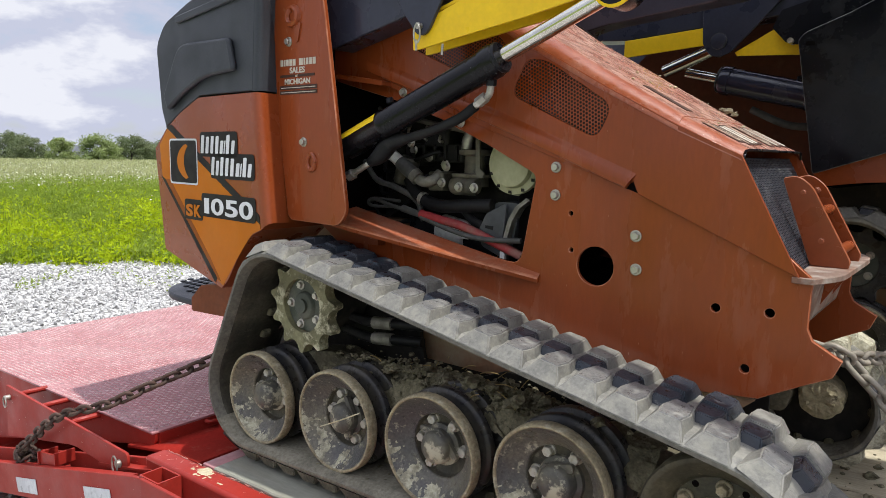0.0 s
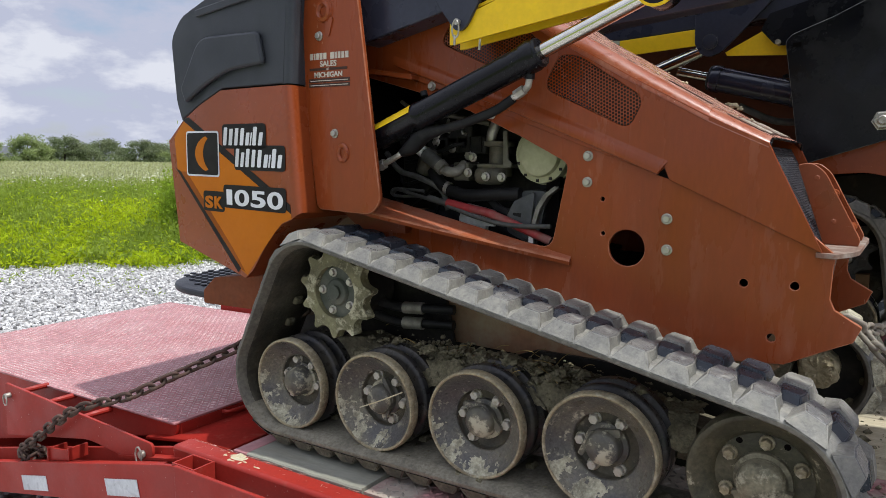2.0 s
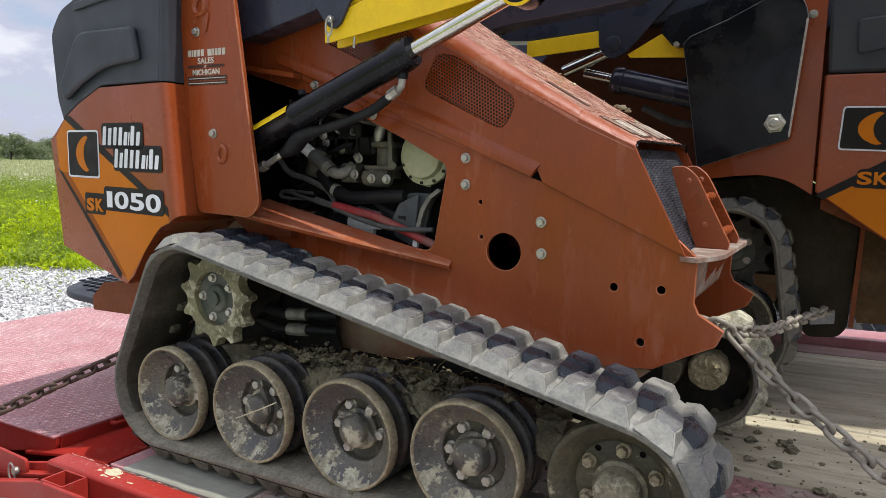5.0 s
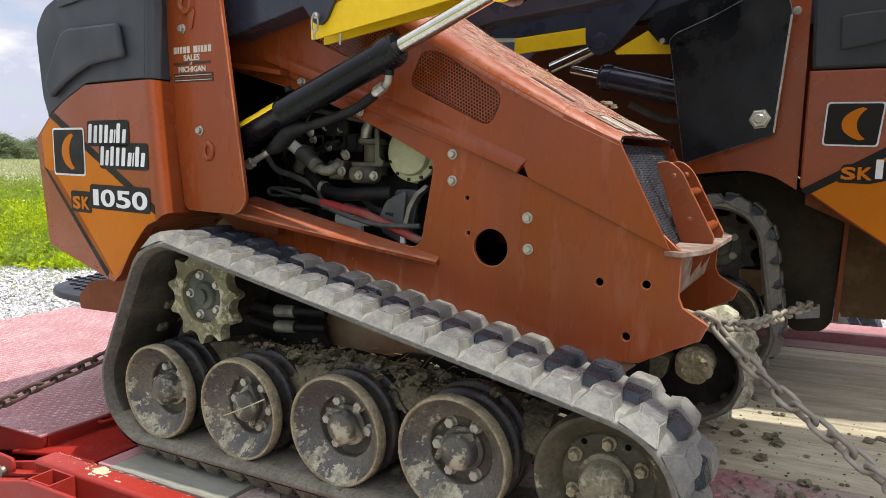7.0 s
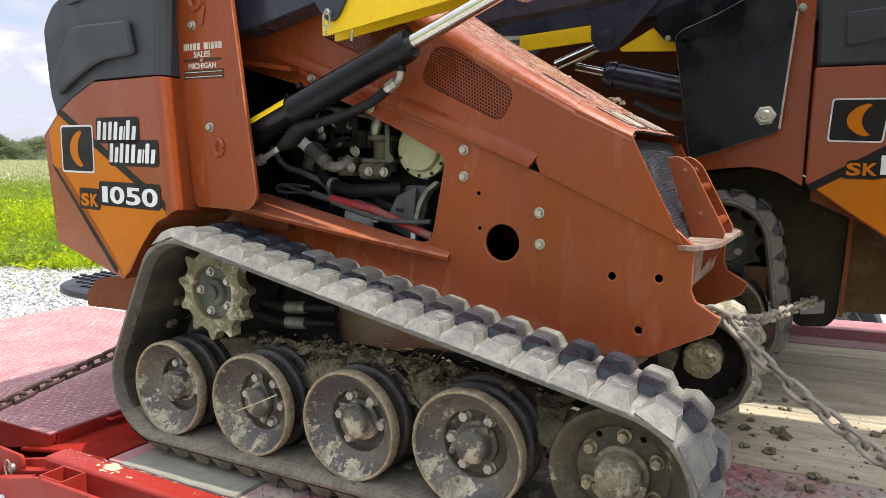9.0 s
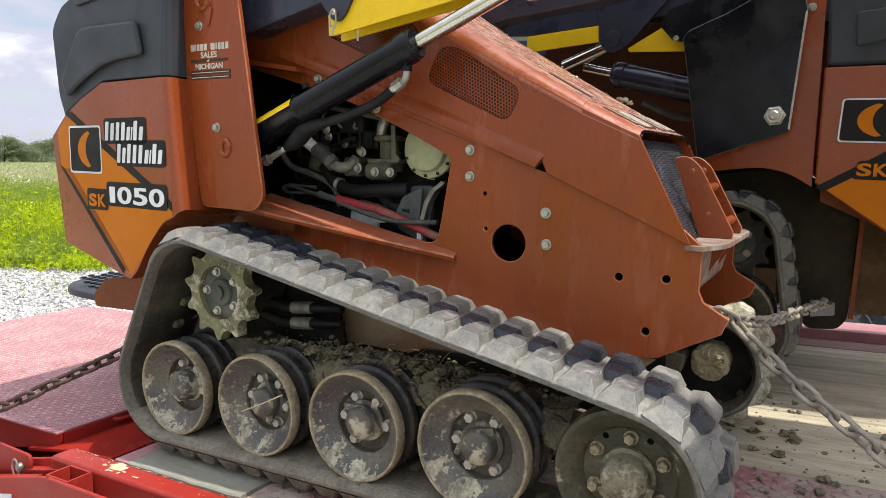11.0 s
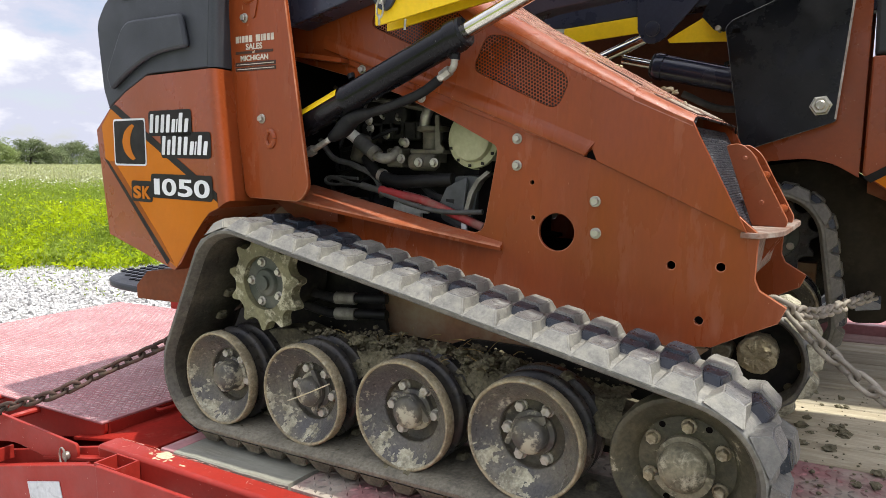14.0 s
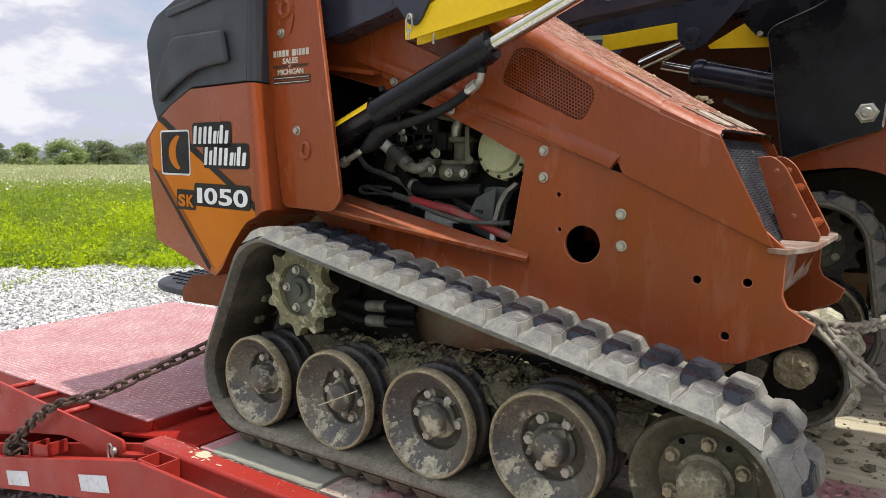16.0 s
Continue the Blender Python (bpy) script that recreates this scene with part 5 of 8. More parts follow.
def mud_cake(seed, down, back):
    """Dried mud smeared in a wheel's dish, thickest where it ran down. down: that direction's angle in the wheel's own turn."""
    r = random.Random(seed)
    off = Vector((r.uniform(0, 90), r.uniform(0, 90), 0))
    na, nr = 230, 24
    bm = bmesh.new()
    grid = []
    for i in range(na):
        a = 2 * math.pi * i / na
        row = []
        for j in range(nr + 1):
            rad = 0.0805 + 0.0450 * j / nr
            h = 0.0
            for (r0, h0), (r1, h1) in zip(DISH, DISH[1:]):
                if r0 <= rad <= r1:
                    h = h0 + (h1 - h0) * (rad - r0) / (r1 - r0)
            if rad > DISH[-1][0]:
                h = DISH[-1][1]
            p = Vector((math.cos(a) * rad, math.sin(a) * rad, 0))
            n1 = noise.noise(p * 24 + off) + 0.6 * noise.noise(p * 60 + off) + 0.5 * noise.noise(p * 130 + off) + 0.45 * noise.noise(p * 320 + off)
            low = math.cos(a - down) * 0.90 + 0.46 * (j / nr) + 0.20 * math.cos(a - back)
            lift = low + 0.95 * n1 - 1.16
            row.append((bm.verts.new(p + Vector((0, 0, h + 0.0006 + 0.004 * min(max(lift, -0.05), 0.9)))), lift))
        grid.append(row)
    for i in range(na):
        a, b = grid[i], grid[(i + 1) % na]
        for j in range(nr):
            q = (a[j], b[j], b[j + 1], a[j + 1])
            if sum(w[1] for w in q) > 0:
                bm.faces.new([w[0] for w in q])
    bmesh.ops.delete(bm, geom=[v for v in bm.verts if not v.link_faces], context="VERTS")
    return mesh_of("mud_cake", bm, M["cake"], 60)


def wheel(machine, x, z, y, y_sign, spin, idler=False, other=False):
    """A roller turned out towards -y_sign."""
    m = facing((x, y, z), (0, -y_sign, 0), spin)
    w = piece("idler_wheel" if idler else "road_wheel", IDLER if idler else WHEEL_DISC, m, machine, "mud-caked front idler" if idler else "dished steel road wheel caked with dry mud")
    piece("hub_cap", IDLER_HUB if idler else (WHEEL_HUB_B if other else WHEEL_HUB), Matrix(), w)
    if idler:
        piece("idler_drum", IDLER_BACK, Matrix(), w)
    else:
        piece("rim", WHEEL_RIM, Matrix(), w)
        piece("inner_roller", WHEEL_BACK, Matrix(), w)
        if y < 0.1:
            local = m.to_3x3().inverted() @ Vector((-0.25, 0, -1))
            back = m.to_3x3().inverted() @ Vector((-1, 0, 0.3))
            cake = piece("mud_cake", mud_cake(int(x * 100) + 5, math.atan2(local.y, local.x), math.atan2(back.y, back.x)), Matrix(), w, "pale dried mud smeared in the dish")
            cake["kind"] = "stuff"
    if idler and y < 0.1:
        for a in (0.9, 2.0, 4.1):
            piece("drain_hole", DRAIN, Matrix.Translation((0.084 * math.cos(a), 0.084 * math.sin(a), -0.0495)), w)
    n = 6
    for i in range(n):
        if not idler and i == (2 if other else 4):
            continue
        a = 2 * math.pi * i / n + 0.3
        r, h = (0.076, -0.050) if idler else (0.0625, -0.066)
        piece("wheel_bolt", IDLER_BOLT if idler else BOLT_MUD, Matrix.Translation((r * math.cos(a), r * math.sin(a), h)) @ Matrix.Rotation(a, 4, "Z"), w)
    return w


def sprocket_mesh(skin):
    n, pts = 11, []
    for i in range(n):
        for da, r in ((-0.50, 0.109), (-0.36, 0.110), (-0.25, 0.114), (-0.16, 0.124), (-0.085, 0.1335), (0.0, 0.136), (0.085, 0.1335), (0.16, 0.124), (0.25, 0.114), (0.36, 0.110)):
            a = 2 * math.pi * (i + da) / n
            pts.append((r * math.cos(a), r * math.sin(a)))
    bm = plate(pts, -0.016, 0.016, [circle(0, 0, 0.076, 24)], place=lambda x, y, z: (x, z, y))
    return mesh_of("drive_sprocket", bm, M[skin], 40)


# the second sprocket is a dark copy, its shade put into the colour
SPROCKET, SPROCKET_DARK = sprocket_mesh("sprocket"), sprocket_mesh("roller")
DRIVE = mesh_of("drive_hub", lathe([(0.079, -0.03), (0.079, -0.010), (0.074, -0.004), (0.040, -0.004), (0.037, 0.006), (0.034, 0.008), (0.020, 0.008), (0.020, 0.016), (0, 0.017)], I4, 32), M["drive"], 40)


def drive(machine, x, z, y, y_sign, dark=False):
    s = piece("drive_sprocket", SPROCKET_DARK if dark else SPROCKET, facing((x, y, z), (0, -y_sign, 0), 0.12), machine, "dark shaded drive sprocket" if dark else "clay-coloured toothed drive sprocket")
    piece("drive_hub", DRIVE, Matrix.Translation((0, 0, 0.004)), s, "dark green-grey drive hub")
    for i in range(5):
        a = 2 * math.pi * i / 5 + 0.5
        piece("hub_bolt", BOLT, Matrix.Translation((0.058 * math.cos(a), 0.058 * math.sin(a), 0.0)), s)
    return s


# ---- first machine ----
YC = 0.53


def side_y(y, far):
    return 2 * YC - y if far else y


loader = thing("mini_skid_steer", (0.6, YC, 0.74), "terracotta-orange mini skid steer with muddy rubber tracks, chained to the deck", "skid steer", "machines on the trailer")
WHEELS = [(-0.009, 0.917), (0.309, 0.929), (0.627, 0.941), (0.944, 0.954)]
IDLER_AT = (1.268, 0.967)
CIRCLES = [(-0.050, 0.928, 0.153), (1.268, 0.968, 0.142), (0.078, 1.189, 0.150)]


def undercarriage(far):
    s = -1 if far else 1
    Y = lambda y: side_y(y, far)
    track(loader, CIRCLES, Y(-0.045), s, 0.30, lugs=MUDDY_LUGS if far else DUSTY_LUGS)
    for i, (x, z) in enumerate(WHEELS):
        wheel(loader, x, z, Y(-0.018), s, 0.6 + 1.1 * i, other=i in (1, 2, 3))
    wheel(loader, *IDLER_AT, Y(-0.012), s, 0.2, idler=True)
    drive(loader, 0.116, 1.198, Y(0.060), s)
    knob = lathe([(0, 0.0), (0.034, 0.0), (0.050, -0.004), (0.055, -0.014), (0.055, -0.03), (0.055, -0.05), (0.054, -0.09), (0, -0.09)], facing((1.283, Y(0.215), 0.985), (0, s, 0)), 44)
    bmesh.ops.subdivide_edges(knob, edges=knob.edges[:], cuts=2, use_grid_fill=True)
    for v in knob.verts:
        v.co += Vector((noise.noise(v.co * 60), noise.noise(v.co * 60 + Vector((5, 0, 0))), noise.noise(v.co * 60 + Vector((0, 5, 0))))) * 0.005 + Vector((noise.noise(v.co * 190), noise.noise(v.co * 190 + Vector((5, 0, 0))), 0)) * 0.0025
    part("idler_bearing", knob, M["sand_mud"], loader, "bearing housing caked with sandy mud")
    # added dark sheet: painted shade closing the gap behind wheels and sprocket
    part("frame_shield", plate([(-0.26, 0.80), (1.17, 0.86), (1.17, 1.085), (0.66, 1.075), (0.55, 1.03), (0.40, 1.03), (0.34, 1.28), (0.05, 1.36), (-0.12, 1.25), (-0.26, 1.05)], Y(0.250), Y(0.262)), M["engine"], loader)
    beam = plate(rounded([(-0.05, 0.90), (1.20, 0.93), (1.22, 1.00), (0.98, 1.03), (0.60, 1.035), (0.30, 1.03), (0.16, 1.06), (0.05, 1.04)], 0.02), Y(0.120), Y(0.215))
    part("track_frame", beam, M["frame_mud"], loader, "mud-coated track frame", bevel=0.004)
    part("motor", lathe([(0, 0), (0.085, 0), (0.085, 0.12), (0.06, 0.15), (0, 0.15)], facing((0.110, Y(0.10), 1.197), (0, s, 0))), M["engine"], loader)
    for dz in (0.0, 0.045):
        h = part("motor_hose", tube([(0.16, Y(0.17), 1.12 + dz), (0.24, Y(0.18), 1.105 + dz), (0.30, Y(0.19), 1.108 + dz), (0.42, Y(0.21), 1.115 + dz)], 0.014), M["hose"], loader)
        part("hose_fitting", cyl((0.262, Y(0.184), 1.105 + dz), (0.325, Y(0.193), 1.109 + dz), 0.018, segs=12), M["dull_steel"], h)


def track_mud(far):
    r = random.Random(31 + far)
    bank = bmesh.new()
    nx, ny = 170, 34
    rows = []
    for i in range(nx + 1):
        x = 0.14 + 0.98 * i / nx
        row = []
        for j in range(ny + 1):
            k = j / ny
            p = Vector((x * 22, k * 5, 3.1))
            heap = math.exp(-((x - 0.66) / 0.26) ** 2)
            z = 1.012 + 0.030 * k + 0.020 * heap + (0.012 + 0.022 * heap) * noise.noise(p) + (0.005 + 0.016 * heap) * noise.noise(p * 2.7) + (0.004 + 0.010 * heap) * noise.noise(p * 6) - 0.05 * max(0, 0.25 - k) * 4
            row.append(bank.verts.new((x + 0.01 * noise.noise(p + Vector((9, 0, 0))), side_y(0.075 + 0.108 * k, far), z)))
        rows.append(row)
    for a, b in zip(rows, rows[1:]):
        for j in range(ny):
            bank.faces.new((a[j], a[j + 1], b[j + 1], b[j]))
    part("mud_bank", bank, M["clod"], loader, "dark dried mud packed on the track frame", smooth=50)
    spots = []
    for _ in range(700):
        x = min(1.1, max(0.2, r.gauss(0.62, 0.2)))
        s = 0.002 + 0.008 * r.random() ** 3
        spots.append((x, side_y(r.uniform(0.09, 0.20), far), 1.035 + r.uniform(0, 0.045), s))
    for _ in range(150):
        x = r.uniform(-0.1, 1.2)
        s = 0.002 + 0.010 * r.random() ** 3
        spots.append((x, side_y(r.uniform(-0.02, 0.12), far), 0.777 + 0.0384 * x + s * 0.4, s))
    for _ in range(90):
        x = min(1.08, max(0.30, r.gauss(0.64, 0.15)))
        spots.append((x, side_y(r.uniform(0.09, 0.20), far), 1.048 + r.uniform(0, 0.030), 0.007 + 0.016 * r.random() ** 2))
    clods("caked_mud", spots, "", loader)
    straw = bmesh.new()
    for _ in range(18):
        x, y, z = r.gauss(0.6, 0.2), side_y(r.uniform(0.08, 0.24), far), 1.06 + r.uniform(0, 0.03)
        d = Vector((r.gauss(0, 1), r.gauss(0, 0.6), r.gauss(0, 0.5))).normalized() * r.uniform(0.012, 0.04)
        add_tube(straw, [Vector((x, y, z)), Vector((x, y, z)) + d + Vector((0, 0, 0.005)), Vector((x, y, z)) + d * 2], 0.0011, 4, 2)
    ob = part("straw", straw, M["dry_grass"], loader)
    ob["kind"] = "stuff"


part("straw_stalk", tube([(0.28, -0.034, 0.915), (0.349, -0.031, 0.948), (0.418, -0.028, 0.984)], 0.0017, 6, 3), M["splat"], loader, "dry stalk stuck to a wheel hub")
for far in (False, True):
    undercarriage(far)
    track_mud(far)


def screen_mesh(inside, y, pitch, hole):
    """Sheet with round holes in hexagonal order."""
    bm = bmesh.new()
    dz = pitch * 0.866
    for j in range(-45, 46):
        for i in range(-45, 46):
            cx, cz = (i + 0.5 * (j % 2)) * pitch, j * dz
            p = inside(cx, cz)
            if p is None:
                continue
            o = [bm.verts.new(inside(cx + pitch * 0.5774 * math.cos(a), cz + pitch * 0.5774 * math.sin(a), True)) for a in [math.pi / 6 + k * math.pi / 3 for k in range(6)]]
            h = [bm.verts.new(inside(cx + hole * math.cos(a), cz + hole * math.sin(a), True)) for a in [math.pi / 6 + k * math.pi / 3 for k in range(6)]]
            for k in range(6):
                bm.faces.new((o[k], o[(k + 1) % 6], h[(k + 1) % 6], h[k]))
    bmesh.ops.remove_doubles(bm, verts=bm.verts, dist=0.0004)
    return bm


def in_polygon(poly, x, z):
    c = False
    for (x1, z1), (x2, z2) in zip(poly, poly[1:] + poly[:1]):
        if (z1 > z) != (z2 > z) and x < (x2 - x1) * (z - z1) / (z2 - z1) + x1:
            c = not c
    return c


VENT_FRONT = rounded([(0.688, 1.856), (0.646, 1.772), (0.880, 1.664), (0.914, 1.738), (0.745, 1.846)], [0.03, 0.03, 0.03, 0.03, 0.02], 5)
VENT_BACK = rounded([(0.360, 1.975), (0.322, 1.908), (0.482, 1.838), (0.640, 1.880), (0.575, 1.945), (0.500, 1.985)], 0.025, 5)
OPENING = rounded([(-0.02, 1.846), (0.256, 1.772), (0.418, 1.718), (0.586, 1.645), (0.722, 1.578), (0.682, 1.352), (0.07, 1.446), (-0.02, 1.46)], [0, 0, 0, 0, 0.02, 0.035, 0, 0])


def chassis(far):
    Y = lambda y: side_y(y, far)
    d = -1 if far else 1
    outer = [(1.342, 1.395), (1.339, 1.368), (1.338, 1.300), (1.348, 1.278), (1.402, 1.247), (1.388, 1.212), (1.333, 1.183), (1.259, 1.141), (1.15, 1.13), (0.31, 1.245), (0.02, 1.37), (-0.06, 1.44),
             (-0.06, 1.93), (0.25, 1.86), (0.42, 1.80), (0.98, 1.585), (1.30, 1.432)]
    holes = [OPENING, circle(0.886, 1.372, 0.046, 28), circle(0.818, 1.491, 0.006, 8), circle(0.823, 1.404, 0.006, 8), circle(1.163, 1.316, 0.0095, 12), circle(1.268, 1.321, 0.0095, 12), circle(1.229, 1.198, 0.0095, 12)]
    sp = part("side_plate", plate(outer, Y(0.272), Y(0.284), holes), M["paint_side"], loader, bevel=0.0018, edge=M["paint_edge"])
    for x, z in ((0.775, 1.598), (0.776, 1.532), (0.982, 1.451), (0.986, 1.376), (0.294, 1.791), (0.494, 1.707)):
        off = 0.264 if x < 0.5 else 0.272
        piece("bolt", BOLT, facing((x, Y(off), z), (0, -d, 0), x * 9), sp, "zinc hexagon bolt")
    low = plate([(0.296, 1.045), (1.15, 1.04), (1.25, 1.13), (0.9, 1.24), (0.2, 1.28), (0.29, 1.17)], Y(0.288), Y(0.30))
    part("lower_panel", low, M["frame_low"], loader)
    # hood cheek with its vents
    cheek = [(-0.05, 1.852), (0.246, 1.806), (0.40, 1.752), (0.945, 1.560), (0.958, 1.562), (0.970, 1.576), (0.984, 1.545), (1.318, 1.398), (1.212, 1.600), (1.196, 1.632), (1.064, 1.694), (0.877, 1.792), (0.767, 1.854), (0.66, 1.914), (0.518, 2.009), (0.30, 2.16), (-0.05, 2.34)]
    hp = part("hood_side", plate(cheek, Y(0.2630), Y(0.2700), [VENT_FRONT, VENT_BACK]), M["paint_side"], loader, bevel=0.0015)
    for poly in (VENT_FRONT, VENT_BACK):
        def sheet(x, z, force=False, poly=poly):
            ca, sa = math.cos(-0.46), math.sin(-0.46)
            X, Z = 0.65 + x * ca - z * sa, 1.83 + x * sa + z * ca
            if not force and not in_polygon(poly, X, Z):
                return None
            return Vector((X, Y(0.2660), Z))
        part("perforated_vent", screen_mesh(sheet, 0, 0.0086, 0.0033), M["paint"], hp, "perforated sheet vent")
    # dark sheet: the shade seen through the vent holes, put in as colour
    back = plate([(0.33, 1.85), (0.92, 1.64), (0.92, 1.76), (0.68, 1.93), (0.56, 2.02), (0.40, 1.99)], Y(0.292), Y(0.296))
    part("vent_backing", back, M["engine"], loader)
    # folded lower edge of the hood: the skin kicks out, then turns back under
    bm = bmesh.new()
    hem = ((0.024, 0.2630), (0.019, 0.2610), (0.014, 0.2570), (0.008, 0.2545), (-0.012, 0.2530), (-0.0155, 0.2540), (-0.017, 0.2575), (-0.0165, 0.2700))
    rows = []
    for x, z, cut in ((0.16, 1.872, 0.0), (0.36, 1.800, 0.0), (0.56, 1.729, 0.0), (0.76, 1.652, 0.0), (0.9655, 1.570, 0.55)):
        rows.append([bm.verts.new((x + dz * cut, Y(y), z + dz - dz * cut * 0.4)) for dz, y in hem])
    for a, b in zip(rows, rows[1:]):
        for k in range(len(hem) - 1):
            bm.faces.new((a[k], b[k], b[k + 1], a[k + 1]))
    bm.faces.new(rows[0])
    bm.faces.new(rows[-1])
    part("hood_edge", bm, M["paint_side"], hp, smooth=50)
    part("seam_notch", plate([(0.950, 1.556), (0.992, 1.543), (0.970, 1.572)], Y(0.2715), Y(0.2718)), M["dark_void"], hp)
    # ledge above the bay
    part("bay_ledge", plate(rounded([(0.0, 1.862), (0.246, 1.822), (0.250, 1.808), (0.0, 1.846)], 0.004), Y(0.225), Y(0.264)), M["paint"], loader, bevel=0.002)
    # sill that runs from the tower foot down to the plate
    bm = bmesh.new()
    n = 10
    rows = []
    for i in range(n + 1):
        k = i / n
        x, z = 0.10 + 0.64 * k, 1.444 - 0.112 * k
        y_out = 0.118 + 0.142 * k ** 1.15
        rows.append([bm.verts.new(p) for p in ((x, Y(0.2725), z + 0.020 * (1 - 0.7 * k)), (x, Y(y_out + 0.008), z - 0.002), (x, Y(y_out + 0.002), z - 0.004), (x, Y(y_out), z - 0.008), (x, Y(y_out + 0.002), z - 0.017), (x, Y(0.2725), z - 0.016))])
    for a, b in zip(rows, rows[1:]):
        for k in range(5):
            f = bm.faces.new((a[k], a[k + 1], b[k + 1], b[k]))
            # lip faces in the pale edge paint, a painted highlight along the sill
            f.material_index = (1, 2, 2, 0, 0)[k]
    bm.faces.new(rows[0])
    bm.faces.new(rows[-1])
    part("bay_sill", bm, [M["paint_side"], M["paint_worn"], M["paint_edge"]], loader, "scuffed orange sill")
    part("fender", plate([(-0.05, 1.425), (0.22, 1.432), (0.22, 1.36), (0.05, 1.36)], Y(0.240), Y(0.272)), M["paint"], loader)


def tower(far):
    Y = lambda y: side_y(y, far)
    d = -1 if far else 1
    outline = rounded([(-0.095, 2.22), (0.118, 2.22), (0.159, 1.995), (0.240, 1.462), (0.205, 1.424), (0.012, 1.428), (-0.005, 1.44), (-0.060, 1.86)], [0, 0, 0, 0.03, 0.02, 0.005, 0.01, 0], 5)
    tp = part("lift_tower", plate(outline, Y(0.098), Y(0.112)), M["paint_side"], loader, bevel=0.003, edge=M["paint_edge"])
    part("tower_web", plate([(-0.075, 2.2), (-0.045, 1.86), (0.004, 1.50), (-0.010, 1.50), (-0.058, 1.86), (-0.088, 2.2)], Y(0.113), Y(0.25)), M["paint"], tp)
    for x, z in ((0.070, 1.651), (0.011, 1.928)):
        piece("bolt", BOLT, facing((x, Y(0.098), z), (0, -d, 0), x * 9), tp, "zinc hexagon bolt")
    part("pin_lug", tube([(0.101 + 0.016 * math.cos(a), Y(0.097), 1.596 + 0.021 * math.sin(a)) for a in [i * 0.3927 for i in range(17)]], 0.0075, 8, 2), M["paint"], tp)
    eye = part("pivot_boss", lathe([(0.014, 0.0), (0.014, 0.004), (0.02, 0.012), (0.028, 0.010), (0.032, 0.0)], facing((0.030, Y(0.098), 1.995), (0, -d, 0)), 24), M["paint"], tp)
    part("keeper", plate(rounded([(0.034, 1.985), (0.066, 1.975), (0.052, 1.925), (0.038, 1.925)], 0.006), Y(0.094), Y(0.098)), M["paint"], eye)


for far in (False, True):
    chassis(far)
    tower(far)


def hood():
    # top line of the hood, and how deep its rolled shoulder reaches
    stations = [(0.0, 2.405, 0.052), (0.30, 2.195, 0.050), (0.518, 2.043, 0.050), (0.66, 1.947, 0.049), (0.767, 1.886, 0.047), (0.877, 1.820, 0.043), (1.064, 1.713, 0.033), (1.195, 1.646, 0.024)]
    roll = [(0.2625 + 0.052 * (1 - math.cos(k * math.pi / 16)), math.sin(k * math.pi / 16) - 1.0) for k in range(9)]
    half = roll + [(0.40, 0.0), (0.53, 0.0)]
    full = half + [(2 * YC - y, z) for y, z in reversed(half[:-1])]

    def skin(rows_at, grow):
        b = bmesh.new()
        rows = [[b.verts.new((x, y + (-grow if y < YC else grow) * (k < 9 or k > len(full) - 10), z + d * f + grow)) for k, (y, f) in enumerate(full)] for x, z, d in rows_at]
        for p, q in zip(rows, rows[1:]):
            for k in range(len(full) - 1):
                f = b.faces.new((p[k], p[k + 1], q[k + 1], q[k]))
                f.material_index = 1 if k < 7 or k > len(full) - 9 else 0
        rim = [b.verts.new(v.co + Vector((0, (YC - v.co.y) * 0.012, -0.004))) for v in rows[-1]]
        for k in range(len(full) - 1):
            b.faces.new((rows[-1][k], rows[-1][k + 1], rim[k + 1], rim[k])).material_index = 1
        return b

    top = part("hood_top", skin(stations, 0.0), [M["hood_top"], M["hood_roll"]], loader, "scratched, dusty orange hood", smooth=60)
    part("hood_cap", skin(stations[:-1], 0.0014), [M["hood_top"], M["hood_roll"]], top, "overlapping upper hood skin", smooth=60)
    n = Vector((0.535, 0, 0.845))
    def on_hood(x, y):
        for (xa, za, _), (xb, zb, _) in zip(stations, stations[1:]):
            if xa <= x <= xb:
                return Vector((x, y, za + (zb - za) * (x - xa) / (xb - xa))) + n * (0.0008 if x > 1.064 else 0.0020)
        return Vector((x, y, 1.645)) + n * 0.0008

    def flat(x0, x1, y0, y1, lift):
        b = bmesh.new()
        pts = [on_hood(x0, y0), on_hood(x1, y0), on_hood(x1, y1), on_hood(x0, y1)]
        lo = [b.verts.new(p + n * (lift - 0.002)) for p in pts]
        hi = [b.verts.new(p + n * lift) for p in pts]
        b.faces.new(hi)
        for i in range(4):
            b.faces.new((lo[i], lo[(i + 1) % 4], hi[(i + 1) % 4], hi[i]))
        return b

    part("hood_slot", flat(0.930, 1.036, 0.385, 0.420, 0.001), M["decal_dark"], top, "dark worn strip decal")
    r = random.Random(8)
    for k in range(11):
        if k == 5:
            continue
        y0 = 0.338 + 0.036 * k
        x0, x1 = 1.092 + 0.010 * r.random(), 1.176 - 0.012 * r.random()
        part("hood_letter_edge", flat(x0 - 0.005, x1 + 0.005, y0 - 0.005, y0 + 0.029, 0.001), M["decal_dark"], top)
        part("hood_letter_bar", flat(x0, x1, y0, y0 + 0.022 - 0.012 * (k in (1, 7)), 0.002), M["bleached"] if r.random() < 0.4 else M["decal_cream"], top)
    crumbs = []
    for _ in range(60):
        x, y = r.uniform(0.62, 1.17), 0.33 + 0.44 * r.random() ** 0.7
        sz = 0.0012 + 0.006 * r.random() ** 6
        p = on_hood(x, y)
        crumbs.append((p.x, p.y, p.z + sz * 0.3, sz))
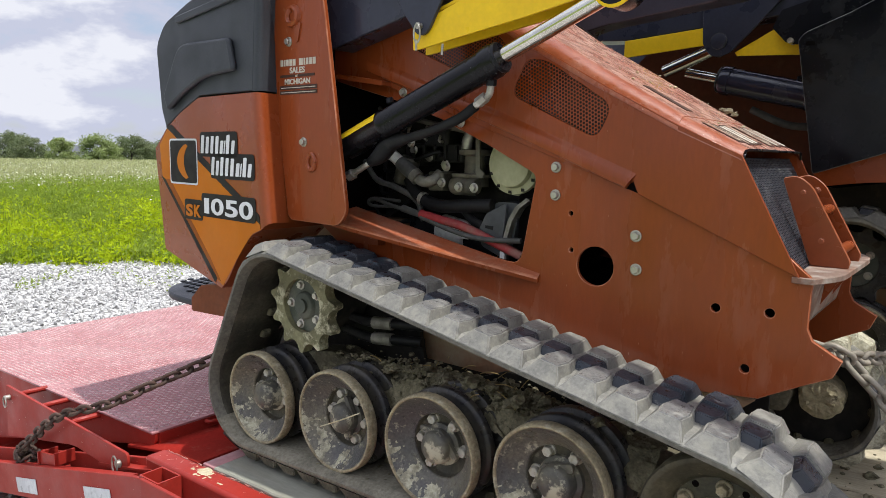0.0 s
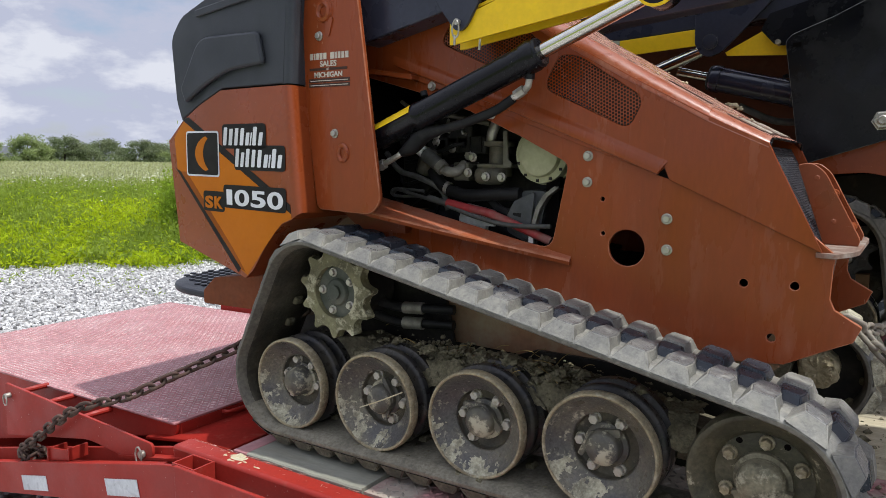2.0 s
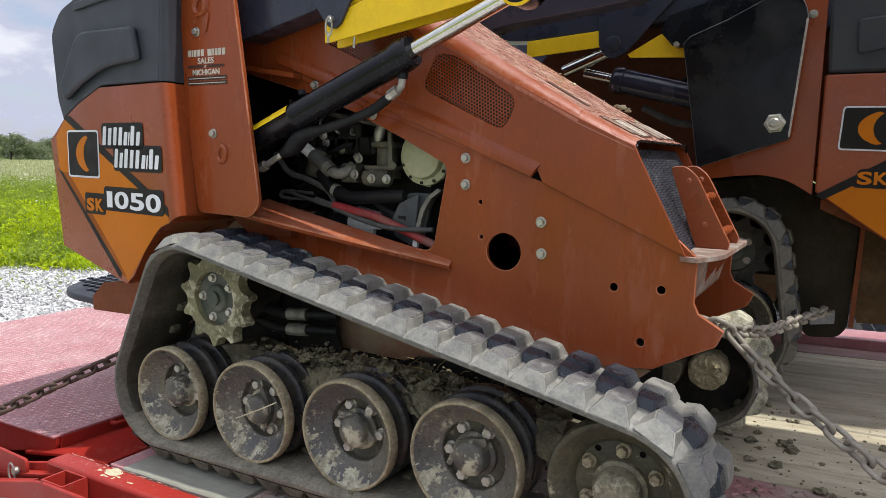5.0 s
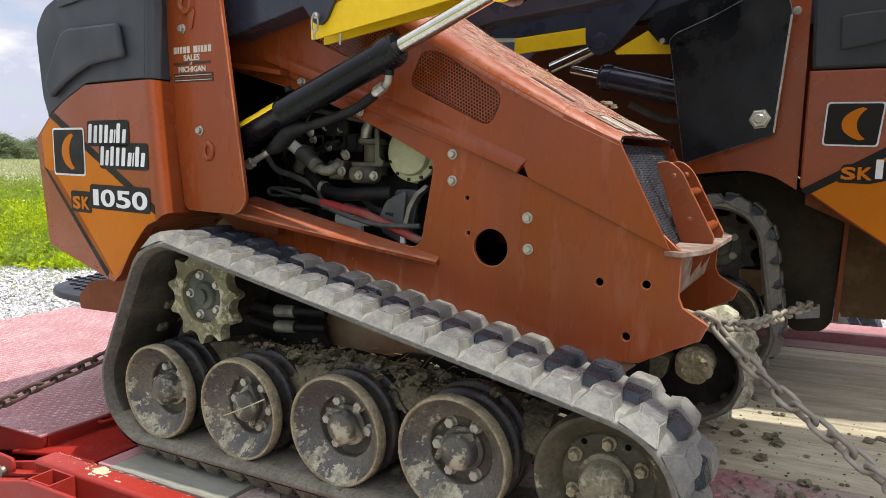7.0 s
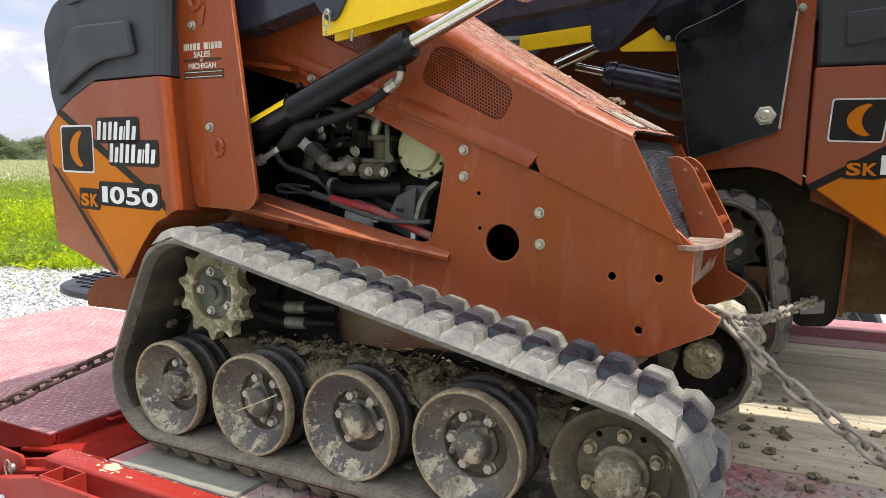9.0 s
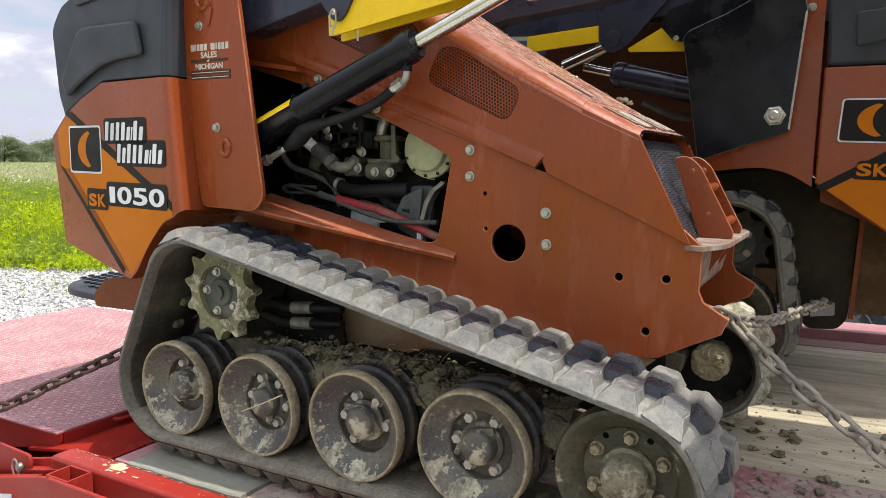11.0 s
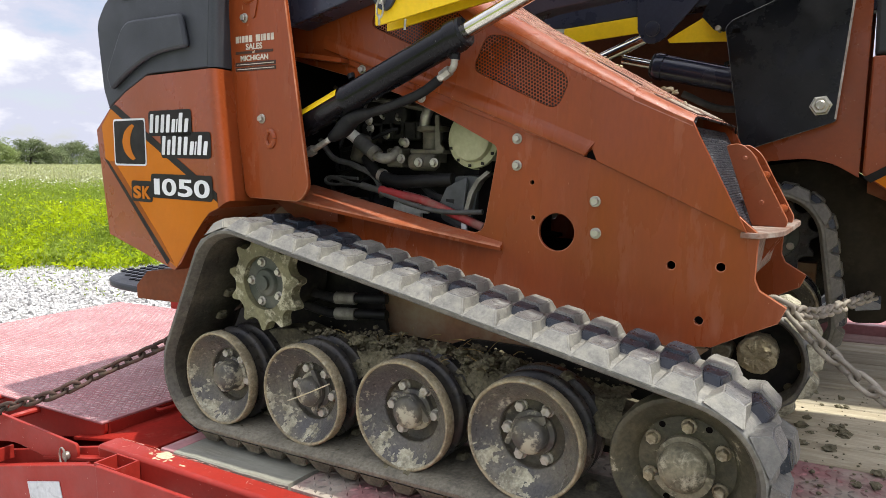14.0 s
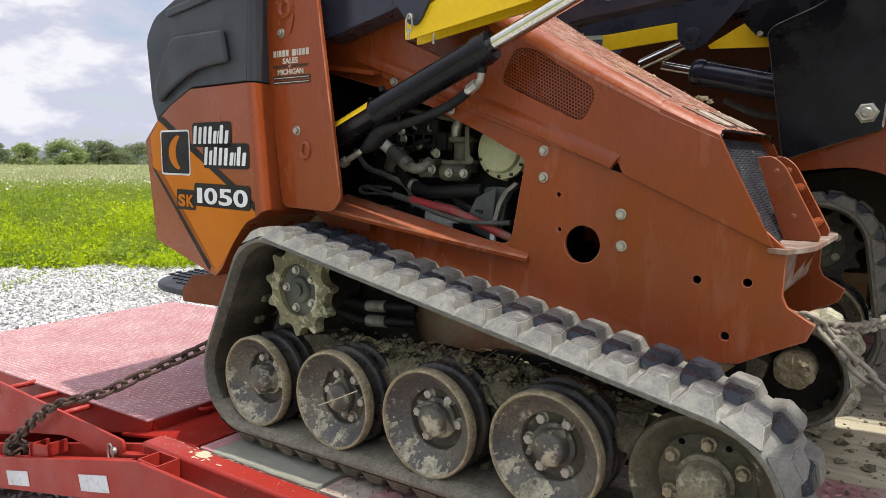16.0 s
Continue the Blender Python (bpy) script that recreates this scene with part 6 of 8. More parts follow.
    crumbs += [(1.012, 0.772, 1.752, 0.013), (1.030, 0.774, 1.744, 0.010), (0.998, 0.772, 1.757, 0.008)]
    clods("hood_debris", crumbs, "", loader, "splat")
    # nose: radiator screen behind its frame
    a, b = Vector((1.190, 0, 1.636)), Vector((1.318, 0, 1.405))
    w = (b - a).normalized()
    out = Vector((-w.z, 0, w.x)) * -1
    if out.x < 0:
        out = -out
    bm = bmesh.new()
    core = [bm.verts.new(p) for p in ((a - out * 0.045) + Vector((0, 0.285, 0)), (b - out * 0.045) + Vector((0, 0.285, 0)), (b - out * 0.045) + Vector((0, 0.775, 0)), (a - out * 0.045) + Vector((0, 0.775, 0)))]
    bm.faces.new(core)
    part("radiator", bm, M["fins"], loader, smooth=0)
    bm = bmesh.new()
    L, W, cell = (b - a).length, 0.49, 0.0125
    o = a - out * 0.018 + Vector((0, 0.285, 0))

    def strand(u0, v0, u1, v1):
        p, q = o + w * u0 + Vector((0, v0, 0)), o + w * u1 + Vector((0, v1, 0))
        side = (q - p).cross(out).normalized() * 0.0017
        f = [bm.verts.new(x) for x in (p - side, q - side, q + side, p + side)]
        g = [bm.verts.new(v.co - out * 0.003) for v in f]
        bm.faces.new(f)
        bm.faces.new((f[0], f[1], g[1], g[0]))
        bm.faces.new((f[2], f[3], g[3], g[2]))

    s = -L
    while s < W:
        v0, v1 = max(s, 0), min(s + L, W)
        if v1 > v0:
            strand((v0 - s), v0, (v1 - s), v1)
            strand(L - (v0 - s), v0, L - (v1 - s), v1)
        s += cell
    part("grille_mesh", bm, M["mesh_black"], loader, "dusty black expanded-metal radiator screen", smooth=0)
    part("hood_lip", tube([a + Vector((0.007, 0.2665, -0.012)), a + Vector((0.008, 0.276, -0.002)), a + Vector((0.009, 0.300, 0.0065)), a + Vector((0.009, 0.53, 0.0075)), a + Vector((0.009, 0.760, 0.0065)), a + Vector((0.008, 0.784, -0.002)), a + Vector((0.007, 0.7935, -0.012))], 0.0028, 8), M["black_paint"], loader, "black rubber edge")
    # shelf and guard
    shelf = rounded([(1.304, 0.262), (1.342, 0.262), (1.380, 0.35), (1.386, 0.71), (1.340, 0.798), (1.290, 0.798)], [0, 0.01, 0.05, 0.05, 0.01, 0], 5)
    sh = part("nose_shelf", plate(shelf, 1.400, 1.388, place=lambda x, y, z: (x, z, y)), M["shelf_dust"], loader, "dusty orange nose shelf", bevel=0.0015)
    guard = rounded([(1.232, 1.586), (1.262, 1.592), (1.292, 1.570), (1.376, 1.415), (1.372, 1.400), (1.300, 1.400)], [0.008, 0.02, 0.03, 0.012, 0, 0], 5)
    for y in (0.452, 0.600):
        g = part("guard_plate", plate(guard, y, y + 0.010), M["paint"], sh, bevel=0.0015, edge=M["paint_edge"])
    for x, z in ((1.305, 1.515), (1.350, 1.435)):
        part("guard_tube", cyl((x, 0.40 + 0.05, z), (x, 0.612, z), 0.011, segs=14), M["paint"], sh)
    for y in (0.455, 0.600):
        part("shelf_gusset", plate([(1.334, 1.386), (1.366, 1.386), (1.326, 1.318)], y, y + 0.008), M["paint"], sh)
        for x, z in ((1.276, 1.556), (1.318, 1.455)):
            piece("guard_bolt", GUARD_BOLT, facing((x, y - 0.001, z), (0, -1, 0), x * 7), sh)
    part("nose_plate", plate([(1.336, 1.392), (1.326, 1.392), (1.300, 1.285), (1.310, 1.28)], 0.285, 0.775), M["shelf_dust"], loader)
    part("nose_floor", plate([(1.312, 1.285), (1.302, 1.290), (1.10, 1.115), (1.11, 1.105)], 0.285, 0.775), M["engine"], loader)


hood()


def panel_y(x):
    return 0.020 - 0.0875 * x


def rolled_corner(z0, z1, fold, name, material, parent, inset=0.0, foot=None):
    """The flank's front edge, rolled in towards the tower. fold(z): where the bend lies."""
    for far in (False, True):
        bm = bmesh.new()
        rows = []
        for i in range(11):
            z = z0 + (z1 - z0) * i / 10
            f, t = fold(z), -0.026 - (z - 1.55) * 0.108
            p0, p1, p2 = Vector((f - 0.032, panel_y(f - 0.032))), Vector((f, panel_y(f))), Vector((t, 0.135))
            d = (p2 - p1).normalized()
            e = p1 + d * 0.026
            row = [p0 * (1 - k) ** 2 + p1 * 2 * k * (1 - k) + e * k * k for k in [n / 8 for n in range(9)]] + [p2]
            rows.append([bm.verts.new((q.x, 2 * YC - q.y - inset if far else q.y + inset, z + (foot(q.x) - z0) * (1 - i / 10) if foot else z)) for q in row])
        for a, b in zip(rows, rows[1:]):
            for k in range(len(a) - 1):
                bm.faces.new((a[k], a[k + 1], b[k + 1], b[k]))
        part(name, bm, material, parent, smooth=60)


def panel_fold(z):
    return -0.002 - (z - 1.43) * 0.09


def cowl_fold(z):
    return -0.0345 + (z - 1.79) * 0.08


def rear_body():
    def wrap(inset=0.0):
        return lambda x, y, z: (x, panel_y(x) + inset if y == 0 else 2 * YC - panel_y(x) - inset, z)
    main = [(-0.691, 1.627), (-0.640, 1.282), (-0.262, 1.198), (-0.225, 1.225), (-0.165, 1.300), (-0.120, 1.350), (-0.075, 1.384), (-0.0313, 1.400), (-0.0661, 1.787), (-0.374, 1.786), (-0.500, 1.742), (-0.600, 1.694)]
    bm = plate(main, 0, 1, place=wrap())
    rp = part("rear_panel", bm, M["paint"], loader)
    rolled_corner(1.400, 1.787, panel_fold, "panel_corner", M["paint"], rp, foot=lambda x: 1.400 + min(0.028, max(0, 0.7 * (x + 0.0313))))
    cowl = rounded([(-0.612, 1.700), (-0.500, 1.748), (-0.374, 1.792), (-0.0664, 1.7915), (-0.040, 2.122), (-0.42, 2.085), (-0.600, 2.035), (-0.664, 1.970), (-0.640, 1.760)], [0, 0, 0, 0, 0, 0.03, 0.03, 0.03, 0.02])
    bm = plate(cowl, 0, 1, place=wrap(0.004))
    cw = part("cowl", bm, M["plastic"], loader, "matt black moulded plastic cowl", bevel=0.004)
    rolled_corner(1.7915, 2.122, cowl_fold, "cowl_corner", M["plastic"], cw, 0.004)
    emboss = rounded([(-0.585, 1.800), (-0.470, 1.955), (-0.165, 1.946), (-0.140, 1.852), (-0.325, 1.843), (-0.470, 1.795), (-0.560, 1.752)], [0.01, 0.05, 0.015, 0.015, 0.06, 0.05, 0.01], 5)
    for far in (False, True):
        pl = (lambda x, y, z: (x, panel_y(x) + y, z)) if not far else (lambda x, y, z: (x, 2 * YC - panel_y(x) - y, z))
        part("moulded_step", plate(emboss, -0.017, 0.003, place=pl), M["plastic"], cw, bevel=0.009)
        rib = rounded([(-0.50, 2.045), (-0.10, 2.075), (-0.10, 2.052), (-0.50, 2.022)], 0.008)
        part("moulded_rib", plate(rib, -0.006, 0.003, place=pl), M["plastic"], cw, bevel=0.003)
    # added near-black panels: shade filling the body in place of real depth
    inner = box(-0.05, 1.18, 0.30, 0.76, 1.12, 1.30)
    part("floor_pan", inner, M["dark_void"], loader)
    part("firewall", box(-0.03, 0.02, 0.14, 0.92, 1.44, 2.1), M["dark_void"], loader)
    # operator's platform
    pf = [(-0.60, 0.175), (-0.60, 0.885)]
    for i in range(25):
        a = math.pi / 2 + math.pi * i / 24
        c, s = math.cos(a), math.sin(a)
        pf.append((-0.68 - 0.335 * abs(c) ** 0.8, 0.53 + 0.355 * math.copysign(abs(s) ** 0.75, s)))
    bm = plate(pf, 1.060, 1.083, place=lambda x, y, z: (x, z, y))
    op = part("operator_platform", bm, M["plastic"], loader, "black oval tread platform", bevel=0.006)
    stud = mesh_of("tread_stud", lathe([(0.014, 0), (0.014, 0.003), (0.010, 0.006), (0, 0.006)], Matrix(), 10), M["black_paint"])
    for i in range(12):
        for j in range(15):
            x, y = -1.045 + 0.038 * i + (0.019 if j % 2 else 0), 0.215 + 0.044 * j
            if in_polygon([(-1.01, 0.34), (-0.65, 0.20), (-0.65, 0.86), (-1.01, 0.72)], x, y):
                piece("tread_stud", stud, Matrix.Translation((x, y, 1.083)), op)
    bk = plate(rounded([(-0.648, 1.050), (-0.648, 1.092), (-0.585, 1.146), (-0.33, 1.185), (-0.33, 1.058), (-0.643, 1.044)], 0.006), 0.172, 0.888)
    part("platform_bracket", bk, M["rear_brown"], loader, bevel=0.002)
    part("tail_box", box(-0.55, 0.15, 0.30, 0.76, 1.12, 1.42), M["frame_low"], loader)


rear_body()


def decals(machine, put, far):
    """put(x, y_off, z) lays the print on the panel; far: the other flank, whose prints read the other way."""
    def print_(name, pts, material, off, label=""):
        return part(name, plate(pts, -off * 0.45, -off * 0.45 + 0.0007, place=put), material, machine, label, smooth=0)
    print_("stripe_field", [(-0.655, 1.640), (-0.592, 1.694), (-0.0345, 1.4180), (-0.0325, 1.402), (-0.076, 1.386), (-0.10, 1.3655), (-0.165, 1.302), (-0.252, 1.208), (-0.300, 1.228), (-0.640, 1.525)], M["decal_orange"], 0.0016, "bright orange decal")
    print_("stripe_shade", [(-0.640, 1.525), (-0.300, 1.228), (-0.262, 1.218), (-0.330, 1.290), (-0.585, 1.525)], M["decal_red"], 0.0026)
    print_("dark_stripe", [(-0.604, 1.700), (-0.562, 1.706), (-0.037, 1.4425), (-0.0345, 1.416)], M["decal_black"], 0.0026)
    print_("dark_stripe", [(-0.650, 1.536), (-0.622, 1.526), (-0.284, 1.226), (-0.300, 1.212)], M["decal_black"], 0.0036)


def near_put(x, y, z):
    return (x, panel_y(x) + y, z)


def far_put(x, y, z):
    return (x, 2 * YC - panel_y(x) - y, z)


def flank_prints(machine, put, flank):
    """Badge, word bars and model number. flank: 1 where x grows to the reader's right, else -1."""
    def sheet(name, pts, material, off, label=""):
        return part(name, plate(pts, -off * 0.45, -off * 0.45 + 0.0007, place=put), material, machine, label, smooth=0)
    bx = -0.580 if flank > 0 else -0.070
    X = (lambda u: bx + u) if flank > 0 else (lambda u: bx - u)
    q = lambda x0, x1, z0, z1, r=0.006, sk=0.0: rounded([(X(x0 - sk), z0), (X(x1 - sk), z0), (X(x1), z1), (X(x0), z1)], r, 3)
    sheet("badge_border", q(0.0, 0.190, 1.512, 1.660, 0.012), M["decal_white"], 0.0046, "white-edged black square badge")
    sheet("badge", q(0.006, 0.184, 1.518, 1.654, 0.010), M["decal_black"], 0.0056)
    moon = []
    for i in range(15):
        a = radians(112 + i * 9.6)
        moon.append((X(0.152 + 0.098 * math.cos(a)), 1.586 + 0.060 * math.sin(a) * 1.02))
    for i in range(15):
        a = radians(232 - i * 7.4)
        moon.append((X(0.176 + 0.076 * math.cos(a)), 1.586 + 0.064 * math.sin(a)))
    sheet("badge_crescent", moon, M["decal_orange"], 0.0066, "orange crescent")
    for word, x0, z0, w, h in ((0, 0.222, 1.614, 0.200, 0.056), (1, 0.284, 1.548, 0.228, 0.056)):
        sheet("word_ground", q(x0 - 0.012, x0 + w + 0.012, z0 - 0.010, z0 + h + 0.010, 0.014), M["decal_black"], 0.0046)
        # upright strokes (offset, width, height) in place of the letters
        strokes = ((0.00, 0.09, 1.0), (0.15, 0.09, 0.92), (0.30, 0.085, 0.95), (0.445, 0.09, 0.94), (0.585, 0.085, 0.70), (0.70, 0.03, 0.70), (0.765, 0.09, 1.0), (0.91, 0.09, 0.70)) if word == 0 else \
                  ((0.00, 0.075, 1.0), (0.12, 0.07, 0.8), (0.235, 0.075, 1.0), (0.365, 0.075, 0.95), (0.495, 0.08, 0.94), (0.63, 0.08, 0.70), (0.735, 0.03, 0.70), (0.80, 0.08, 1.0), (0.92, 0.08, 0.70))
        for u, ww, t in strokes:
            sheet("word_bar", q(x0 + u * w, x0 + (u + ww) * w, z0, z0 + h * t, 0.004, 0.008), M["decal_white"], 0.0060)
    def text(name, body, x, z, size, width, material, off, bold):
        p = Vector(put(X(x), -off * 0.45, z))
        p2 = Vector(put(X(x + width), -off * 0.45, z))
        yaw = math.atan2(p2.y - p.y, p2.x - p.x)
        m = Matrix.Translation(p) @ Matrix.Rotation(yaw, 4, "Z") @ Matrix.Rotation(math.pi / 2, 4, "X")
        words(name, body, material, m, size, machine, width, bold)
    sheet("number_ground", q(0.095, 0.215, 1.400, 1.466, 0.012), M["decal_black"], 0.0046)
    sheet("number_ground", q(0.210, 0.526, 1.416, 1.490, 0.014), M["decal_black"], 0.0050)
    for k, c in enumerate("SK"):
        text("model_letter", c, 0.107 + 0.053 * k, 1.412, 0.052, 0.046, M["decal_orange"], 0.0072, 0.0022)
    for c, x, w in (("1", 0.229, 0.030), ("0", 0.272, 0.076), ("5", 0.356, 0.074), ("0", 0.438, 0.076)):
        text("model_digit", c, x, 1.427, 0.070, w, M["decal_white"], 0.0072, 0.0004 if c == "1" else 0.0016)


decals(loader, near_put, False)
decals(loader, far_put, True)
flank_prints(loader, near_put, 1)


def dealer_print():
    y = 0.0965
    def sheet(x0, x1, z0, z1, material, off, name="print_bar"):
        part(name, plate([(x0, z0), (x1, z0), (x1, z1), (x0, z1)], y - off, y - off + 0.001), material, loader, smooth=0)
    x = -0.026
    for w in (0.012, 0.006, 0.010, 0.011, 0.012, 0, 0.016, 0.006, 0.010, 0.011, 0.012):
        if w:
            sheet(x, x + w, 1.862, 1.880, M["decal_cream"], 0.0)
        x += (w or 0.008) + 0.0035
    m = lambda px, pz: Matrix.Translation((px, y, pz)) @ Matrix.Rotation(math.pi / 2, 4, "X")
    words("dealer_word", "SALES", M["decal_cream"], m(0.014, 1.842), 0.022, loader, 0.064, 0.0006)
    sheet(-0.028, 0.036, 1.831, 1.838, M["decal_dark"], 0.0)
    sheet(0.050, 0.118, 1.831, 1.838, M["decal_dark"], 0.0)
    words("dealer_word", "of", M["decal_cream"], m(0.038, 1.831), 0.010, loader, 0.010, 0.0002)
    words("dealer_word", "MICHIGAN", M["decal_cream"], m(-0.008, 1.812), 0.020, loader, 0.108, 0.0006)
    sheet(-0.030, 0.128, 1.797, 1.808, M["decal_dark"], 0.0)
    sheet(-0.030, 0.128, 1.784, 1.794, M["decal_dark"], 0.0)
    sheet(-0.024, 0.122, 1.801, 1.803, M["decal_cream"], 0.0006)
    sheet(-0.024, 0.122, 1.788, 1.790, M["decal_cream"], 0.0006)


dealer_print()

# ---- first machine: loader arm, lift cylinder, engine bay ----
CYL_A, CYL_B = Vector((0.080, 0.158, 1.599)), Vector((0.684, 0.150, 1.842))


def lift_cylinder(machine, a, b, rod_len, r, rod_r, yellow=True, skin="barrel_black"):
    d = (b - a).normalized()
    L = (b - a).length
    m, _ = frame_to(a, b)
    barrel = part("cylinder_barrel", lathe([(0, 0), (r, 0), (r, L * 0.40), (r * 1.06, L * 0.405), (r * 1.06, L * 0.425), (r, L * 0.43), (r, L - 0.035), (r * 1.10, L - 0.033), (r * 1.10, L - 0.010), (r * 1.0, L), (rod_r, L), (0, L)], m, 32), M[skin], machine, "glossy black hydraulic cylinder")
    part("gland_ring", lathe([(r * 1.0, L), (r * 1.02, L + 0.004), (r * 0.94, L + 0.010), (rod_r, L + 0.010)], m, 32), M["black_paint"], barrel)
    part("cylinder_rod", cyl(b + d * 0.004, b + d * rod_len, rod_r, segs=24), M["chrome"], machine, "polished chrome rod")
    if yellow:
        tag = bmesh.new()
        rows = []
        for k in (0.18, 0.42):
            p = a.lerp(b, k)
            side = d.cross(Vector((0, 1, 0))).normalized()
            if side.z < 0:
                side = -side
            rows.append([tag.verts.new(p + (r + 0.0012) * (side * math.cos(t) + Vector((0, -1, 0)) * math.sin(t))) for t in (0.35, 0.65, 0.95, 1.25)])
        for k in range(3):
            tag.faces.new((rows[0][k], rows[1][k], rows[1][k + 1], rows[0][k + 1]))
        part("warning_tag", tag, M["yellow"], barrel, "yellow warning sticker")
    clip = a.lerp(b, 0.46) + Vector((-0.012, 0, r + 0.006))
    part("hose_clip", cyl(clip, clip + Vector((-0.004, 0, 0.012)), 0.010, segs=8), M["black_paint"], barrel)
    return barrel


def first_arm():
    lift_cylinder(loader, CYL_A, CYL_B, 0.30, 0.0365, 0.0185)
    d = (CYL_B - CYL_A).normalized()
    tip = CYL_B + d * 0.315
    boss = part("rod_eye", lathe([(0.020, -0.035), (0.040, -0.035), (0.043, -0.028), (0.043, 0.028), (0.040, 0.035), (0.020, 0.035)], facing(tip, (0, -1, 0)), 28), M["black_paint"], loader, "black rod eye")
    part("pivot_pin", lathe([(0, 0.045), (0.020, 0.045), (0.022, 0.038), (0.022, -0.04), (0, -0.04)], facing(tip, (0, -1, 0)), 20), M["steel"], boss)
    part("brass_bush", lathe([(0.041, 0.030), (0.046, 0.034), (0.046, 0.038), (0.040, 0.040)], facing(tip, (0, -1, 0)), 28), M["yellow"], boss, "worn brass ring")
    for far in (False, True):
        Y = lambda y: side_y(y, far)
        arm = plate(rounded([(-0.02, 2.36), (1.10, 2.42), (2.10, 2.62), (2.20, 2.50), (1.32, 2.20), (1.02, 2.060), (0.62, 2.02), (0.10, 1.905), (0.06, 1.965)], 0.02), Y(0.165), Y(0.250))
        part("loader_arm", arm, M["arm_black"], loader, "navy-black loader arm", bevel=0.004)
        br = plate(rounded([(0.36, 2.06), (0.405, 1.975), (0.452, 1.914), (0.474, 1.908), (0.492, 1.922), (0.55, 2.02), (0.60, 2.10)], [0, 0.01, 0.012, 0.01, 0.012, 0.01, 0]), Y(0.130), Y(0.140))
        part("lock_bracket", br, M["arm_black"], loader, bevel=0.0015)
    # bucket out of view, added and sized to cast the deck's shadow
    scoop = [(2.78, 2.385), (2.16, 2.365), (2.10, 2.40), (2.09, 2.80), (2.105, 2.80), (2.115, 2.41), (2.165, 2.380), (2.78, 2.397)]
    bk = part("bucket", plate(scoop, -0.160, 1.220), M["black_paint"], loader, "unseen black loader bucket, added to shade the deck", bevel=0.003)
    for y in (-0.172, 1.220):
        part("bucket_cheek", plate([(2.78, 2.385), (2.16, 2.365), (2.10, 2.40), (2.09, 2.80), (2.30, 2.74)], y, y + 0.012), M["black_paint"], bk)
    part("arm_cross_tube", cyl((2.08, 0.165, 2.52), (2.08, 0.895, 2.52), 0.05, segs=20), M["arm_black"], loader)
    # yellow arm lock: two flanges and a web
    out = [(0.432, 1.934), (0.433, 1.878), (0.448, 1.878), (0.76, 1.925), (1.02, 1.972), (1.02, 2.06), (0.70, 2.02)]
    lock = part("arm_lock", plate(out, 0.141, 0.148), M["yellow"], loader, "yellow steel arm lock", bevel=0.0015)
    part("lock_flange", plate([(x + 0.004, z - 0.006) for x, z in out], 0.186, 0.193), M["yellow"], lock)
    part("lock_web", plate([(0.44, 1.945), (0.70, 2.018), (1.02, 2.058), (1.02, 2.066), (0.70, 2.026), (0.44, 1.953)], 0.148, 0.186), M["yellow"], lock)
    pin = part("lock_pin", cyl((0.466, 0.118, 1.931), (0.466, 0.20, 1.931), 0.008, segs=14), M["steel"], loader, "zinc lock pin")
    part("clip_loop", tube([(0.466 + 0.010 * math.sin(t), 0.117, 1.916 + 0.022 * math.cos(t) - 0.004) for t in [i * 0.5236 for i in range(13)]], 0.0024, 6, 2), M["steel"], pin, "spring clip")
    part("clip_leg", tube([(0.464, 0.117, 1.898), (0.464, 0.117, 1.872)], 0.003, 6, 1), M["steel"], pin)
    part("clip_leg", tube([(0.520, 0.150, 1.888), (0.518, 0.150, 1.862)], 0.003, 6, 1), M["steel"], pin)


first_arm()


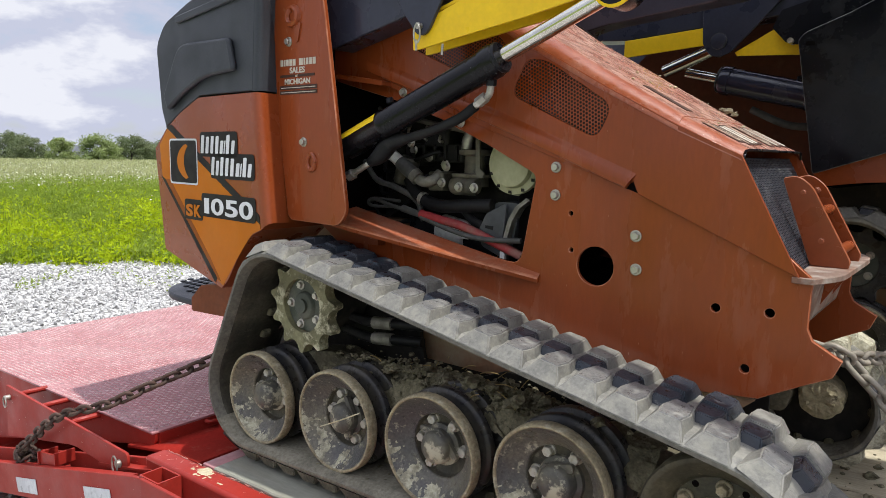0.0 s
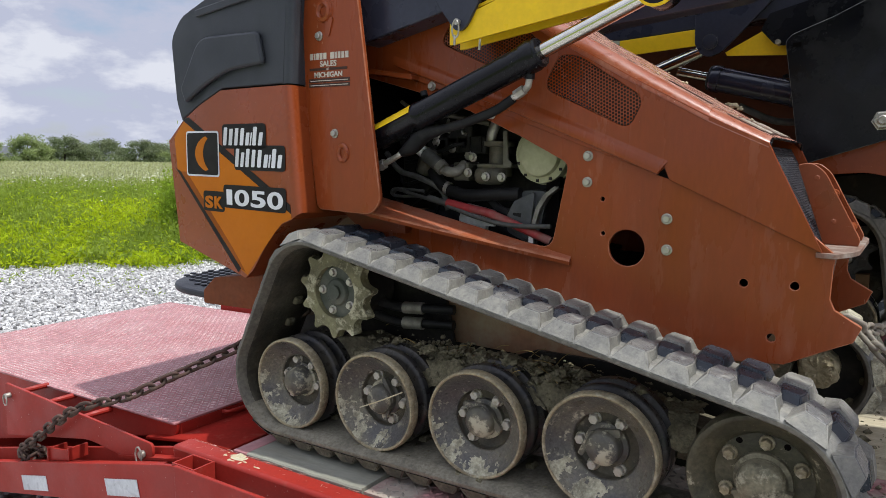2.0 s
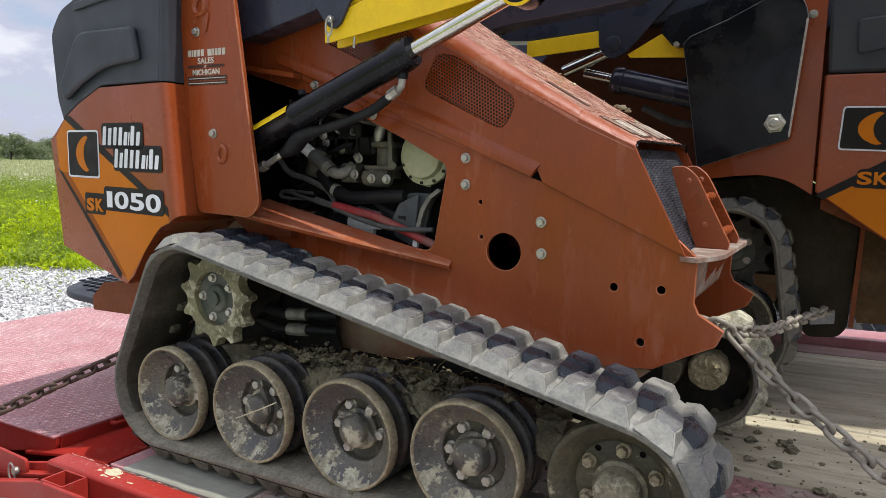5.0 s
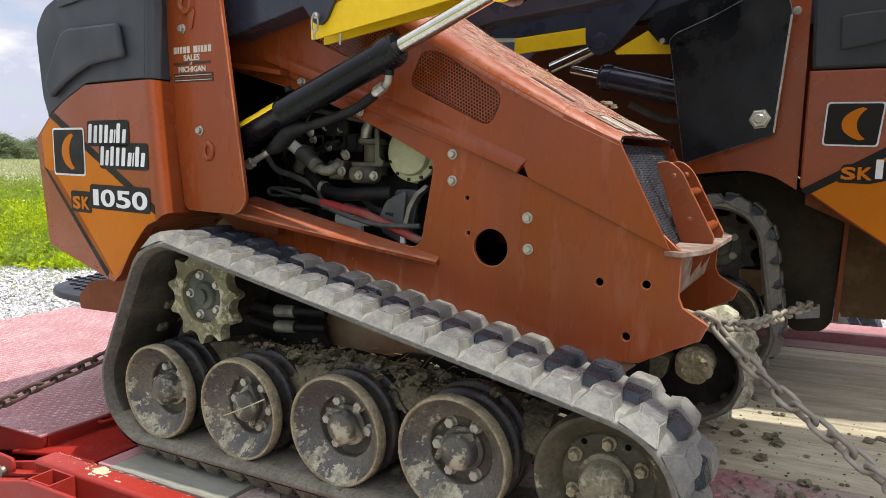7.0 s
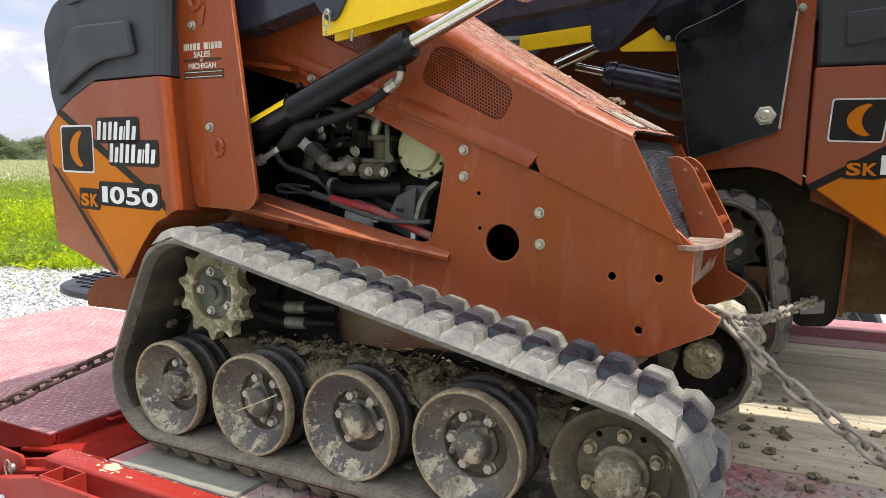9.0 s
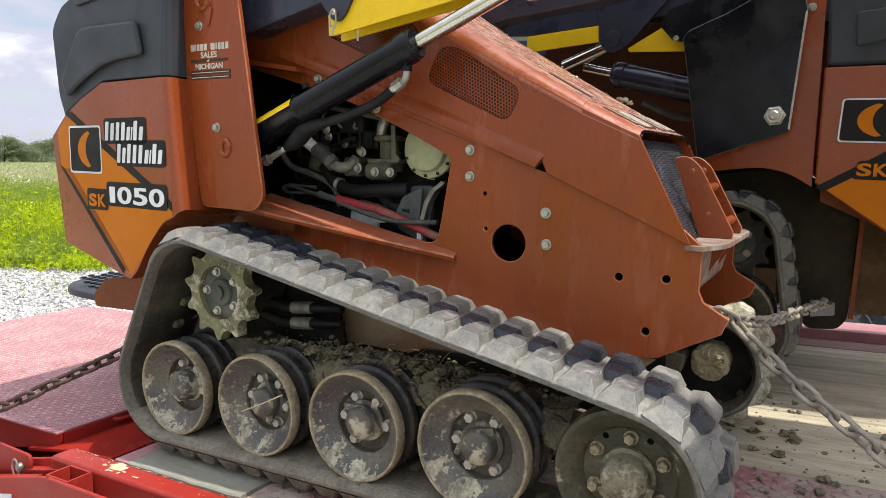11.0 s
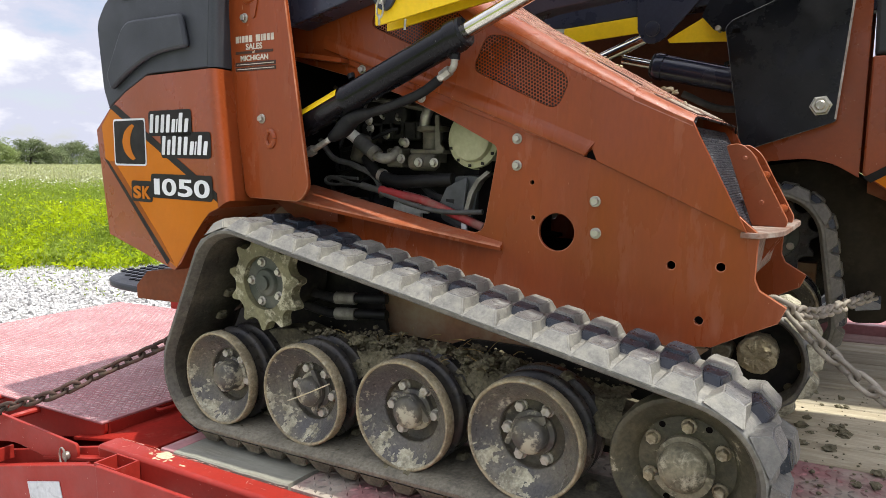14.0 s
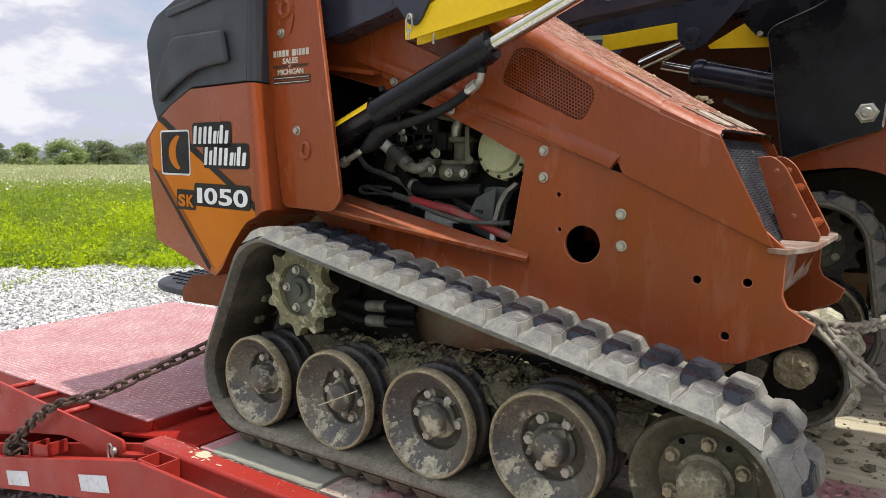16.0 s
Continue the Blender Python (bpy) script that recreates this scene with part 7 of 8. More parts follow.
def engine_bay():
    bay = lambda name, bm, mat, label="", **k: part(name, bm, mat, loader, label, **k)
    bay("engine_block", box(0.04, 0.60, 0.46, 0.78, 1.30, 1.74), M["engine"], "oily black engine block", bevel=0.012)
    # bay wall, roof and floor are added sheets of painted shade
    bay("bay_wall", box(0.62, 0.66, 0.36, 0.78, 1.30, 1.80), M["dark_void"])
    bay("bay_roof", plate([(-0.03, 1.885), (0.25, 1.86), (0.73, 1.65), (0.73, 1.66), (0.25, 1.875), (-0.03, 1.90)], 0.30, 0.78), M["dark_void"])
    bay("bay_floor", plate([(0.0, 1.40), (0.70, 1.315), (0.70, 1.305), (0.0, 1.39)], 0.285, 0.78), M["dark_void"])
    for x, z, s in ((0.12, 1.66, 0.05), (0.22, 1.62, 0.04), (0.30, 1.66, 0.045), (0.15, 1.50, 0.045), (0.45, 1.62, 0.03)):
        bay("engine_cover", box(x - s, x + s, 0.40, 0.47, z - s * 0.8, z + s * 0.8), M["engine"], bevel=0.010)
    bay("valve_cover", box(0.20, 0.40, 0.40, 0.46, 1.600, 1.655), M["engine"], "black ribbed valve cover", bevel=0.008)
    for k in range(5):
        bay("cover_rib", box(0.215 + 0.04 * k, 0.225 + 0.04 * k, 0.392, 0.401, 1.605, 1.650), M["engine"], bevel=0.002)
    # cream air filter
    m = facing((0.606, 0.335, 1.600), (0.0, -1, 0.0))
    bay("air_filter", lathe([(0.0, 0.010), (0.052, 0.010), (0.058, 0.006), (0.060, 0.0), (0.062, -0.01), (0.078, -0.014), (0.080, -0.03), (0.080, -0.14), (0, -0.14)], m, 36), M["cream"], "cream-painted canister air filter")
    for k in range(5):
        a = radians(200 + 32 * k)
        bay("filter_clip", box(0.606 + 0.072 * math.cos(a) - 0.004, 0.606 + 0.072 * math.cos(a) + 0.004, 0.344, 0.350, 1.600 + 0.072 * math.sin(a) - 0.004, 1.600 + 0.072 * math.sin(a) + 0.004), M["engine"])
    bay("filter_band", lathe([(0.0805, -0.045), (0.0835, -0.045), (0.0835, -0.058), (0.0805, -0.058)], m, 36), M["cream"])
    # pump body with valve
    bay("hydraulic_pump", lathe([(0, 0), (0.040, 0), (0.040, 0.03), (0.030, 0.034), (0.030, 0.085), (0.046, 0.09), (0.046, 0.102), (0.02, 0.106), (0, 0.106)], Matrix.Translation((0.445, 0.40, 1.535)), 24), M["engine_part"], "grimy cast hydraulic pump")
    bay("pump_flange", box(0.395, 0.500, 0.355, 0.44, 1.560, 1.572), M["engine_part"], bevel=0.003)
    bay("pump_neck", tube([(0.425, 0.385, 1.635), (0.428, 0.385, 1.662), (0.437, 0.39, 1.69)], 0.016), M["steel"])
    bay("valve_block", lathe([(0, 0), (0.022, 0), (0.026, 0.01), (0.026, 0.075), (0.02, 0.085), (0, 0.085)], facing((0.395, 0.365, 1.537), (1, 0, 0)), 20), M["engine_part"])
    for x, z in ((0.395, 1.590), (0.380, 1.545), (0.440, 1.535), (0.492, 1.535), (0.265, 1.655)):
        piece("fitting_bolt", BOLT, facing((x, 0.333, z), (0, -1, 0)), loader)
    bay("bracket", plate(rounded([(0.495, 1.665), (0.507, 1.665), (0.512, 1.585), (0.525, 1.575), (0.52, 1.562), (0.497, 1.57)], 0.004), 0.330, 0.336), M["engine_part"])
    # hoses and fittings
    bay("elbow_hose", tube([(0.172, 0.33, 1.628), (0.205, 0.33, 1.612), (0.285, 0.33, 1.557)], 0.0175), M["white_plastic"], "grey hydraulic hose with a pale bare end")
    bay("hose_sleeve", tube([(0.226, 0.329, 1.598), (0.245, 0.329, 1.586), (0.285, 0.329, 1.560)], 0.0205), M["hose_grey"])
    bay("hose_collar", cyl((0.278, 0.329, 1.566), (0.296, 0.329, 1.553), 0.0215, segs=16), M["dull_steel"])
    bay("elbow_fitting", tube([(0.280, 0.33, 1.560), (0.318, 0.33, 1.545), (0.345, 0.34, 1.552), (0.352, 0.36, 1.57)], 0.0155), M["dull_steel"], "dull steel elbow fitting")
    bay("manifold", box(0.318, 0.372, 0.345, 0.42, 1.520, 1.575), M["engine_part"], bevel=0.006)
    bay("radiator_hose", tube([(0.235, 0.36, 1.548), (0.28, 0.345, 1.505), (0.36, 0.335, 1.480), (0.46, 0.335, 1.484), (0.55, 0.34, 1.490)], 0.0190), M["hose"], "dusty black radiator hose")
    bay("battery_cable", tube([(0.10, 0.33, 1.470), (0.13, 0.32, 1.486), (0.20, 0.315, 1.472), (0.27, 0.31, 1.460), (0.36, 0.305, 1.440)], 0.0060), M["hose_grey"])
    bay("battery_cable", tube([(0.21, 0.32, 1.468), (0.13, 0.315, 1.466), (0.105, 0.32, 1.476), (0.12, 0.33, 1.488), (0.22, 0.335, 1.484)], 0.0050), M["hose_grey"])
    bay("battery_cable", tube([(0.33, 0.302, 1.447), (0.44, 0.300, 1.418), (0.54, 0.300, 1.403), (0.665, 0.302, 1.408)], 0.0070), M["hose_grey"], "grey corrugated conduit")
    bay("cable_joint", cyl((0.255, 0.310, 1.466), (0.325, 0.306, 1.452), 0.011, 0.009, 12), M["hose_grey"])
    bay("cable_sleeve", tube([(0.325, 0.308, 1.455), (0.40, 0.308, 1.442), (0.47, 0.312, 1.430), (0.56, 0.315, 1.400), (0.66, 0.318, 1.365)], 0.0125), M["red_hose"], "red battery cable sleeve")
    bay("drive_motor", cyl((0.24, 0.40, 1.425), (0.60, 0.40, 1.362), 0.042, segs=24), M["black_paint"], "black starter motor")
    bay("motor_collar", cyl((0.345, 0.385, 1.411), (0.440, 0.385, 1.394), 0.041, segs=24), M["white_plastic"], "dusty white collar")
    bay("collar_tab", box(0.405, 0.470, 0.335, 0.345, 1.392, 1.404), M["white_plastic"])
    arc = [(0.672, 1.512), (0.640, 1.488), (0.618, 1.452), (0.606, 1.410), (0.600, 1.350)]
    band = bmesh.new()
    rows = [[band.verts.new(p) for p in ((x, 0.328, z), (x - 0.012, 0.328, z + 0.004), (x - 0.014, 0.40, z + 0.004), (x - 0.002, 0.40, z))] for x, z in arc]
    for p, q in zip(rows, rows[1:]):
        for k in range(4):
            band.faces.new((p[k], p[(k + 1) % 4], q[(k + 1) % 4], q[k]))
    bay("fan_shroud", band, M["dull_steel"], "pale curved fan shroud", smooth=60)
    bay("shroud_foot", box(0.592, 0.606, 0.316, 0.326, 1.338, 1.392), M["white_plastic"])
    bay("belt_guard", plate(rounded([(0.55, 1.50), (0.63, 1.50), (0.60, 1.34), (0.50, 1.38)], 0.02), 0.35, 0.46), M["shroud_grey"])
    for k in range(4):
        z = 1.36 + 0.07 * k
        bay("wiring", tube([(0.02 + 0.03 * k, 0.40, z + 0.05), (0.12, 0.36 + 0.01 * k, z), (0.20 + 0.04 * k, 0.38, z + 0.06), (0.30, 0.42, z + 0.04)], 0.006), M["hose"])
    bay("injector_rail", tube([(0.10, 0.43, 1.745), (0.24, 0.42, 1.720), (0.40, 0.42, 1.690)], 0.008, 8), M["engine_part"], "grimy steel injector rail")
    for k, x in enumerate((0.13, 0.19, 0.25, 0.31)):
        bay("injector_line", tube([(x, 0.42, 1.735 - 0.2 * (x - 0.1)), (x + 0.012, 0.39, 1.705 - 0.2 * (x - 0.1)), (x + 0.018, 0.41, 1.660)], 0.0045, 8), M["steel"])
        piece("cover_bolt", BOLT, facing((x + 0.03, 0.398, 1.655 - 0.02 * k), (0, -1, 0)), loader)
    bay("oil_filter", lathe([(0, 0), (0.030, 0), (0.034, 0.006), (0.034, 0.075), (0.026, 0.082), (0, 0.082)], Matrix.Translation((0.19, 0.385, 1.535)) @ Matrix.Rotation(0.3, 4, "Y"), 22), M["engine_part"], "dusty oil filter")
    bay("wire_loom", tube([(0.06, 0.35, 1.60), (0.12, 0.34, 1.545), (0.20, 0.335, 1.525), (0.28, 0.34, 1.49), (0.30, 0.35, 1.43)], 0.009, 8), M["hose_grey"])
    bay("hose_band", cyl((0.300, 0.340, 1.497), (0.312, 0.339, 1.494), 0.0205, segs=16), M["steel"], "bright hose clamp")
    bay("bay_bracket", plate(rounded([(0.535, 1.47), (0.60, 1.50), (0.585, 1.36), (0.50, 1.40)], 0.012), 0.330, 0.338), M["shroud_grey"], "dull grey bracket", bevel=0.002)
    bay("coolant_pipe", tube([(0.44, 0.36, 1.47), (0.49, 0.345, 1.440), (0.56, 0.34, 1.430)], 0.012, 10), M["hose"])
    bay("dipstick", tube([(0.110, 0.36, 1.76), (0.150, 0.36, 1.735), (0.20, 0.37, 1.70)], 0.006, 8), M["engine_part"])
    # outer hose from the cylinder port to the tower
    bay("port_fitting", tube([(0.662, 0.155, 1.800), (0.660, 0.155, 1.778), (0.655, 0.155, 1.762), (0.630, 0.158, 1.748), (0.605, 0.160, 1.735)], 0.0088, 10), M["steel"], "zinc elbow fitting")
    bay("port_nut", cyl((0.648, 0.155, 1.758), (0.622, 0.158, 1.744), 0.0130, segs=6), M["steel"])
    bay("port_nut", cyl((0.662, 0.155, 1.796), (0.661, 0.155, 1.782), 0.0125, segs=6), M["black_paint"])
    bay("lift_hose", tube([(0.615, 0.160, 1.738), (0.560, 0.162, 1.708), (0.470, 0.165, 1.680), (0.400, 0.165, 1.664), (0.340, 0.165, 1.650), (0.300, 0.165, 1.618), (0.262, 0.165, 1.598)], lambda k: 0.0122 if k < 0.5 else 0.0122 + 0.012 * math.sin((k - 0.5) / 0.5 * math.pi)), M["hose"], "black lift hose in a loose sleeve")
    bay("hose_end", tube([(0.275, 0.163, 1.603), (0.235, 0.160, 1.582), (0.190, 0.160, 1.560)], 0.0085, 10), M["steel"])
    bay("hose_nut", cyl((0.205, 0.16, 1.568), (0.185, 0.16, 1.558), 0.0145, segs=6), M["steel"])


engine_bay()

# ---- second machine, facing the other way on the far half of the deck ----
other = thing("mini_skid_steer", (1.0, 1.86, 0.77), "larger terracotta-orange tracked skid steer with black loader arm, parked beside", "skid steer", "machines on the trailer")
Y2 = 1.86


def far2(y, far):
    return 2 * Y2 - y if far else y


def second_machine():
    for far in (False, True):
        Y = lambda y: far2(y, far)
        d = -1 if far else 1
        track(other, [(0.10, 0.985, 0.145), (1.302, 1.000, 0.150), (1.255, 1.285, 0.150)], Y(1.300), d, 0.1, False, SHADED_LUGS)
        drive(other, 1.255, 1.285, Y(1.440), d, True)
        for i, x in enumerate((0.15, 0.47, 0.79, 1.08, 1.28)):
            wheel(other, x, 0.99 + 0.012 * i, Y(1.325), d, 0.7 * i)
        part("track_frame", plate([(0.1, 0.95), (1.35, 0.98), (1.35, 1.10), (0.1, 1.07)], Y(1.45), Y(1.54)), M["frame_low"], other)
        # chassis flank with the tie-down slot
        fl = rounded([(0.30, 1.20), (0.30, 1.62), (1.164, 1.530), (1.337, 1.558), (1.450, 1.531), (1.497, 1.499), (1.645, 1.388), (1.637, 1.219), (1.634, 1.025), (1.605, 0.985), (1.510, 0.975), (1.480, 1.01), (1.478, 1.123), (1.40, 1.20)], [0, 0, 0, 0.03, 0.03, 0.01, 0.01, 0, 0.02, 0.02, 0.02, 0.02, 0, 0])
        slot = rounded([(1.516, 1.018), (1.594, 1.032), (1.592, 1.084), (1.513, 1.086)], 0.006)
        part("chassis_side", plate(fl, Y(1.560), Y(1.572), [slot]), M["flank_dark"], other, "dark shaded chassis flank", bevel=0.002)
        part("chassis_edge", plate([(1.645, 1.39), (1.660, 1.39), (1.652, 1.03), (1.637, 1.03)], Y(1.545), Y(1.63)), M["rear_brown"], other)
        # rear quarter
        body = rounded([(1.503, 1.512), (1.640, 1.415), (1.86, 1.265), (2.18, 1.345), (2.24, 1.70), (2.10, 1.82), (1.85, 1.887), (1.503, 1.887)], [0.004, 0, 0.01, 0.01, 0.01, 0, 0, 0])
        part("rear_panel", plate(body, Y(1.330), Y(1.42)), M["paint"], other, bevel=0.006)
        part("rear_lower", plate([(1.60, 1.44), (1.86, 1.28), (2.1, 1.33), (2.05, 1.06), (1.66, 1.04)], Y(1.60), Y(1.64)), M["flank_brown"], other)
        cowl = [(1.508, 1.891), (1.85, 1.891), (2.10, 1.826), (2.22, 1.76), (2.27, 2.1), (2.1, 2.28), (1.49, 2.34)]
        cw = part("cowl", plate(cowl, Y(1.336), Y(1.44)), M["plastic"], other, "matt black moulded plastic cowl", bevel=0.012)
        part("moulded_step", plate(rounded([(1.580, 2.055), (1.86, 2.075), (2.1, 1.93), (2.06, 1.88), (1.84, 1.995), (1.585, 1.945)], 0.015), Y(1.326), Y(1.338)), M["plastic"], cw, bevel=0.006)
        # lift tower behind the seam
        tw = rounded([(1.494, 1.500), (1.492, 2.36), (1.392, 2.36), (1.392, 1.72), (1.30, 1.66), (1.12, 1.60), (1.15, 1.54), (1.25, 1.555), (1.34, 1.562), (1.42, 1.545)], [0.004, 0, 0, 0, 0, 0, 0, 0.03, 0.03, 0.03])
        tp = part("lift_tower", plate(tw, Y(1.350), Y(1.365)), M["paint"], other, bevel=0.003)
        piece("bolt", BOLT, facing((1.452, Y(1.350), 2.083), (0, -d, 0), 0.3), tp)
        # black guard plate with one big nut
        bp = rounded([(1.062, 2.005), (1.082, 2.028), (1.20, 2.075), (1.38, 2.165), (1.43, 2.115), (1.444, 2.070), (1.418, 1.680), (1.136, 1.581)], [0.01, 0.01, 0, 0.01, 0.02, 0.02, 0.012, 0.012])
        gp = part("guard_plate", plate(bp, Y(1.288), Y(1.300)), M["black_paint"], other, "scuffed black steel guard plate", bevel=0.0022, edge=M["worn_edge"])
        part("rubbed_edge", plate([(1.4445, 2.060), (1.438, 2.062), (1.4125, 1.690), (1.4185, 1.686)], Y(1.2865), Y(1.2885)), M["bare_strip"], gp, "edge rubbed to bare metal")
        nut = part("guard_nut", lathe([(0, 0.004), (0.034, 0.004), (0.034, 0.006), (0.030, 0.006), (0.030, 0.024), (0.026, 0.028), (0.016, 0.028)], facing((1.371, Y(1.290), 1.732), (0, -d, 0), 0.1), 6), M["zinc"], gp, "large zinc hexagon nut")
        part("nut_stud", lathe([(0.016, 0.02), (0.016, 0.034), (0.012, 0.038), (0, 0.038)], facing((1.371, Y(1.290), 1.732), (0, -d, 0)), 18), M["zinc"], nut)
        part("guard_slot", box(1.086, 1.112, min(Y(1.286), Y(1.2875)), max(Y(1.286), Y(1.2875)), 1.985, 1.998), M["dark_void"], gp)
        # hood flank and nose
        hood2 = [(0.16, 1.45), (0.24, 1.82), (0.48, 2.06), (1.12, 2.25), (1.45, 2.36), (1.45, 1.60), (0.30, 1.40)]
        part("hood_side", plate(hood2, Y(1.550), Y(1.560)), M["hood_shaded"], other)
        # arm, its pivot ear and yellow lock
        arm = rounded([(-0.2, 2.06), (0.10, 2.085), (0.465, 2.062), (0.74, 2.082), (1.02, 2.10), (1.5, 2.20), (1.5, 2.50), (-0.3, 2.50)], 0.01)
        part("loader_arm", plate(arm, Y(1.350), Y(1.46)), M["arm_black"], other, "navy-black loader arm", bevel=0.004)
        ear = rounded([(0.735, 2.25), (0.745, 2.025), (0.770, 1.985), (0.800, 1.975), (0.840, 1.988), (0.905, 2.055), (1.03, 2.19), (1.08, 2.25)], [0, 0.01, 0.02, 0.02, 0.02, 0, 0, 0])
        e2 = part("arm_ear", plate(ear, Y(1.336), Y(1.349)), M["arm_black"], other, bevel=0.0015)
        part("ear_pin", lathe([(0.026, 0.0), (0.026, 0.003), (0.023, 0.004), (0, 0.004)], facing((0.800, Y(1.336), 2.030), (0, -d, 0)), 26), M["arm_black"], e2)
        part("pin_ring", lathe([(0.0265, 0.0), (0.0285, 0.0), (0.0285, 0.0035), (0.0265, 0.0035)], facing((0.800, Y(1.336), 2.030), (0, -d, 0)), 30), M["worn_edge"], e2)
        lk = part("arm_lock", plate([(0.450, 1.998), (0.452, 2.060), (0.742, 2.080), (0.75, 2.02)], Y(1.340), Y(1.348)), M["yellow"], other, "yellow steel arm lock", bevel=0.0015)
        part("lock_tail", plate([(0.852, 1.990), (0.985, 2.062), (1.065, 2.01), (1.062, 1.968), (0.86, 1.978)], Y(1.352), Y(1.360)), M["yellow"], lk)
        part("lock_plate", plate(rounded([(0.975, 2.055), (1.02, 2.005), (1.055, 1.996), (1.10, 2.03), (1.34, 2.12), (1.34, 2.2), (1.0, 2.11)], 0.006), Y(1.320), Y(1.330)), M["black_paint"], other)
        part("lock_pin", cyl((1.035, Y(1.30), 2.008), (1.035, Y(1.36), 2.008), 0.009, segs=12), M["steel"], lk)
        # cylinder behind the guard
        a, b = Vector((1.30, Y(1.40), 1.785)), Vector((0.800, Y(1.40), 1.905))
        lift_cylinder(other, a, b, 0.13, 0.046, 0.018, yellow=False, skin="navy_gloss")
        part("lock_rod", cyl((0.60, Y(1.372), 1.940), (0.765, Y(1.372), 2.004), 0.023, segs=24), M["chrome"], other, "chrome rod")
        part("return_hose", tube([(0.90, Y(1.43), 1.80), (1.02, Y(1.43), 1.745), (1.12, Y(1.44), 1.738), (1.22, Y(1.45), 1.74)], 0.013), M["hose_grey"], other)
    # near-black fill: painted shade between the second machine's flanks
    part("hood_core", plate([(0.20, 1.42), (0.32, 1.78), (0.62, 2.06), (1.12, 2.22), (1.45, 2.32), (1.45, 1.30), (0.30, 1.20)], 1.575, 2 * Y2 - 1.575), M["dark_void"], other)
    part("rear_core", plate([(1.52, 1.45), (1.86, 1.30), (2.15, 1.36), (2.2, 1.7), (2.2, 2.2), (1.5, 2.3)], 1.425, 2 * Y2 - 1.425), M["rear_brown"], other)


second_machine()


def second_prints():
    put = lambda x, y, z: (x, 1.3295 + y, z)

    def sheet(name, pts, material, off, label=""):
        return part(name, plate(pts, -off, -off + 0.0012, place=put), material, other, label, smooth=0)
    sheet("stripe_field", [(1.525, 1.502), (1.640, 1.422), (1.858, 1.275), (2.05, 1.33), (2.14, 1.55), (2.05, 1.72), (1.90, 1.72)], M["decal_orange"], 0.0016, "bright orange decal")
    sheet("dark_stripe", [(1.505, 1.502), (1.528, 1.486), (1.90, 1.712), (1.88, 1.735)], M["decal_black"], 0.0028)
    sheet("badge_border", rounded([(1.556, 1.648), (1.712, 1.644), (1.724, 1.784), (1.562, 1.786)], 0.012), M["decal_white"], 0.0030, "white-edged black square badge")
    sheet("badge", rounded([(1.561, 1.653), (1.707, 1.649), (1.719, 1.779), (1.567, 1.781)], 0.010), M["decal_black"], 0.0042)
    moon = []
    for i in range(15):
        a = radians(112 + i * 9.6)
        moon.append((1.695 + 0.088 * math.cos(a), 1.716 + 0.056 * math.sin(a)))
    for i in range(15):
        a = radians(232 - i * 7.4)
        moon.append((1.717 + 0.068 * math.cos(a), 1.716 + 0.060 * math.sin(a)))
    sheet("badge_crescent", moon, M["decal_orange"], 0.0054, "orange crescent")
    sheet("number_ground", rounded([(1.606, 1.530), (1.700, 1.528), (1.76, 1.545), (1.76, 1.60), (1.62, 1.588)], 0.012), M["decal_black"], 0.0040)
    m = lambda x, z: Matrix.Translation((x, 1.3295 - 0.0060, z)) @ Matrix.Rotation(math.pi / 2, 4, "X")
    words("model_letter", "S", M["decal_orange"], m(1.618, 1.542), 0.054, other, 0.041, 0.0018)
    words("model_letter", "K", M["decal_orange"], m(1.664, 1.542), 0.054, other, 0.041, 0.0018)
    words("model_digit", "1", M["decal_white"], m(1.712, 1.548), 0.080, other, 0.020, 0.003)


second_prints()

# ---- chains ----


def link_mesh(name, L, W, r, material):
    bm = bmesh.new()
    pts = []
    n = 16
    for i in range(n):
        a = 2 * math.pi * i / n
        x, y = math.cos(a) * W, math.sin(a) * W
        pts.append(Vector((x, y + (L - W if y > 0 else -(L - W)) if abs(y) > 1e-6 else 0, 0)))
    rings = []
    for i, p in enumerate(pts):
        d = (pts[(i + 1) % n] - pts[i - 1]).normalized()
        u, v = d.cross(Vector((0, 0, 1))), Vector((0, 0, 1))
        rings.append([bm.verts.new(p + r * (u * math.cos(k * math.pi / 4) + v * math.sin(k * math.pi / 4))) for k in range(8)])
    for i in range(n):
        a, b = rings[i], rings[(i + 1) % n]
        for k in range(8):
            bm.faces.new((a[k], a[(k + 1) % 8], b[(k + 1) % 8], b[k]))
    return mesh_of(name, bm, material, 60)


LINK_RUST = link_mesh("link", 0.0275, 0.0148, 0.0060, M["chain_rust"])
LINK_GREY = link_mesh("link", 0.0310, 0.0155, 0.0062, M["chain_grey"])


def chain(pts, me, pitch, label, seed):
    """Links, turned a quarter each in turn, along a curve."""
    path = smooth_path(pts, 24)
    t = thing("tie_down_chain", path[0], label, "chain")
    r = random.Random(seed)
    acc, nxt, i = 0.0, 0.0, 0
    for a, b in zip(path, path[1:]):
        seg = (b - a).length
        while nxt <= acc + seg:
            p = a.lerp(b, (nxt - acc) / max(seg, 1e-6))
            d = (b - a).normalized()
            rot = d.to_track_quat("Y", "Z").to_matrix().to_4x4()
            m = Matrix.Translation(p) @ rot @ Matrix.Rotation(math.pi / 2 * (i % 2) + 0.55 + r.gauss(0, 0.12), 4, "Y") @ Matrix.Rotation(r.gauss(0, 0.05), 4, "X")
            piece("link", me, m, t)
            nxt += pitch
            i += 1
        acc += seg
    return t


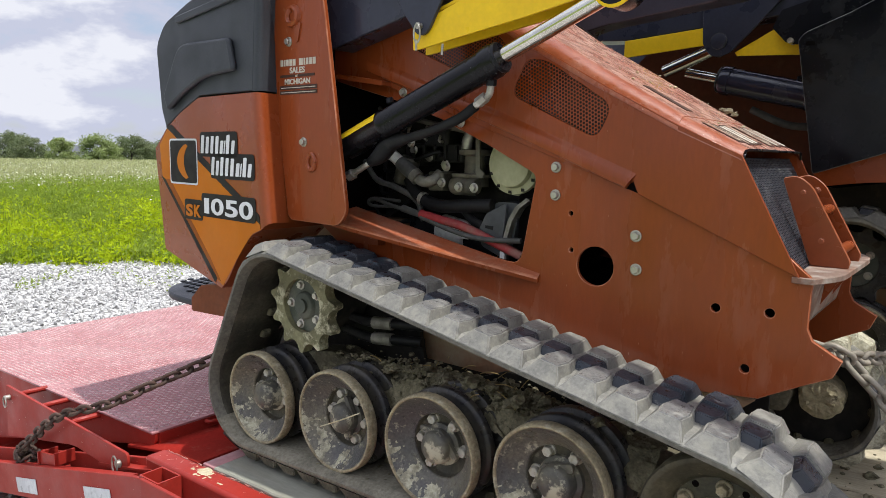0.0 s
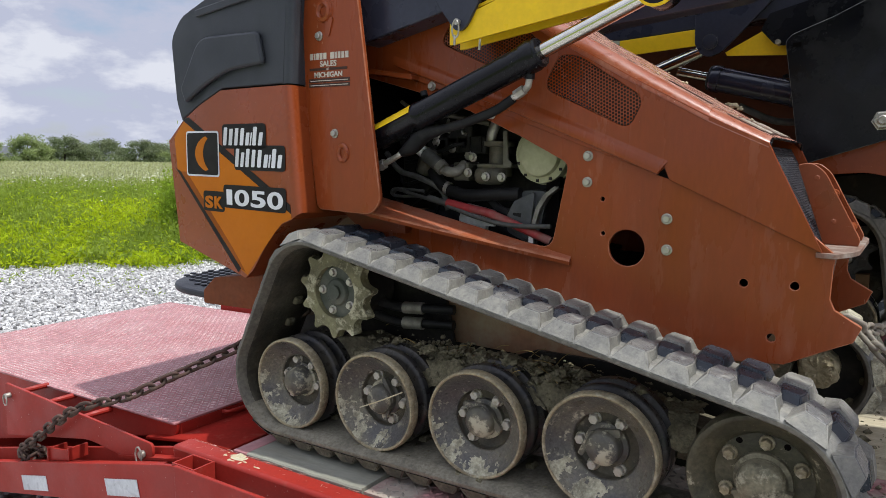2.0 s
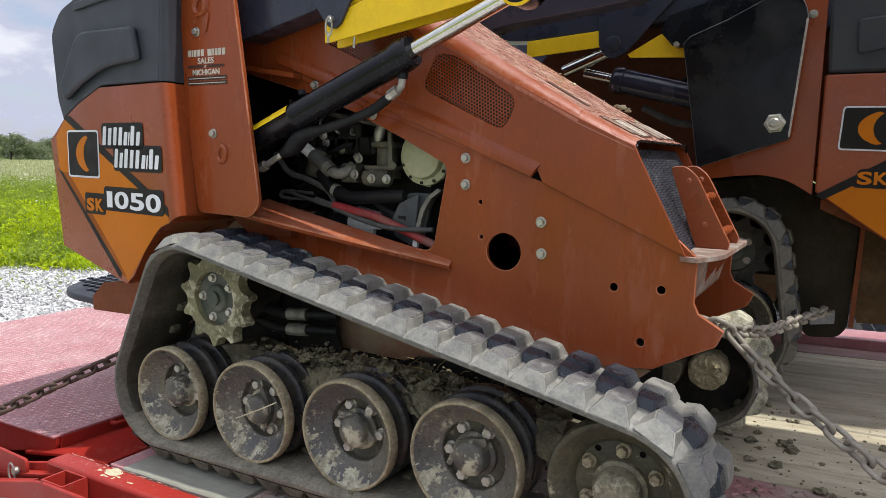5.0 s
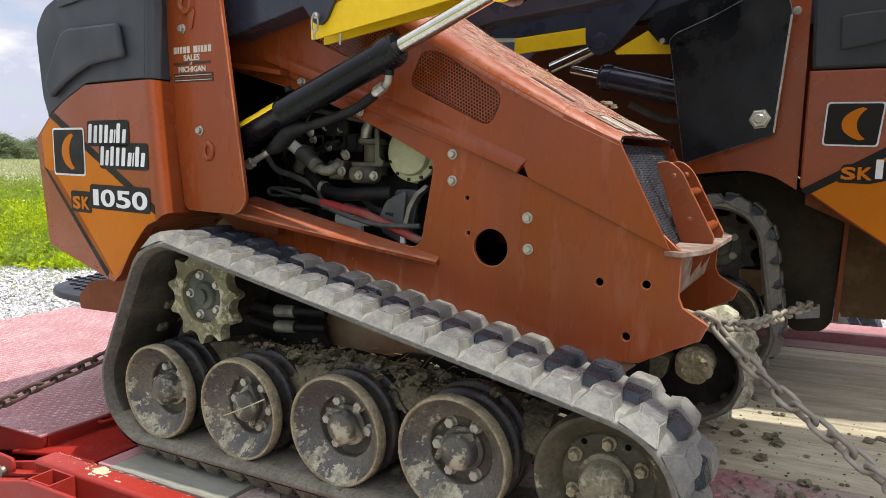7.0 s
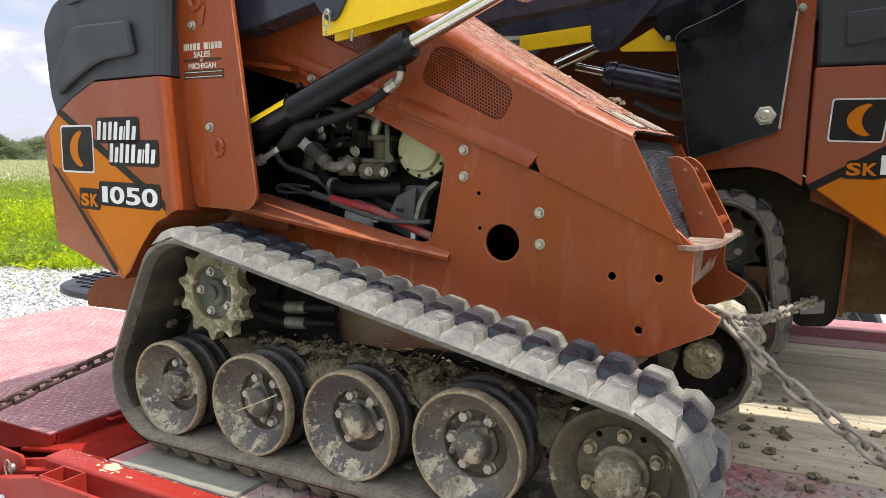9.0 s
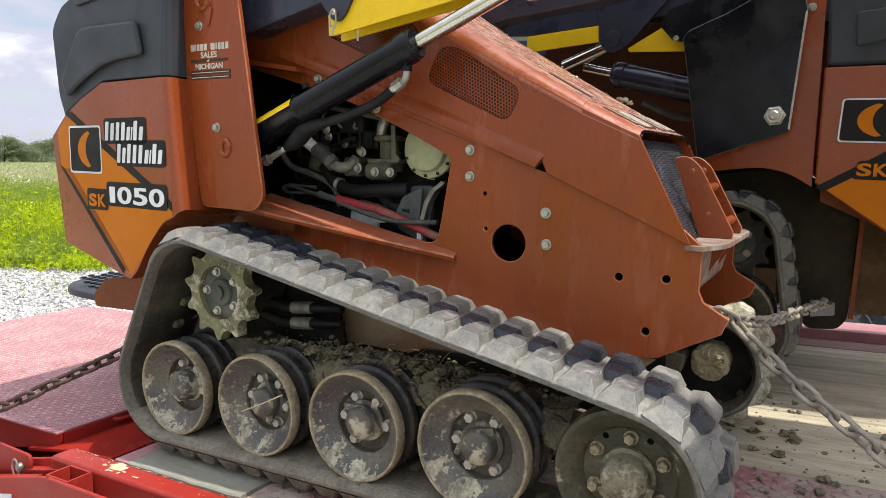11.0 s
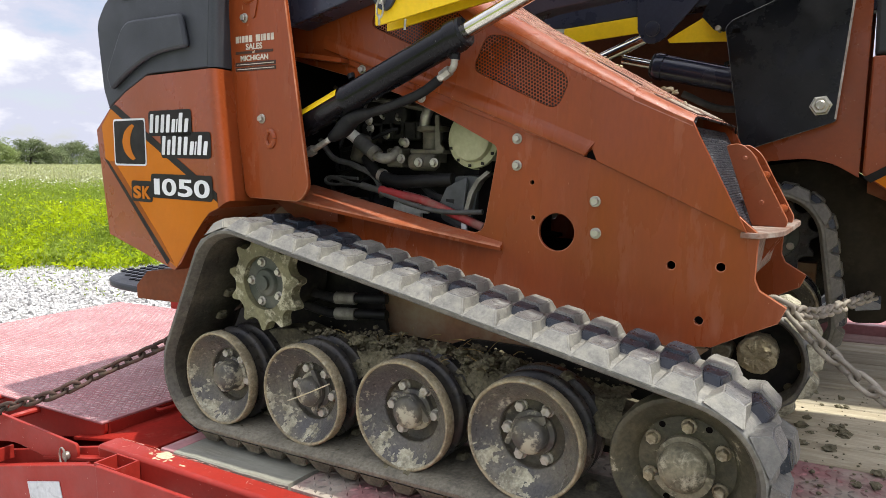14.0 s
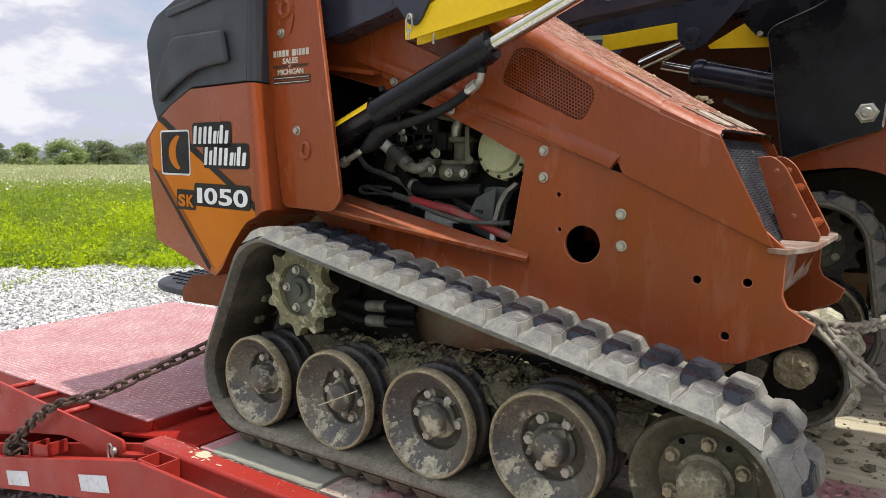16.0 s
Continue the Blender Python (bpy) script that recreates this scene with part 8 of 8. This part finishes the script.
chain([(-1.225, -0.222, 0.474), (-1.14, -0.240, 0.515), (-1.045, -0.243, 0.573), (-0.906, -0.243, 0.664), (-0.775, -0.232, 0.737), (-0.575, -0.180, 0.806), (-0.450, -0.096, 0.877), (-0.304, 0.040, 0.966), (-0.18, 0.16, 1.06), (0.02, 0.30, 1.16)], LINK_RUST, 0.0425, "rusty brown tie-down chain running from trailer tail to machine", 1)
chain([(-1.20, -0.215, 0.455), (-1.235, -0.190, 0.440), (-1.215, -0.225, 0.470), (-1.165, -0.235, 0.452), (-1.13, -0.20, 0.470), (-1.175, -0.18, 0.462), (-1.225, -0.20, 0.475)], LINK_RUST, 0.027, "heap of rusty chain links on the trailer tail", 2)
chain([(1.335, 0.40, 1.235), (1.385, 0.43, 1.215), (1.45, 0.445, 1.150), (1.54, 0.425, 1.080), (1.655, 0.36, 1.020), (1.745, 0.28, 0.982), (2.05, 0.00, 0.850)], LINK_GREY, 0.0480, "dusty grey tie-down chain from the machine's nose to the deck", 3)
chain([(1.345, 0.43, 1.225), (1.395, 0.62, 1.175), (1.435, 0.90, 1.125), (1.49, 1.22, 1.098), (1.565, 1.55, 1.082)], LINK_GREY, 0.0480, "dusty grey chain joining the two machines", 4)


def loose_tyre(at, r, w):
    t = thing("tire", at, "dark rubber tire with grey rim on the gravel", "tire")
    m = facing(at, (0, -1, 0))
    part("tread", lathe([(r * 0.62, 0), (r * 0.80, 0.012), (r * 0.94, 0.004), (r, -w * 0.15), (r, -w * 0.85), (r * 0.94, -w), (r * 0.62, -w), (r * 0.60, -w * 0.5), (r * 0.62, 0)], m, 48), M["rubber_dark"], t)
    part("rim", lathe([(0, -w * 0.4), (r * 0.45, -w * 0.4), (r * 0.55, -w * 0.2), (r * 0.62, -w * 0.05), (r * 0.76, -w * 0.02 + 0.016), (r * 0.77, -w * 0.05), (r * 0.62, -w * 0.95), (0, -w * 0.8)], m, 40), M["rim_grey"], t)


loose_tyre((1.521, 3.78, 0.43), 0.43, 0.24)
